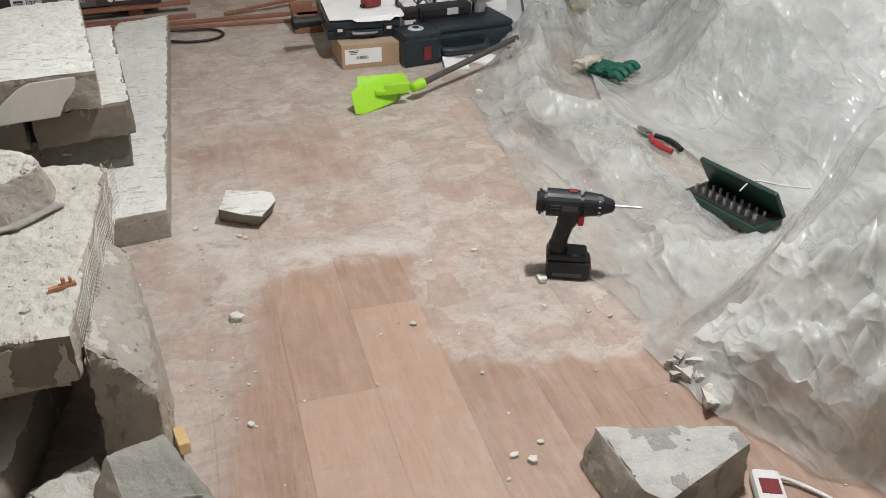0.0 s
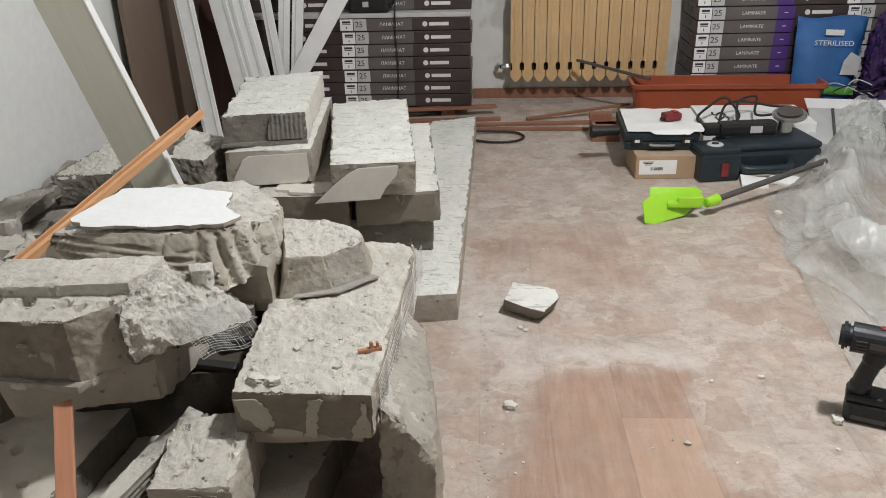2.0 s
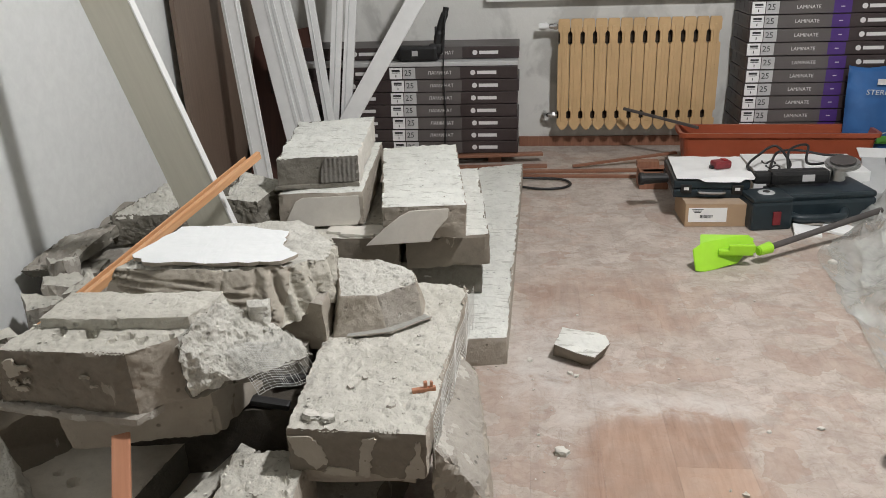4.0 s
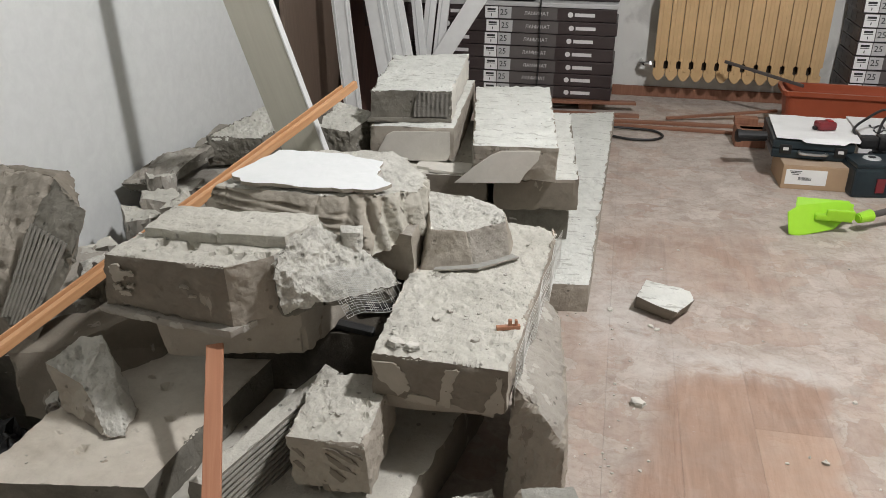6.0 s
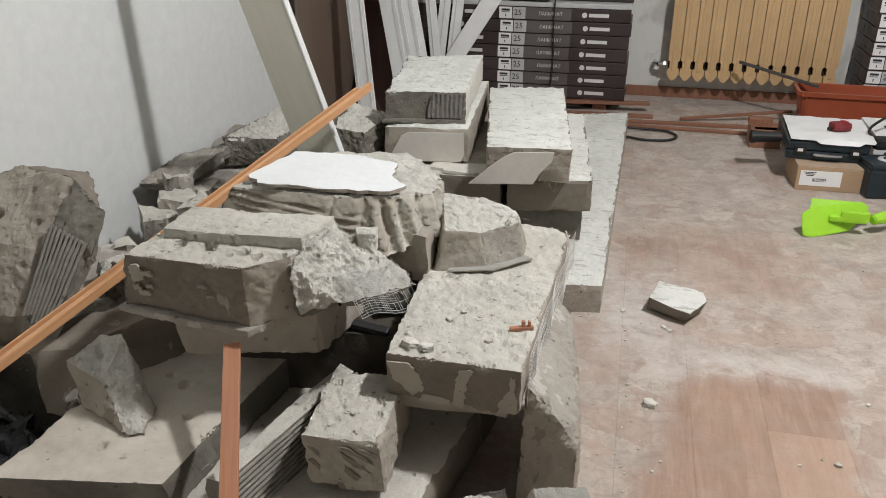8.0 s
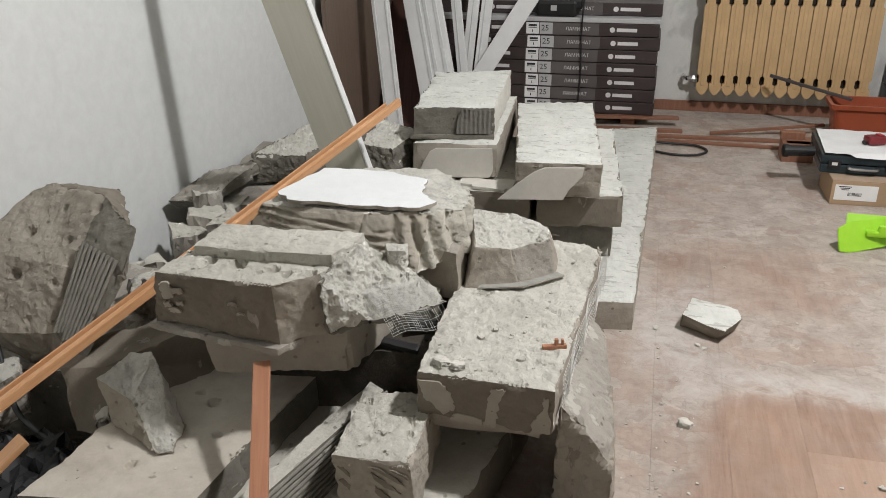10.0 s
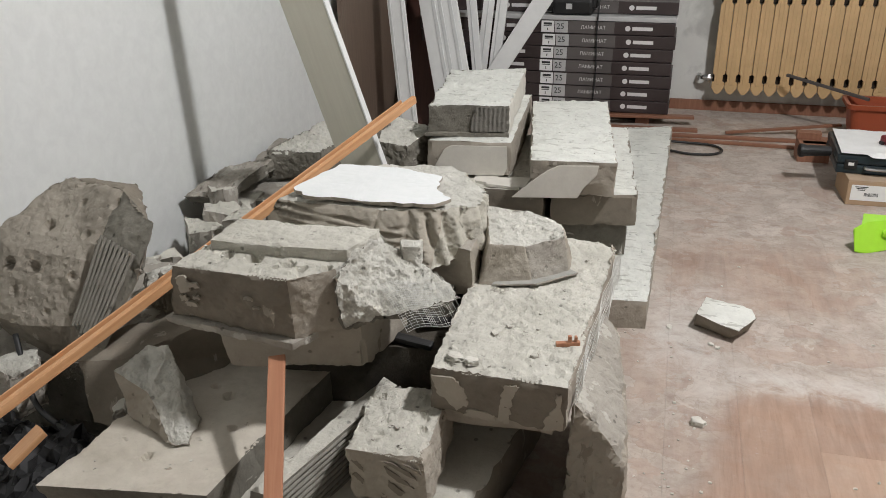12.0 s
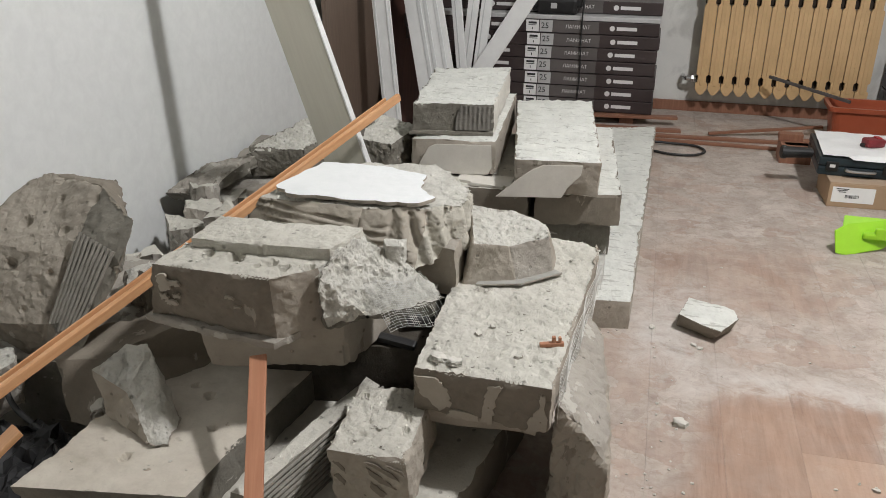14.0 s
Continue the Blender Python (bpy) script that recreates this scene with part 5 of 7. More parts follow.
board("baseboard_strip", "reddish brown baseboard strip lying on the floor", (0.75, 4.60, 0.012), (1.28, 4.72, 0.05), 0.02, 0.012, BASEBOARD, (0, 0, 1), "strip", "loose strips on the floor")
loop = [(0.45, 4.36, 0.02), (0.56, 4.38, 0.012), (0.68, 4.37, 0.01), (0.725, 4.30, 0.008), (0.68, 4.23, 0.008), (0.58, 4.215, 0.008), (0.50, 4.24, 0.01)]
tagged(part("cable", bm_tube(smooth_path(loop), 0.006, 8), RUBBER, smooth=True), "loop of black cable lying on the floor", "cable")
tagged(part("cable", bm_tube(smooth_path([(-0.80, 1.70, 0.27), (-0.71, 1.62, 0.17), (-0.60, 1.58, 0.135), (-0.50, 1.50, 0.135)]), 0.006, 8), RUBBER, smooth=True), "black cable among the rubble", "cable")
b = bm_box(0.055, 0.012, 0.01, (0, 0, 0.005), 0.002)
bm_box(0.008, 0.010, 0.022, (0.004, 0, 0.014), 0.002, bm=b)
bm_box(0.006, 0.010, 0.02, (0.018, 0, 0.013), 0.002, bm=b)
tagged(part("wooden_clip", b, RED_WOOD, m=pose(0.335, 1.79, 0.357, 0, 0, 20) @ Matrix.Scale(0.8, 4)), "small reddish plastic clip lying on the slab", "clip")
tagged(part("wood_offcut", bm_box(0.02, 0.09, 0.02, (0, 0, 0.01), 0.002), YELLOW_WOOD, m=pose(0.475, 1.72, 0.03, -20, 0, 10)), "short yellow wood offcut beside the heap", "offcut")
for k, (x, y, z, w) in enumerate(((0.02, 1.86, 0.275, 0.08), (0.05, 1.93, 0.29, 0.06))):
    tagged(part("plastic_clamp", bm_box(w, 0.020, 0.014, (0, 0, 0.007), 0.004), BLACK, m=pose(x, y, z, 10, 8, 30 * k)), "black plastic tool half buried in the heap", "tool")

# ---- the far side: radiator, boxes, tools ----


def radiator():
    n, pitch, x0 = 13, 0.0640, 0.675
    rad = thing("radiator", "ochre painted sectional radiator on the wall", "radiator", pose(x0, 4.98, 0.115))
    wide, slim = 0.0302, 0.0205
    half = [(0.0, 0.0), (0.012, 0.006), (0.029, 0.030), (wide, 0.036), (wide, 0.062), (slim, 0.064), (slim, 0.101), (wide, 0.106), (wide, 0.452), (slim, 0.460), (slim, 0.512), (wide, 0.522), (wide, 0.572), (0.026, 0.585)]
    outline = half + [(-x, z) for x, z in reversed(half[1:])]
    first = part("section", bm_poly(outline, 0.022, 0.0018, m=pose(0, 0, 0, 90, 0, 0)), OCHRE, rad)
    rib = part("rib", bm_box(0.020, 0.006, 0.50, (0, -0.0225, 0.30), 0.0028), OCHRE, rad)
    body = part("column", bm_box(0.028, 0.055, 0.50, (0, 0.03, 0.30), 0.01), OCHRE, rad)
    for ob in (first, body, rib):
        ob.location = (pitch / 2, 0, 0)
        for i in range(1, n):
            o = new(ob.name, ob.data)
            o.parent, o.location = rad, (pitch * (i + 0.5), 0, 0)
    # Headers are near black so that the slots look shaded.
    part("header", bm_box(pitch * n - 0.01, 0.03, 0.07, (pitch * n / 2, 0.03, 0.075), 0.008), DARK_GAP, rad)
    part("header", bm_box(pitch * n - 0.01, 0.03, 0.08, (pitch * n / 2, 0.03, 0.495), 0.008), DARK_GAP, rad)
    for z in (0.075, 0.545):
        v = part("valve", bm_cyl(0.014, 0.014, 0.05, pose(-0.02, 0.03, z, 0, 90, 0), 14, bevel=0.003), CHROME, rad, "chrome valve")
        part("nut", bm_cyl(0.02, 0.02, 0.016, pose(-0.012, 0.03, z, 0, 90, 0), 6, bevel=0.002), CHROME, v)
        part("pipe", bm_tube([(-0.045, 0.03, z), (-0.06, 0.05, z), (-0.06, 0.112, z)], 0.011, 10), CHROME if z < 0.3 else WHITE_TRIM, v)
    part("valve_head", bm_cyl(0.018, 0.015, 0.05, pose(-0.075, 0.03, 0.545, 0, 90, 0), 16, bevel=0.004), WHITE_TRIM, rad, "white valve head")


radiator()

sill = tagged(part("window_sill", bm_box(1.9, 0.06, 0.035, (1.25, 5.0585, 0.805), 0.004), WHITE_TRIM), "pale window sill above the radiator", "sill", kind="structure")


def logo(parent, x, z, s=1.3):
    """A plain round mark with a bar beside it."""
    b = bmesh.new()
    bmesh.ops.create_cone(b, cap_ends=True, segments=14, radius1=0.010 * s, radius2=0.010 * s, depth=0.001)
    b.transform(pose(x - 0.05 * s, -0.0006, z, 90, 0, 0))
    bm_box(0.075 * s, 0.001, 0.013 * s, (x + 0.004 * s, -0.0006, z), bm=b)
    part("mark", b, PRINT_WHITE, parent, "plain white mark")


def laminate_box(word, spans, length, depth, h, group, label):
    """A flat carton. spans: (kind, from, to) along the front."""
    t = thing("laminate_box", label, "carton", Matrix.Identity(4), group)
    part("carton", bm_box(length, depth, h - 0.003, (length / 2, depth / 2, h / 2), 0.004), [BOX_DARK], t)
    for kind, a, b_ in spans:
        if kind == "label":
            w = b_ - a
            part("label_panel", bm_box(w * 0.47, 0.002, h - 0.008, (a + w * 0.25, -0.001, h / 2)), WHITE_LABEL, t)
            part("label_panel", bm_box(w * 0.47, 0.002, h - 0.008, (a + w * 0.75, -0.001, h / 2)), GREY_LABEL, t)
            tx = bm_text("25", 0.040)
            tx.transform(pose(a + w * 0.71, -0.0028, h * 0.52))
            part("lettering", tx, INK, t)
            ic = bm_box(w * 0.30, 0.001, 0.010, (a + w * 0.25, -0.0026, h * 0.72))
            bm_box(w * 0.30, 0.001, 0.003, (a + w * 0.25, -0.0026, h * 0.55), bm=ic)
            bm_box(0.004, 0.001, 0.012, (a + w * 0.25, -0.0026, h * 0.30), bm=ic)
            part("pictogram", ic, INK, t)
        elif kind == "word":
            part("grey_panel", bm_box(b_ - a, 0.002, h - 0.006, ((a + b_) / 2, -0.001, h / 2)), BOX_GREY, t)
            tx = bm_text(word, 0.024)
            tx.transform(pose((a + b_) / 2 + 0.01, -0.0028, h * 0.5))
            part("lettering", tx, PRINT_WHITE, t)
        elif kind == "stripe":
            part("stripe", bm_box(b_ - a, 0.002, h - 0.006, ((a + b_) / 2, -0.001, h / 2)), PURPLE, t)
            part("tick", bm_box(0.018, 0.001, 0.004, ((a + b_) / 2, -0.0024, h / 2)), PRINT_WHITE, t)
        elif kind == "mark":
            logo(t, (a + b_) / 2, h / 2)
    return t


def flap_pattern(parent, depth, h):
    b = bmesh.new()
    for k in range(3):
        bm_box(0.001, depth * 0.26, h * 0.75, (-0.0006, depth * (0.2 + 0.3 * k), h / 2), bm=b)
    part("end_flap", b, BOX_SIDE, parent)


H1 = 0.0642
one = laminate_box("ЛАМИНАТ", [("mark", 0.41, 0.60), ("label", 0.637, 0.774), ("word", 0.774, 1.0), ("mark", 1.0, 1.26)], 1.29, 0.33, H1, "stack of laminate cartons by the trims", "dark brown laminate carton with white age label")
rnd = random.Random(3)
one.matrix_basis = pose(-0.818, 4.712, 0.053)
for k in range(1, 7):
    copy_thing(one, pose(-0.818 + rnd.uniform(-0.006, 0.006), 4.712 + rnd.uniform(-0.004, 0.004), 0.053 + H1 * k, 0, 0, rnd.uniform(-0.25, 0.25)))
tagged(part("carton_sheet", bm_box(1.29, 0.33, 0.022, (0, 0, 0), 0.004), GREY_LABEL, m=pose(-0.173, 4.878, 0.053 + H1 * 7 + 0.0115)), "pale sheet of underlay between cartons", "underlay")
copy_thing(one, pose(-0.815, 4.80, 0.053 + H1 * 7 + 0.024))
for x in (-0.7, 0.35):
    tagged(part("wooden_bearer", bm_box(0.07, 0.32, 0.052, (0, 0, 0.026), 0.003), BASEBOARD, m=pose(x, 4.88, 0.0)), "reddish wooden bearer under the cartons", "bearer")
H2 = 0.0655
two = laminate_box("LAMINATE", [("label", 0.006, 0.137), ("word", 0.137, 0.387), ("stripe", 0.387, 0.470), ("mark", 0.49, 0.70), ("label", 0.722, 0.853), ("word", 0.853, 1.10), ("stripe", 1.10, 1.18)], 1.29, 0.31, H2, "stack of laminate cartons by the radiator", "grey-brown laminate carton with purple stripe")
flap_pattern(two, 0.31, H2)
two.matrix_basis = pose(1.585, 4.752, 0.0)
for k in range(1, 15):
    copy_thing(two, pose(1.585 + rnd.uniform(-0.006, 0.006), 4.752 + rnd.uniform(-0.004, 0.004), H2 * k, 0, 0, rnd.uniform(-0.3, 0.3)))


def power_tool_on_boxes():
    t = thing("power_tool", "black corded power tool lying on the cartons", "tool", pose(0.0, 4.756, 0.5265))
    body = bm_box(0.20, 0.070, 0.078, (-0.035, 0, 0.039), 0.016)
    bm_box(0.07, 0.060, 0.055, (0.055, 0, 0.060), 0.014, bm=body)
    part("body", body, BLACK, t)
    part("nose", bm_cyl(0.028, 0.018, 0.06, pose(-0.155, 0, 0.036, 0, -90, 0), 18, bevel=0.004), BLACK, t)
    grip = bm_tube(smooth_path([(0.062, 0, 0.05), (0.072, 0, 0.12), (0.085, 0, 0.18), (0.106, 0, 0.235), (0.112, 0, 0.262)]), [0.024] * 14 + [0.019] * 16 + [0.015] * 11, 14)
    part("grip", grip, BLACK, t, smooth=True)
    part("trigger", bm_box(0.014, 0.02, 0.04, (0.058, 0, 0.15), 0.005), RUBBER, t)
    part("badge", bm_box(0.03, 0.002, 0.026, (-0.05, -0.036, 0.042), 0.0005), GREY_LABEL, t)
    pts = smooth_path([(0.112, 0, 0.255), (0.108, -0.04, 0.20), (0.098, -0.056, 0.05), (0.095, -0.058, -0.10), (0.10, -0.058, -0.28), (0.092, -0.058, -0.45)])
    part("power_cable", bm_tube(pts, 0.004, 8), RUBBER, t, smooth=True)


power_tool_on_boxes()


def planter():
    t = thing("flower_trough", "long terracotta plastic flower trough on the floor", "flower trough", pose(1.72, 4.60, 0.012, 0, 0, -1.5))
    w, d, h, k = 0.455, 0.10, 0.185, 0.93
    b = bmesh.new()

    def ring(sx, sy, z, r=0.03):
        vs = []
        for cx, cy, a0 in ((1, 1, 0), (-1, 1, 90), (-1, -1, 180), (1, -1, 270)):
            for i in range(5):
                a = radians(a0 + 22.5 * i)
                vs.append(b.verts.new((cx * (sx - r) + r * math.cos(a), cy * (sy - r) + r * math.sin(a), z)))
        return vs

    rings = [ring(w * k, d * 0.8, 0), ring(w * 0.98, d * 0.96, h * 0.86), ring(w * 0.985, d * 0.97, h * 0.88), ring(w + 0.008, d + 0.008, h * 0.89), ring(w + 0.010, d + 0.010, h), ring(w - 0.006, d - 0.006, h), ring(w * 0.965, d * 0.93, h * 0.85), ring(w * 0.91, d * 0.75, 0.006)]
    for u, v in zip(rings, rings[1:]):
        for i in range(20):
            b.faces.new((u[i], u[(i + 1) % 20], v[(i + 1) % 20], v[i]))
    b.faces.new(rings[0][::-1])
    b.faces.new(rings[-1])
    bmesh.ops.recalc_face_normals(b, faces=b.faces)
    part("trough", b, TERRACOTTA, t)
    for x in (-0.3, 0.3):
        part("foot", bm_box(0.05, 0.14, 0.013, (x, 0, -0.005), 0.003), TERRACOTTA, t)


planter()
board("dark_rod", "dark rod lying across the trough", (1.02, 4.86, 0.25), (1.36, 4.62, 0.20), 0.014, 0.014, HANDLE_GREY, (0, 0, 1), "rod")


def food_bag():
    t = thing("food_bag", "blue pet food bag leaning on the cartons", "bag", pose(2.205, 4.66, 0.0, -4, 3, 4) @ Matrix.Diagonal((0.96, 1, 0.84, 1)))
    b = bmesh.new()
    n, mrows = 14, 18
    grid = {}
    for side in (-1, 1):
        for i in range(n + 1):
            for j in range(mrows + 1):
                u, v = i / n * 2 - 1, j / mrows
                th = 0.062 * (1 - u ** 4) * (1 - v ** 3) * (0.4 + 0.6 * min(1, v * 5))
                x = u * (0.155 + 0.025 * v)
                z = 0.02 + 0.55 * v + 0.012 * v * math.sin(u * 3)
                grid[side, i, j] = b.verts.new((x, side * (th + 0.001) + 0.006 * noise.noise(Vector((x * 14, z * 11, side))), z))
    for side in (-1, 1):
        for i in range(n):
            for j in range(mrows):
                q = [grid[side, i, j], grid[side, i + 1, j], grid[side, i + 1, j + 1], grid[side, i, j + 1]]
                b.faces.new(q if side < 0 else q[::-1])
    for j in range(mrows):
        b.faces.new((grid[-1, 0, j], grid[-1, 0, j + 1], grid[1, 0, j + 1], grid[1, 0, j]))
        b.faces.new((grid[-1, n, j], grid[1, n, j], grid[1, n, j + 1], grid[-1, n, j + 1]))
    for i in range(n):
        b.faces.new((grid[-1, i, 0], grid[1, i, 0], grid[1, i + 1, 0], grid[-1, i + 1, 0]))
        b.faces.new((grid[-1, i, mrows], grid[-1, i + 1, mrows], grid[1, i + 1, mrows], grid[1, i, mrows]))
    part("sack", b, BLUE_BAG, t, smooth=True)
    tx = bm_text("STERILISED", 0.042)
    tx.transform(pose(0.0, -0.058, 0.425, 6, 0, 0))
    part("lettering", tx, PRINT_WHITE, t)
    part("mark", bm_box(0.095, 0.001, 0.032, (0.0, -0.045, 0.485), m=None), PRINT_WHITE, t, "plain white mark")
    part("green_band", bm_box(0.27, 0.001, 0.045, (0.0, -0.072, 0.16)), BAG_GREEN, t)
    part("grey_shape", bm_poly([(-0.04, 0), (0.05, 0), (0.055, 0.10), (0.0, 0.13), (-0.03, 0.08)], 0.001, m=pose(0.09, -0.066, 0.25, 90, 0, 0)), GREY_LABEL, t)


food_bag()


def violet_bag():
    b = bm_chunk([(2.40, 4.45, 0.47), (2.75, 4.40, 0.50), (2.78, 4.72, 0.52), (2.43, 4.72, 0.5)], bottom=[(2.34, 4.40, 0), (2.8, 4.36, 0), (2.8, 4.73, 0), (2.38, 4.73, 0)], L=0.03, chip=0.05, rough=0.02, seed=7)
    tagged(part("rubbish_bag", b, [VIOLET_BAG, VIOLET_BAG], smooth=True), "dark violet plastic bag beside the cartons", "bag")


violet_bag()


def yellow_bag():
    b = bm_chunk([(2.40, 4.26, 0.10), (2.50, 4.24, 0.11), (2.60, 4.28, 0.10), (2.57, 4.34, 0.09), (2.44, 4.35, 0.09)], bottom=[(2.38, 4.22, 0), (2.50, 4.20, 0), (2.63, 4.25, 0), (2.61, 4.36, 0), (2.42, 4.37, 0)], L=0.02, chip=0.04, rough=0.02, seed=17)
    tagged(part("plastic_bag", b, [YELLOW_FILM, YELLOW_FILM], smooth=True), "crumpled yellow plastic bag behind the sheet", "bag")


yellow_bag()


def carton_box():
    t = thing("cardboard_box", "small brown cardboard box with a white label", "box", pose(1.273, 3.715, 0.0, 0, 0, 1))
    part("carton", bm_box(0.245, 0.22, 0.093, (0, 0.11, 0.0465), 0.003), CARD, t)
    part("flap", bm_box(0.244, 0.105, 0.003, (0, 0.054, 0.0945), 0.001), CARD, t)
    lab = part("label", bm_box(0.150, 0.001, 0.060, (-0.035, -0.001, 0.05)), WHITE_LABEL, t, "white shipping label")
    bars = bmesh.new()
    rnd = random.Random(2)
    for k in range(13):
        bm_box(0.0012 + 0.0015 * rnd.random(), 0.0006, 0.013, (-0.062 + 0.0038 * k, -0.0019, 0.044), bm=bars)
    for k in range(3):
        bm_box(0.045 - 0.01 * k, 0.0006, 0.003, (-0.075, -0.0019, 0.073 - 0.006 * k), bm=bars)
    part("print", bars, INK, lab)


carton_box()


def flat_case():
    t = thing("tool_case", "flat dark blue tool case lying on the cardboard box", "tool case", pose(1.262, 3.79, 0.097, 0, 0, -2))
    part("base", bm_box(0.30, 0.34, 0.036, (0, 0.17, 0.018), 0.008), NAVY, t)
    part("lid", bm_box(0.30, 0.34, 0.036, (0, 0.17, 0.056), 0.008), NAVY, t)
    for x in (-0.10, 0.10):
        la = part("latch", bm_box(0.045, 0.008, 0.036, (x, -0.002, 0.038), 0.003), BLACK, t)
        part("print", bm_box(0.02, 0.001, 0.012, (x, -0.0068, 0.04)), PRINT_WHITE, la)
    part("handle", bm_tube(smooth_path([(-0.05, 0, 0.03), (-0.04, -0.02, 0.028), (0.04, -0.02, 0.028), (0.05, 0, 0.03)]), 0.006, 8), STEEL, t, "steel carrying handle")
    noz = thing("vacuum_nozzle", "black nozzle end poking out behind the case", "nozzle", pose(1.05, 3.93, 0.14, 0, 90, 8))
    part("tube", bm_cyl(0.024, 0.020, 0.12, None, 18, bevel=0.003), BLACK, noz)
    part("ring", bm_cyl(0.027, 0.027, 0.02, pose(0, 0, -0.05), 18, bevel=0.003), BLACK, noz)
    for k, (x, y, z) in enumerate(((1.08, 4.32, 0.15), (1.10, 4.25, 0.12))):
        tagged(part("wood_offcut", bm_box(0.10, 0.05, 0.03, (0, 0, 0), 0.002), BASEBOARD, m=pose(x, y, z - 0.05, 0, 0, 4 * k)), "brown wood offcut behind the tool case", "offcut")
    tagged(part("wood_offcut", bm_box(0.13, 0.12, 0.085, (0, 0, 0.0425), 0.002), BASEBOARD, m=pose(1.10, 4.29, 0.0)), "brown wood offcut behind the tool case", "offcut")
    pb = bmesh.new()
    grid = [[pb.verts.new((-0.155 + 0.31 * i / 12 + (0.02 if j == 0 else 0) * math.sin(i), 0.02 + 0.36 * j / 12, 0.0775 + 0.004 * (1 + noise.noise(Vector((i * 0.4, j * 0.4, 1)))) - (0.012 if j == 0 and 4 < i < 11 else 0))) for i in range(13)] for j in range(13)]
    for j in range(12):
        for i in range(12):
            pb.faces.new((grid[j][i], grid[j][i + 1], grid[j + 1][i + 1], grid[j + 1][i]))
    bmesh.ops.recalc_face_normals(pb, faces=list(pb.faces))
    tagged(part("paper_sheet", pb, WHITE_LABEL, m=pose(1.275, 3.76, 0.0975, 0, 0, -3)), "crumpled white paper sheet on the tool case", "paper")
    tp = thing("tape_measure", "dark red tape measure lying on the paper", "tape measure", pose(1.325, 3.945, 0.181, 0, 0, 20))
    part("housing", bm_box(0.075, 0.055, 0.034, (0, 0, 0.017), 0.012), DARK_RED, tp)
    part("tape_hook", bm_box(0.012, 0.02, 0.012, (-0.042, 0, 0.007), 0.002), BLACK, tp)
    part("button", bm_box(0.02, 0.03, 0.005, (0.015, 0, 0.0355), 0.002), RED, tp)


flat_case()


def drill_case():
    t = thing("tool_case", "moulded dark blue drill case standing on the floor", "tool case", pose(1.395, 3.66, 0.0, 0, 0, 9))
    part("body", bm_box(0.165, 0.15, 0.115, (0.083, 0.075, 0.0575), 0.012), NAVY, t)
    part("body", bm_box(0.37, 0.24, 0.10, (0.345, 0.17, 0.05), 0.016), NAVY, t)
    part("lid", bm_box(0.16, 0.145, 0.02, (0.083, 0.075, 0.122), 0.008), NAVY, t)
    part("lid", bm_box(0.36, 0.23, 0.028, (0.35, 0.17, 0.112), 0.012), NAVY, t)
    part("latch", bm_box(0.032, 0.008, 0.055, (0.10, -0.002, 0.05), 0.003), DARK_RED, t, "dark red latch")
    part("handle", bm_tube(smooth_path([(0.17, 0.05, 0.05), (0.20, 0.0, 0.045), (0.35, -0.005, 0.045), (0.40, 0.05, 0.05)]), 0.016, 10), NAVY, t, smooth=True)
    dv = part("dimple", bm_cyl(0.035, 0.03, 0.006, pose(0.085, 0.08, 0.133), 20), GREY_PANEL, t)
    part("hole", bm_cyl(0.014, 0.014, 0.004, pose(0.085, 0.08, 0.1365), 14), BLACK, dv)
    rnd = random.Random(4)
    for k in range(2):
        tagged(part("paper_sheet", bm_chunk([(0, 0, 0.02), (0.10, -0.02, 0.012), (0.13, 0.06, 0.02), (0.03, 0.09, 0.03)], drop=(0, 0, -0.012), L=0.02, chip=0.002, rough=0.001, seed=k), [WHITE_LABEL, WHITE_LABEL], m=pose(1.545 + 0.11 * k, 3.60 + 0.05 * k, -0.004, 0, 0, 8 - 20 * k)), "crumpled white paper lying before the case", "paper")


drill_case()


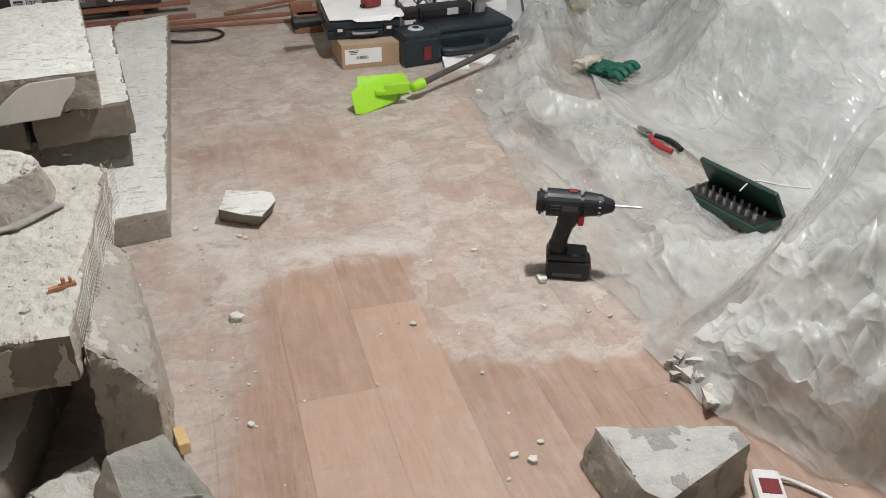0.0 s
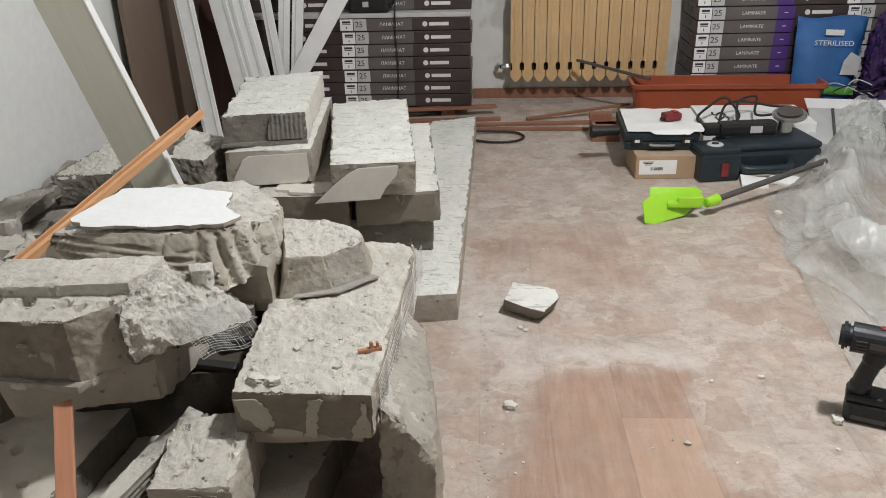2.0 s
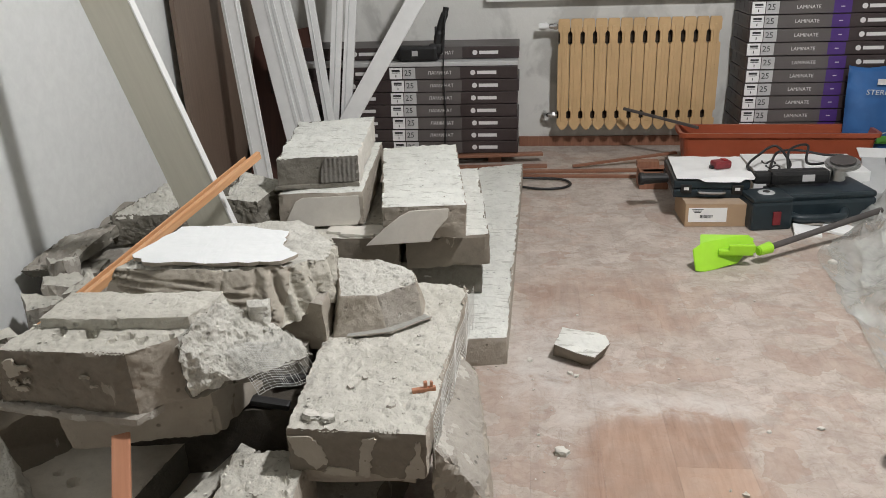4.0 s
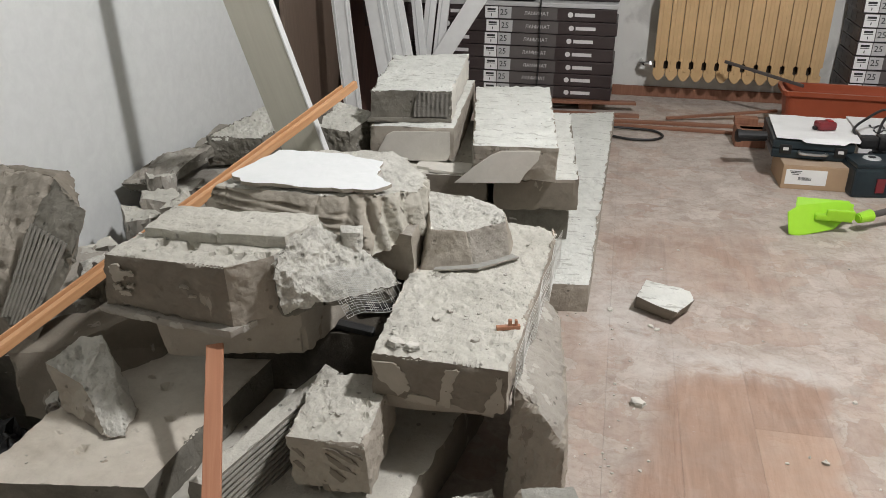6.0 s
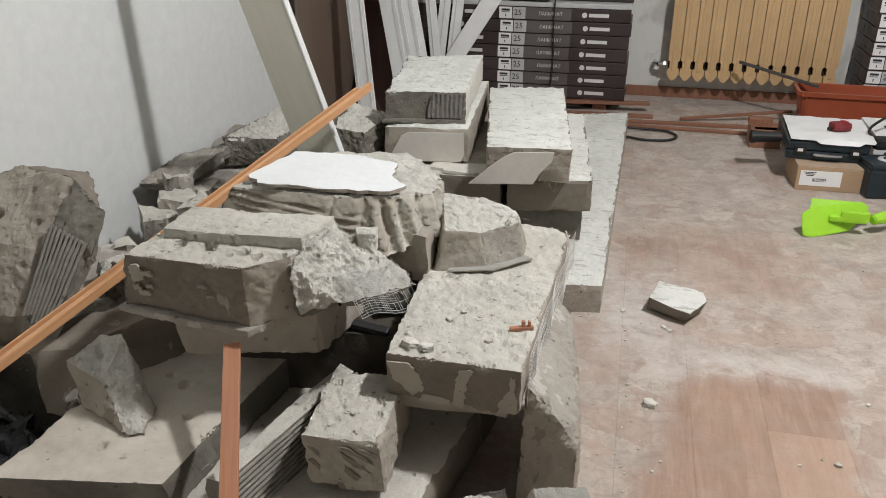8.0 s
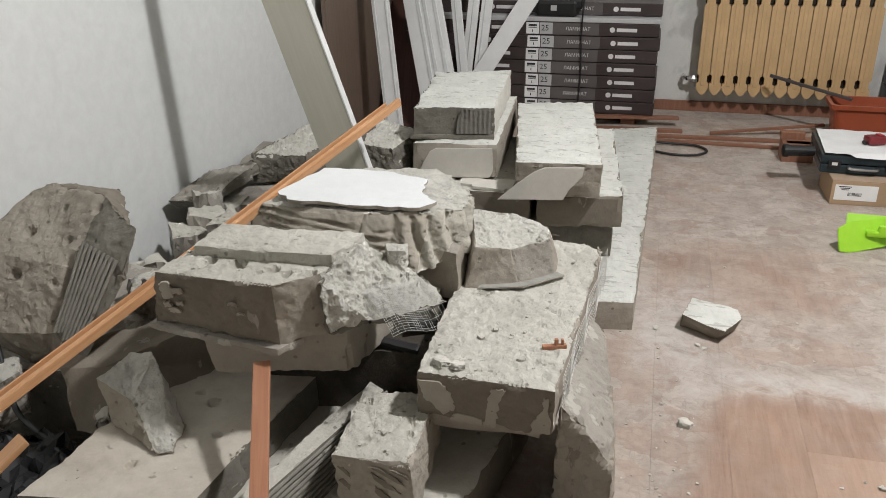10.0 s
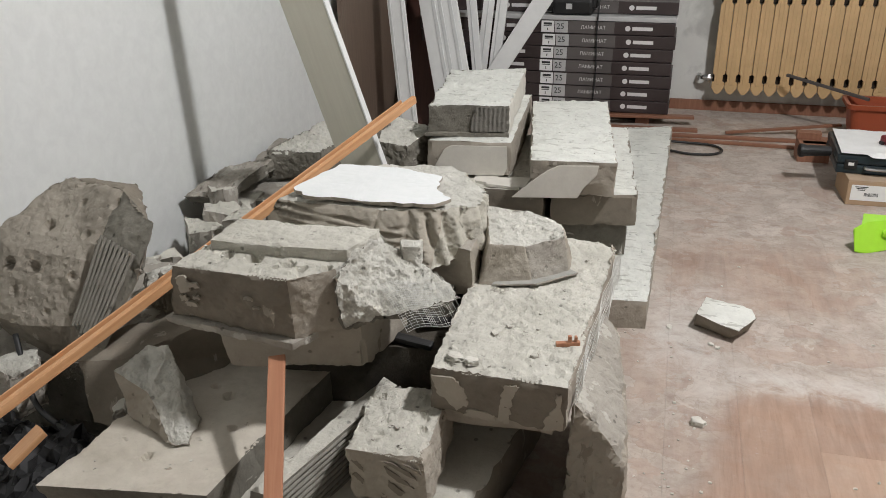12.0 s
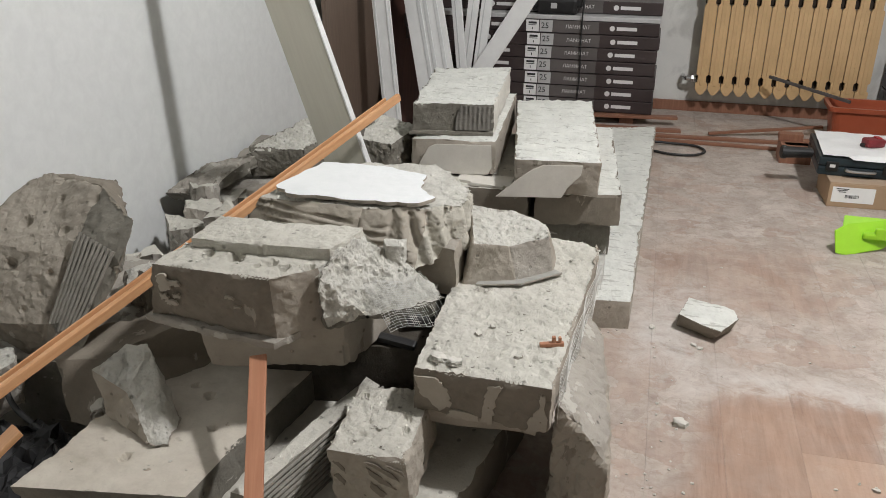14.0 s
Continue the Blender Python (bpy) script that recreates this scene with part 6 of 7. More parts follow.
def grinder_set():
    t = thing("carton", "white appliance carton lying behind the grinder", "box", pose(1.47, 4.0, 0.0, 0, 0, -1))
    part("body", bm_box(0.47, 0.30, 0.148, (0.25, 0.16, 0.074), 0.004), WHITE_LABEL, t)
    tx = bm_text("SS", 0.085)
    tx.transform(pose(0.108, 0.115, 0.1495, 0, 0, 90) @ Matrix.Diagonal((1.9, 1.0, 1, 1)) @ pose(0, 0, 0, -90, 0, 0))
    part("lettering", tx, INK, t)
    g = thing("angle_grinder", "dark angle grinder with a guard on the drill case", "grinder", pose(1.50, 3.86, 0.165, 0, 0, 6))
    part("motor_body", bm_box(0.24, 0.062, 0.060, (0.12, 0, 0.0), 0.018), BLACK, g)
    part("grip", bm_box(0.07, 0.05, 0.05, (-0.03, 0, 0.0), 0.014), BLACK, g)
    part("nameplate", bm_box(0.05, 0.002, 0.028, (0.15, -0.032, 0.0)), GREY_LABEL, g)
    part("gear_head", bm_cyl(0.032, 0.026, 0.06, pose(0.28, 0, 0.01), 18, bevel=0.004), STEEL, g, "grey metal gear head")
    gd = part("guard", bm_cyl(0.068, 0.068, 0.018, pose(0.295, 0, 0.048, 8, -6, 0), 26, bevel=0.004), STEEL, g, "dull steel guard")
    part("disc", bm_cyl(0.05, 0.05, 0.004, pose(0.295, 0, 0.062, 8, -6, 0), 26), HANDLE_GREY, gd)
    pts = smooth_path([(1.46, 3.87, 0.165), (1.43, 3.93, 0.19), (1.50, 4.04, 0.21), (1.58, 4.08, 0.24), (1.62, 4.0, 0.19), (1.60, 3.95, 0.18), (1.63, 4.05, 0.23), (1.72, 4.11, 0.235), (1.70, 4.02, 0.18), (1.80, 3.98, 0.20), (1.86, 4.06, 0.20), (1.80, 4.12, 0.19), (1.70, 4.16, 0.20), (1.60, 4.12, 0.20), (1.54, 3.99, 0.165)])
    tagged(part("cable", bm_tube(pts, 0.0055, 8), RUBBER, smooth=True), "coiled black power cable on the white carton", "cable")


grinder_set()


def grey_panels():
    b = bm_box(0.30, 0.42, 0.03, (0, 0, 0.015), 0.004)
    t = tagged(part("grey_panel", b, GREY_PANEL, m=pose(2.10, 4.05, 0.085, 6, 0, -18)), "pale grey ribbed panel among the tools", "panel")
    for k in range(2):
        part("rib", bm_box(0.012, 0.40, 0.008, (-0.05 + 0.10 * k, 0, 0.034), 0.003), HANDLE_GREY, t)
    tagged(part("grey_panel", bm_box(0.30, 0.40, 0.075, (0, 0, 0.0375), 0.004), GREY_PANEL, m=pose(2.10, 4.06, 0.0, 0, 0, -18)), "pale grey panel stack lying on the floor", "panel")
    tagged(part("paper_strip", bm_box(0.36, 0.10, 0.006, (0, 0, 0), 0.001), WHITE_LABEL, m=pose(2.22, 4.36, 0.13, 12, 0, -9)), "white cardboard strip lying on the panels", "cardboard")
    for k in range(7):
        r = random.Random(k)
        a = Vector((2.15 + 0.05 * k, 4.5 - 0.01 * k, 0.16))
        pts = smooth_path([a, a + Vector((0.08, r.uniform(-0.05, 0.05), r.uniform(-0.04, 0.05))), a + Vector((0.25, r.uniform(-0.12, 0.05), -0.04))])
        tagged(part("wire", bm_tube(pts, 0.003, 6), BLACK if k % 2 else GREY_PANEL, smooth=True), "loose wire by the pet food bag", "wire", "loose wires")


grey_panels()


def scoop():
    m, n = bar_between((1.36, 3.325, 0.055), (1.86, 3.63, 0.10), 0, 0)
    t = thing("dustpan_shovel", "lime green plastic shovel with a grey handle", "shovel", Matrix.Identity(4))
    blade = [(0.0, 0.0), (0.035, -0.010), (0.17, 0.005), (0.245, 0.06), (0.255, 0.085), (0.20, 0.10), (0.05, 0.095), (0.005, 0.075)]
    part("blade", bm_poly(blade, 0.006, 0.002, m=pose(1.105, 3.235, 0.004, 62, 0, 22)), LIME, t)
    part("blade", bm_poly([(0.0, 0.0), (0.22, 0.0), (0.20, 0.06), (0.02, 0.075)], 0.005, 0.002, m=pose(1.135, 3.33, 0.03, 48, 0, 12)), LIME, t)
    part("bracket", bm_box(0.12, 0.03, 0.02, (1.25, 3.292, 0.055), 0.006, m=None), LIME, t)
    part("rib", bm_box(0.09, 0.016, 0.03, (1.27, 3.285, 0.07), 0.005), LIME, t)
    part("socket", bm_cyl(0.017, 0.022, 0.06, m @ pose(0, 0, -0.005), 16, bevel=0.004), LIME, t)
    part("handle", bm_cyl(0.0115, 0.0115, n, m @ pose(0, 0, n / 2), 16), HANDLE_GREY, t, "grey tube handle")


scoop()


def drill():
    """A cordless drill standing on its battery; x runs towards the chuck."""
    t = thing("cordless_drill", "dark cordless drill standing on its battery", "drill", pose(1.40, 2.10, 0.0, 0, 0, -24))
    bat = part("battery", bm_box(0.108, 0.070, 0.050, (0.010, 0, 0.0265), 0.012), DRILL_DARK, t)
    part("battery_label", bm_box(0.070, 0.001, 0.010, (0.008, -0.0355, 0.016)), HANDLE_GREY, bat)
    part("red_edge", bm_box(0.006, 0.05, 0.026, (0.0625, 0, 0.028), 0.003), RED, bat)
    part("foot", bm_box(0.100, 0.062, 0.020, (0.004, 0, 0.060), 0.008), DRILL_DARK, t)
    part("grip", bm_tube(smooth_path([(-0.020, 0, 0.062), (-0.016, 0, 0.10), (-0.004, 0, 0.145), (0.004, 0, 0.18)]), [0.024] * 8 + [0.0205] * 12 + [0.024] * 11, 14), DRILL_DARK, t, smooth=True)
    part("motor_housing", bm_cyl(0.034, 0.032, 0.098, pose(-0.016, 0, 0.198, 0, 90, 0), 22, bevel=0.010), DRILL_DARK, t)
    cap = part("back_cap", bm_cyl(0.029, 0.034, 0.018, pose(-0.070, 0, 0.198, 0, 90, 0), 22, bevel=0.006), DRILL_DARK, t)
    for k in range(4):
        part("vent_slot", bm_box(0.022, 0.002, 0.003, (-0.035, -0.0335, 0.182 + 0.008 * k), 0.0008), HANDLE_GREY, t)
    part("gear_housing", bm_cyl(0.031, 0.027, 0.034, pose(0.048, 0, 0.198, 0, 90, 0), 22, bevel=0.003), DRILL_DARK, t)
    ring = part("clutch_ring", bm_cyl(0.027, 0.0265, 0.016, pose(0.069, 0, 0.198, 0, 90, 0), 14, bevel=0.002), DRILL_DARK, t)
    for k in range(5):
        a = radians(-70 + 28 * k)
        part("tick", bm_box(0.006, 0.002, 0.003, (0.069, -0.0272 * math.cos(a), 0.198 + 0.0272 * math.sin(a))), PRINT_WHITE, ring)
    part("chuck", bm_cyl(0.024, 0.014, 0.030, pose(0.090, 0, 0.198, 0, 90, 0), 18, bevel=0.003), DRILL_DARK, t)
    part("bit", bm_cyl(0.0040, 0.003, 0.065, pose(0.136, 0, 0.198, 0, 90, 0), 10), STEEL, t, "steel bit")
    part("red_switch", bm_box(0.020, 0.016, 0.005, (0.006, 0, 0.2305), 0.002), DARK_RED, t)
    part("trigger", bm_box(0.016, 0.018, 0.030, (0.030, 0, 0.155), 0.006), RED, t)
    part("nameplate", bm_box(0.038, 0.001, 0.014, (0.0, -0.0345, 0.200)), HANDLE_GREY, t)


drill()

# ---- polythene sheet and what lies on it ----
EDGE = [(0.9, 1.95), (1.28, 1.65), (1.37, 1.557), (1.57, 1.468), (1.766, 1.446), (1.884, 1.52), (2.3, 1.60), (2.6, 1.60), (2.944, 1.51), (3.417, 1.611), (3.75, 1.80), (4.2, 2.0)]


def edge_x(y):
    for (y0, x0), (y1, x1) in zip(EDGE, EDGE[1:]):
        if y <= y1:
            t = max(0, min(1, (y - y0) / (y1 - y0)))
            t = t * t * (3 - 2 * t)
            return x0 + (x1 - x0) * t
    return EDGE[-1][1]


def folds(x, y, seed):
    """Drawn-out ridged folds, with puckers between them."""
    h = 0.0
    wx, wy = noise.noise(Vector((x * 2.1, y * 2.1, seed + 7))), noise.noise(Vector((x * 2.1, y * 2.1, seed + 17)))
    for freq, amp, turn, sharp, flat in ((2.4, 0.10, 0.5, 3, 0.36), (5.0, 0.070, -0.5, 4, 0.32), (10, 0.030, 1.0, 4, 0.36)):
        c, d = math.cos(turn + 0.5 * wx), math.sin(turn + 0.5 * wx)
        u, v = c * x + d * y + 0.12 * wy, -d * x + c * y + 0.12 * wx
        h += amp * (1 - abs(noise.noise(Vector((u * freq, v * freq * flat, seed + freq))))) ** sharp
    for freq, amp, turn, flat in ((7.5, 0.024, -0.2, 0.22), (15, 0.009, 0.9, 0.24), (29, 0.0035, 0.3, 0.35)):
        c, d = math.cos(turn + 0.8 * wx), math.sin(turn + 0.8 * wx)
        u, v = c * x + d * y + 0.10 * wy, -d * x + c * y + 0.10 * wx
        h += amp * noise.voronoi(Vector((u * freq, v * freq * flat, seed + freq)))[0][0] ** 2
    return h


PEAKS = [(1.735, 1.60, 0.24, 0.15, 9), (1.60, 1.525, 0.15, 0.10, 7), (1.69, 1.385, 0.19, 0.13, 8), (1.92, 1.33, 0.26, 0.22, 11), (2.02, 1.70, 0.24, 0.18, 9)]


def pleats(x, y, seed):
    """Gathered peaks with pleats that run out from them."""
    h = 0.0
    for k, (px, py, top, wide, n) in enumerate(PEAKS):
        dx, dy = x - px, y - py
        d = math.hypot(dx, dy)
        a = math.atan2(dy, dx) / (2 * math.pi) + 0.10 * noise.noise(Vector((x * 6, y * 6, seed + k))) + 0.03 * noise.noise(Vector((x * 17, y * 17, seed + k)))
        z = (zigzag(a * (n - 4) + k) ** 1.5 * 0.75 + zigzag(a * (n + 2) + seed) * 0.25) * (0.5 + 0.9 * smooth(noise.noise(Vector((x * 5, y * 5, seed + 40 + k))), -0.3, 0.3))
        body = math.exp(-(d / wide) ** 2)
        if body > 0.02:
            c = (1 - abs(noise.noise(Vector((x * 13 + 3 * y, y * 7, seed + k))))) ** 4 + 0.6 * (1 - abs(noise.noise(Vector((x * 12 - 9 * y, y * 16 + 8 * x, seed + 2 * k))))) ** 5
            z += 0.6 * c - 0.25
        h = max(h, top * body * (0.78 + 0.22 * z) + 0.06 * z * math.exp(-(d / (1.7 * wide)) ** 2) * smooth(d, 0, 0.5 * wide))
    return h


def creases(x, y, seed):
    """Straight sharp creases where the film was once folded and trodden."""
    h = 0.0
    for k, (turn, freq, amp) in enumerate(((0.25, 3.4, 0.022), (-0.3, 4.6, 0.018), (1.15, 2.6, 0.016), (0.6, 8.0, 0.009), (0.05, 7.0, 0.016), (-0.65, 6.2, 0.014), (1.45, 5.0, 0.012))):
        g = smooth(noise.noise(Vector((x * 3.1, y * 3.1, seed + 5 * k))), -0.05, 0.3)
        u = math.cos(turn) * x + math.sin(turn) * y + 0.05 * noise.noise(Vector((x * 2.5, y * 2.5, seed + k)))
        h += g * amp * zigzag(u * freq) ** 2.8
    return h


def sheet_height(x, y, seed):
    """Folds, crumples and the covered heap under the film."""
    u = x - edge_x(y)
    start = 0.10 + 0.52 * smooth(y, 1.75, 2.1)
    rise = smooth(u, start, start + 0.45)
    heap = rise * (0.38 + 0.16 * noise.noise(Vector((x * 1.9, y * 1.9, seed))))
    near = 0.07 * smooth(u, 0.04, 0.26) * (1 - smooth(y, 1.42, 1.70))
    far = 0.075 * math.exp(-((u - 0.24) / 0.13) ** 2) * smooth(y, 3.2, 3.5)
    low = smooth(u, -0.02, 0.15) * (0.10 + 0.55 * smooth(noise.noise(Vector((x * 2.6, y * 2.6, 4.0))), -0.25, 0.35))
    keep = max(low, smooth(u, 0, 0.1) * max(rise, smooth(near + far, 0.0, 0.12)))
    keep *= 1 - 0.8 * smooth(u, 0.27, 0.34) * (1 - smooth(u, 0.52, 0.64)) * smooth(y, 1.95, 2.1) * (1 - smooth(y, 3.45, 3.6))
    band = 0.02 * math.exp(-((u - 0.20) / 0.08) ** 2) * smooth(y, 1.75, 2.0) * (1 - smooth(y, 3.2, 3.5))
    keep = max(keep, smooth(band, 0.0, 0.02) * 0.34)
    tall = pleats(x, y, seed) * smooth(u, -0.02, 0.12)
    fold = creases(x, y, seed) * smooth(u, 0.0, 0.08) * (0.45 + 0.55 * keep)
    return 0.004 + band + fold + max(heap, near, far, tall) + 0.3 * min(tall, heap) + folds(x, y, seed) * 1.15 * keep


def on_sheet(x, y, r=0.05):
    """The height at which a thing of about that radius rests on the film."""
    return max(max(sheet_height(x + a, y + b, 3.0), sheet_height(x + a, y + b, 9.0) + 0.012 if x + a - edge_x(y + b) > 0.45 else 0) for a in (-r, 0, r) for b in (-r, 0, r))


def film_sheet(name, label, y0, y1, width, lift, seed, material, step=0.0125, u0=0.0):
    b = bmesh.new()
    ny, nx = int((y1 - y0) / step), int(width / step)
    rows = []
    for j in range(ny + 1):
        y = y0 + (y1 - y0) * j / ny
        wob = 0.03 * noise.noise(Vector((y * 5, seed, 0))) + 0.012 * noise.noise(Vector((y * 19, seed, 0)))
        row = []
        for i in range(nx + 1):
            u = u0 + width * i / nx
            x = edge_x(y) + u + wob * max(0, 1 - u / 0.3)
            row.append(b.verts.new((x, y, lift + sheet_height(x, y, seed))))
        rows.append(row)
    for p, q in zip(rows, rows[1:]):
        for i in range(nx):
            b.faces.new((p[i], p[i + 1], q[i + 1], q[i]))
    return tagged(part(name, b, material, smooth=True), label, "plastic sheet")


def film_margin():
    """The flat outer strip of the sheet, its edge curling off the floor."""
    rim = [(1.86, 1.484), (2.065, 1.454), (2.315, 1.455), (2.51, 1.462), (2.814, 1.503), (3.05, 1.535), (3.383, 1.554), (3.5, 1.62)]
    b = bmesh.new()
    rows, n = 110, 18
    grid = []
    for j in range(rows + 1):
        y = 1.86 + 1.64 * j / rows
        x0 = next(xa + (xb - xa) * (y - ya) / (yb - ya) for (ya, xa), (yb, xb) in zip(rim, rim[1:]) if y <= yb + 1e-6)
        x0 += 0.008 * noise.noise(Vector((y * 9, 2, 0))) + 0.004 * noise.noise(Vector((y * 40, 2, 0)))
        row = []
        for i in range(n + 1):
            x = x0 + (edge_x(y) + 0.06 - x0) * i / n
            curl = 0.010 * (0.6 + noise.noise(Vector((y * 6, 5, 0)))) * math.exp(-(x - x0) / 0.012)
            row.append(b.verts.new((x, y, 0.0025 + max(0.0, curl) + 0.005 * max(0.0, noise.noise(Vector((x * 9, y * 5, 3)))))))
        grid.append(row)
    for p, q in zip(grid, grid[1:]):
        for i in range(n):
            b.faces.new((p[i], p[i + 1], q[i + 1], q[i]))
    return tagged(part("polythene_sheet", b, FILM_CLEAR, smooth=True), "flat clear margin of polythene with a curled edge", "plastic sheet")


film_margin()
film_sheet("polythene_sheet", "crumpled translucent polythene sheet spread over the floor", 0.95, 4.25, 1.75, 0.0, 3.0, FILM)
film_sheet("polythene_sheet", "second gathered layer of translucent polythene", 0.95, 4.15, 1.45, 0.012, 9.0, FILM_THICK, 0.015, 0.45)
film_sheet("polythene_sheet", "gathered band of milky polythene", 1.78, 3.42, 0.24, 0.012, 33.0, FILM, 0.011, 0.08)
film_sheet("polythene_sheet", "bunched thick end of the polythene sheet", 0.95, 1.72, 1.3, 0.02, 21.0, FILM_BUNCH, 0.011, 0.07)
tagged(part("covered_heap", bm_chunk([(2.45, 1.3, 0.30), (3.3, 1.2, 0.4), (3.4, 3.4, 0.4), (2.55, 3.3, 0.28)], bottom=[(2.3, 1.2, 0), (3.4, 1.1, 0), (3.5, 3.5, 0), (2.4, 3.4, 0)], L=0.08, chip=0.05, rough=0.02, seed=3), [GREY_PANEL, GREY_PANEL]), "pale heap covered with polythene", "covered heap")


def bit_case():
    t = thing("bit_set_case", "open dark green case with a bit set", "bit case", pose(1.915, 2.345, on_sheet(1.97, 2.22, 0.08) - 0.01, 0, 0, -74))
    tray = part("tray", bm_box(0.26, 0.115, 0.026, (0.13, 0.0, 0.013), 0.006), GREEN_CASE, t)
    lid = part("lid", bm_box(0.26, 0.014, 0.11, (0.13, 0.0, 0.055), 0.005, m=pose(0, 0.064, 0.022, 35, 0, 0)), GREEN_CASE, t)
    for k in range(9):
        part("bit", bm_cyl(0.0065, 0.0065, 0.028, pose(0.03 + 0.025 * k, -0.028, 0.036), 10, bevel=0.001), STEEL, tray)
        part("bit", bm_cyl(0.004, 0.004, 0.022, pose(0.03 + 0.025 * k, 0.012, 0.034), 8), STEEL, tray)
    part("inlay", bm_box(0.24, 0.095, 0.003, (0.13, 0, 0.027), 0.001), BLACK, tray)
    tagged(part("cable_tie", bm_tube(smooth_path([(1.93, 2.17, 0.12), (1.98, 2.185, 0.135), (2.04, 2.14, 0.135), (2.12, 2.13, 0.12)]), 0.0025, 6), MESH_WHITE, smooth=True), "white plastic tie across the bit case", "tie")


bit_case()


def cutter():
    t = thing("side_cutters", "side cutters with red and black grips", "pliers", pose(2.0, 2.76, on_sheet(2.0, 2.7, 0.04) + 0.004, 0, 0, -83))
    for s, mt in ((-1, RED), (1, BLACK)):
        part("grip", bm_tube(smooth_path([(0.02, s * 0.008, 0), (0.06, s * 0.024, 0), (0.11, s * 0.026, 0), (0.145, s * 0.018, 0)]), [0.008] * 10 + [0.010] * 10 + [0.009] * 11, 10), mt, t, smooth=True)
        part("jaw", bm_poly([(0.02, 0), (0.0, s * 0.014), (-0.04, s * 0.013), (-0.065, s * 0.003), (-0.06, 0)], 0.010, 0.002, m=pose(0, 0, -0.005)), STEEL, t)
    part("pivot", bm_cyl(0.009, 0.009, 0.014, None, 14, bevel=0.002), STEEL, t)


cutter()


def glove():
    t = thing("work_glove", "crumpled green-coated knitted work glove", "glove", pose(2.10, 3.34, on_sheet(2.10, 3.34, 0.07) + 0.004, 6, 0, -58) @ Matrix.Scale(1.12, 4))
    palm = bm_chunk([(-0.02, -0.05, 0.035), (0.07, -0.055, 0.04), (0.09, 0.0, 0.045), (0.07, 0.05, 0.035), (-0.02, 0.05, 0.03)], bottom=[(-0.03, -0.06, 0), (0.08, -0.06, 0), (0.10, 0.0, 0), (0.08, 0.06, 0), (-0.03, 0.055, 0)], L=0.012, chip=0.02, rough=0.006, seed=5)
    part("palm", palm, [GREEN_KNIT, GREEN_KNIT], t, smooth=True)
    cuff = bm_chunk([(-0.09, -0.045, 0.03), (-0.02, -0.05, 0.045), (-0.01, 0.05, 0.04), (-0.08, 0.055, 0.025)], drop=(0, 0, -0.03), L=0.012, chip=0.015, rough=0.008, seed=6)
    part("cuff", cuff, [CREAM_KNIT, CREAM_KNIT], t, "cream knitted cuff", smooth=True)
    for k in range(4):
        y = -0.045 + 0.03 * k
        part("finger", bm_tube(smooth_path([(0.07, y, 0.02), (0.10, y * 1.2, 0.03), (0.12, y * 1.25, 0.012)], 6), [0.012] * 6 + [0.0115] * 6 + [0.008], 10), GREEN_KNIT, t, smooth=True)


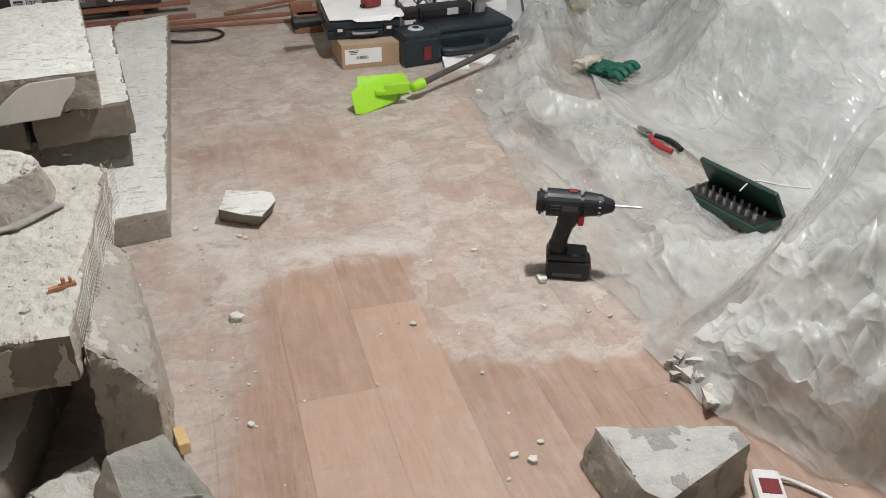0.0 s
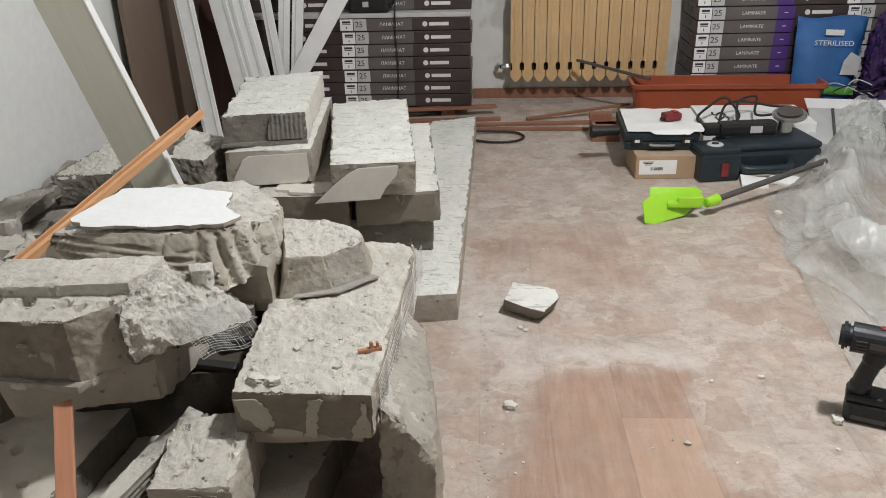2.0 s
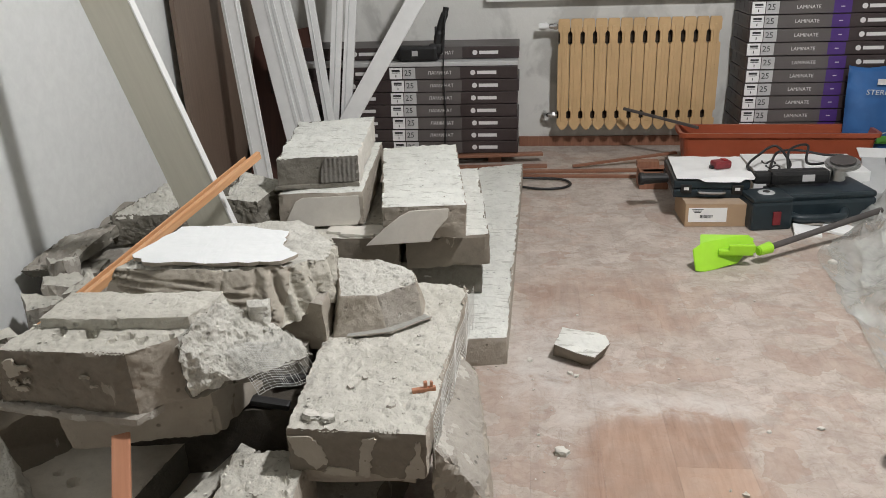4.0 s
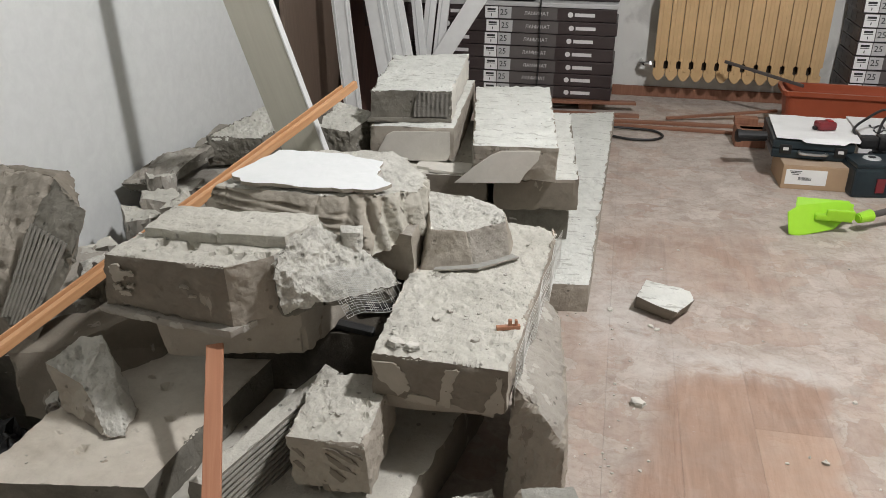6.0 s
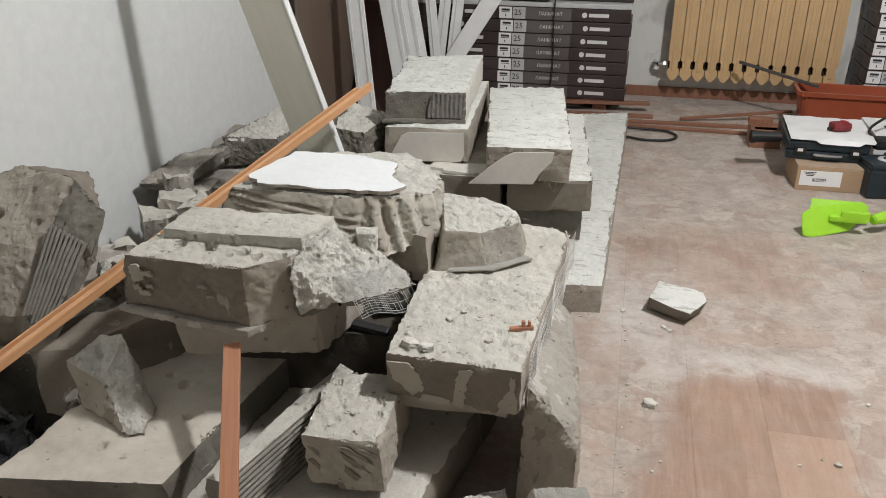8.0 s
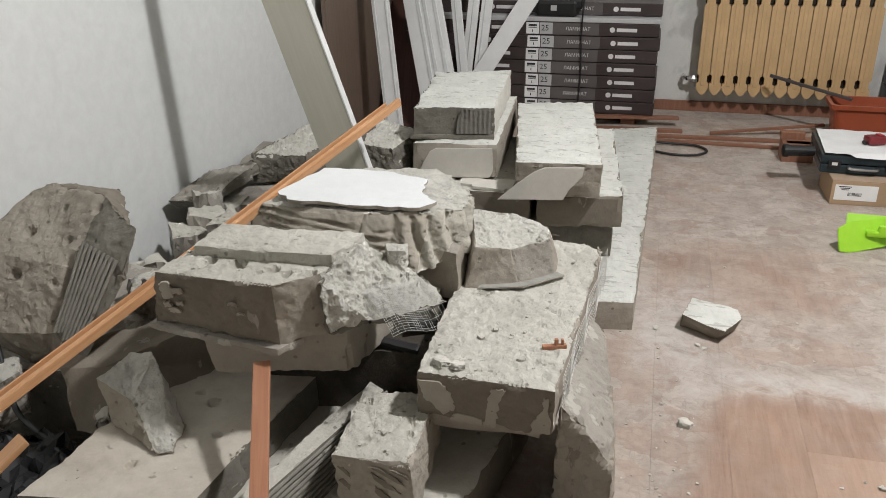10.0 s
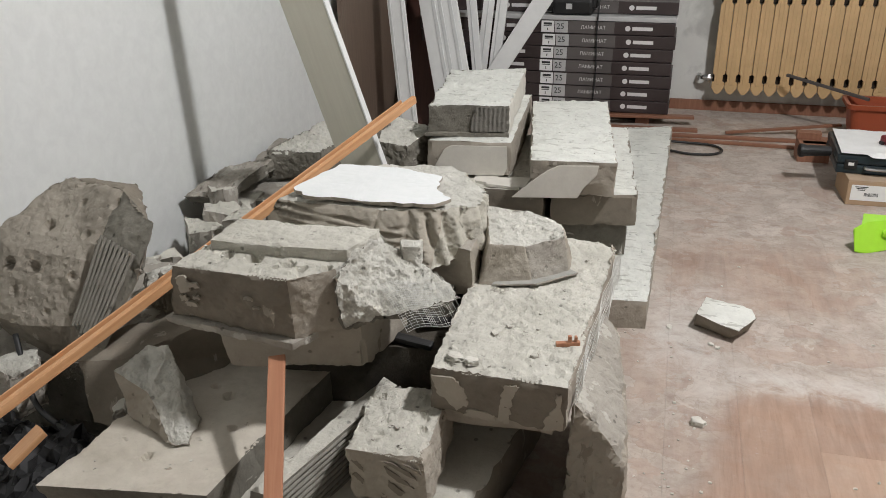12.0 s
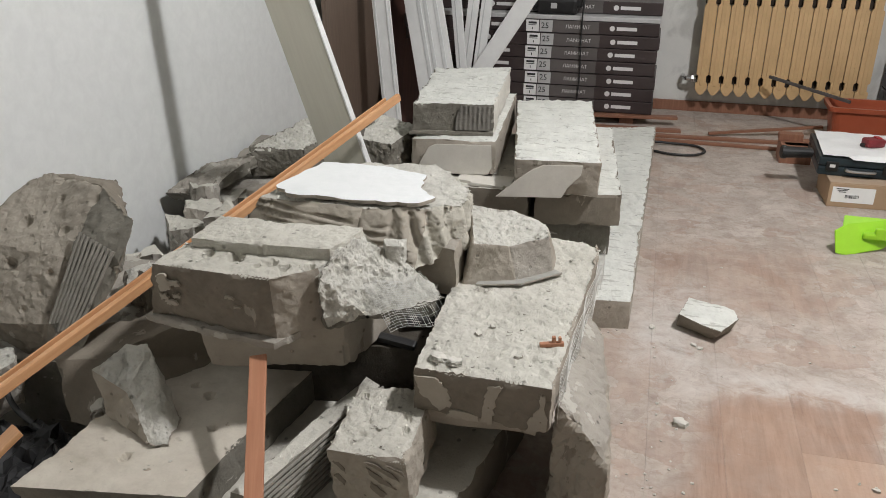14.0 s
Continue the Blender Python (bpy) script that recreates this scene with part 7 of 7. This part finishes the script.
glove()
for k, (x, y, z, s) in enumerate(((1.545, 1.665, 0.030, 0.048), (1.505, 1.580, 0.022, 0.052), (1.475, 1.655, 0.02, 0.022), (1.57, 1.61, 0.03, 0.026), (1.495, 1.705, 0.02, 0.018), (1.50, 1.635, 0.02, 0.02), (1.47, 1.69, 0.018, 0.014), (1.585, 1.645, 0.03, 0.016), (1.54, 1.61, 0.02, 0.014), (1.455, 1.66, 0.015, 0.012))):
    o = [(x + s * r * math.cos(a), y + s * r * math.sin(a), z + 0.008 + 0.3 * s * math.sin(2 * a + k)) for a, r in ((0.2 + k, 1.1), (1.3 + k, 0.6), (2.8 + k, 1.2), (4.1 + k, 0.7), (5.3 + k, 0.8))]
    chunk("plaster_fragment", "white plaster fragment on the edge of the sheet", o, [GREY, SMOOTH if k < 3 else BROKEN], drop=(0, 0, -0.02), seed=100 + k, L=0.009, chip=0.005, rough=0.005, group="fragments on the sheet")
tagged(part("dark_strip", bm_box(0.09, 0.010, 0.006, (0, 0, 0), 0.002), BLACK, m=pose(2.24, 2.06, on_sheet(2.24, 2.06, 0.03) + 0.004, 0, 0, -30)), "thin black strip poking from the sheet", "strip")


def meter():
    t = thing("moisture_meter", "white handheld meter with a dark red display", "meter", pose(1.462, 1.352, 0.0, 0, 0, -22))
    part("shell", bm_box(0.052, 0.14, 0.026, (0, -0.045, 0.013), 0.010), SKIN_WHITE, t)
    part("display", bm_box(0.034, 0.034, 0.003, (0, -0.018, 0.0265), 0.001), DARK_RED, t, "dark red display")
    part("probe_cord", bm_tube(smooth_path([(0.02, 0.02, 0.012), (0.06, 0.01, 0.008), (0.12, -0.03, 0.006), (0.16, -0.10, 0.006)]), 0.004, 8), SKIN_WHITE, t, smooth=True)


meter()

# ---- floor planks ----
W, LEN, GAP = 0.163, 1.25, 0.00032
cache = {}
rnd = random.Random(11)
for i in range(29):
    x0 = -0.937 + W * i
    if x0 + W > WALL_R or x0 < WALL_L:
        continue
    start = {10: 1.808 - LEN, 11: 2.09 - LEN}.get(i, WALL_F - rnd.uniform(0.1, LEN))
    while start > WALL_F:
        start -= LEN
    while start < WALL_B:
        a, b_ = max(start, WALL_F), min(start + LEN, WALL_B)
        start += LEN
        if b_ - a < 0.03:
            continue
        pale = (i in (10, 11) and a < 1.5 < b_) 
        key = (round(b_ - a, 4), pale)
        if key not in cache:
            b = bm_box(W - GAP, key[0] - GAP, 0.008, (0, 0, -0.004), 0.00025)
            me = bpy.data.meshes.new("plank")
            b.to_mesh(me)
            b.free()
            me.materials.append(FLOOR_PALE if pale else FLOOR)
            cache[key] = me
        ob = new("plank", cache[key])
        ob.parent, ob.location = floor, (x0 + W / 2, (a + b_) / 2, 0)
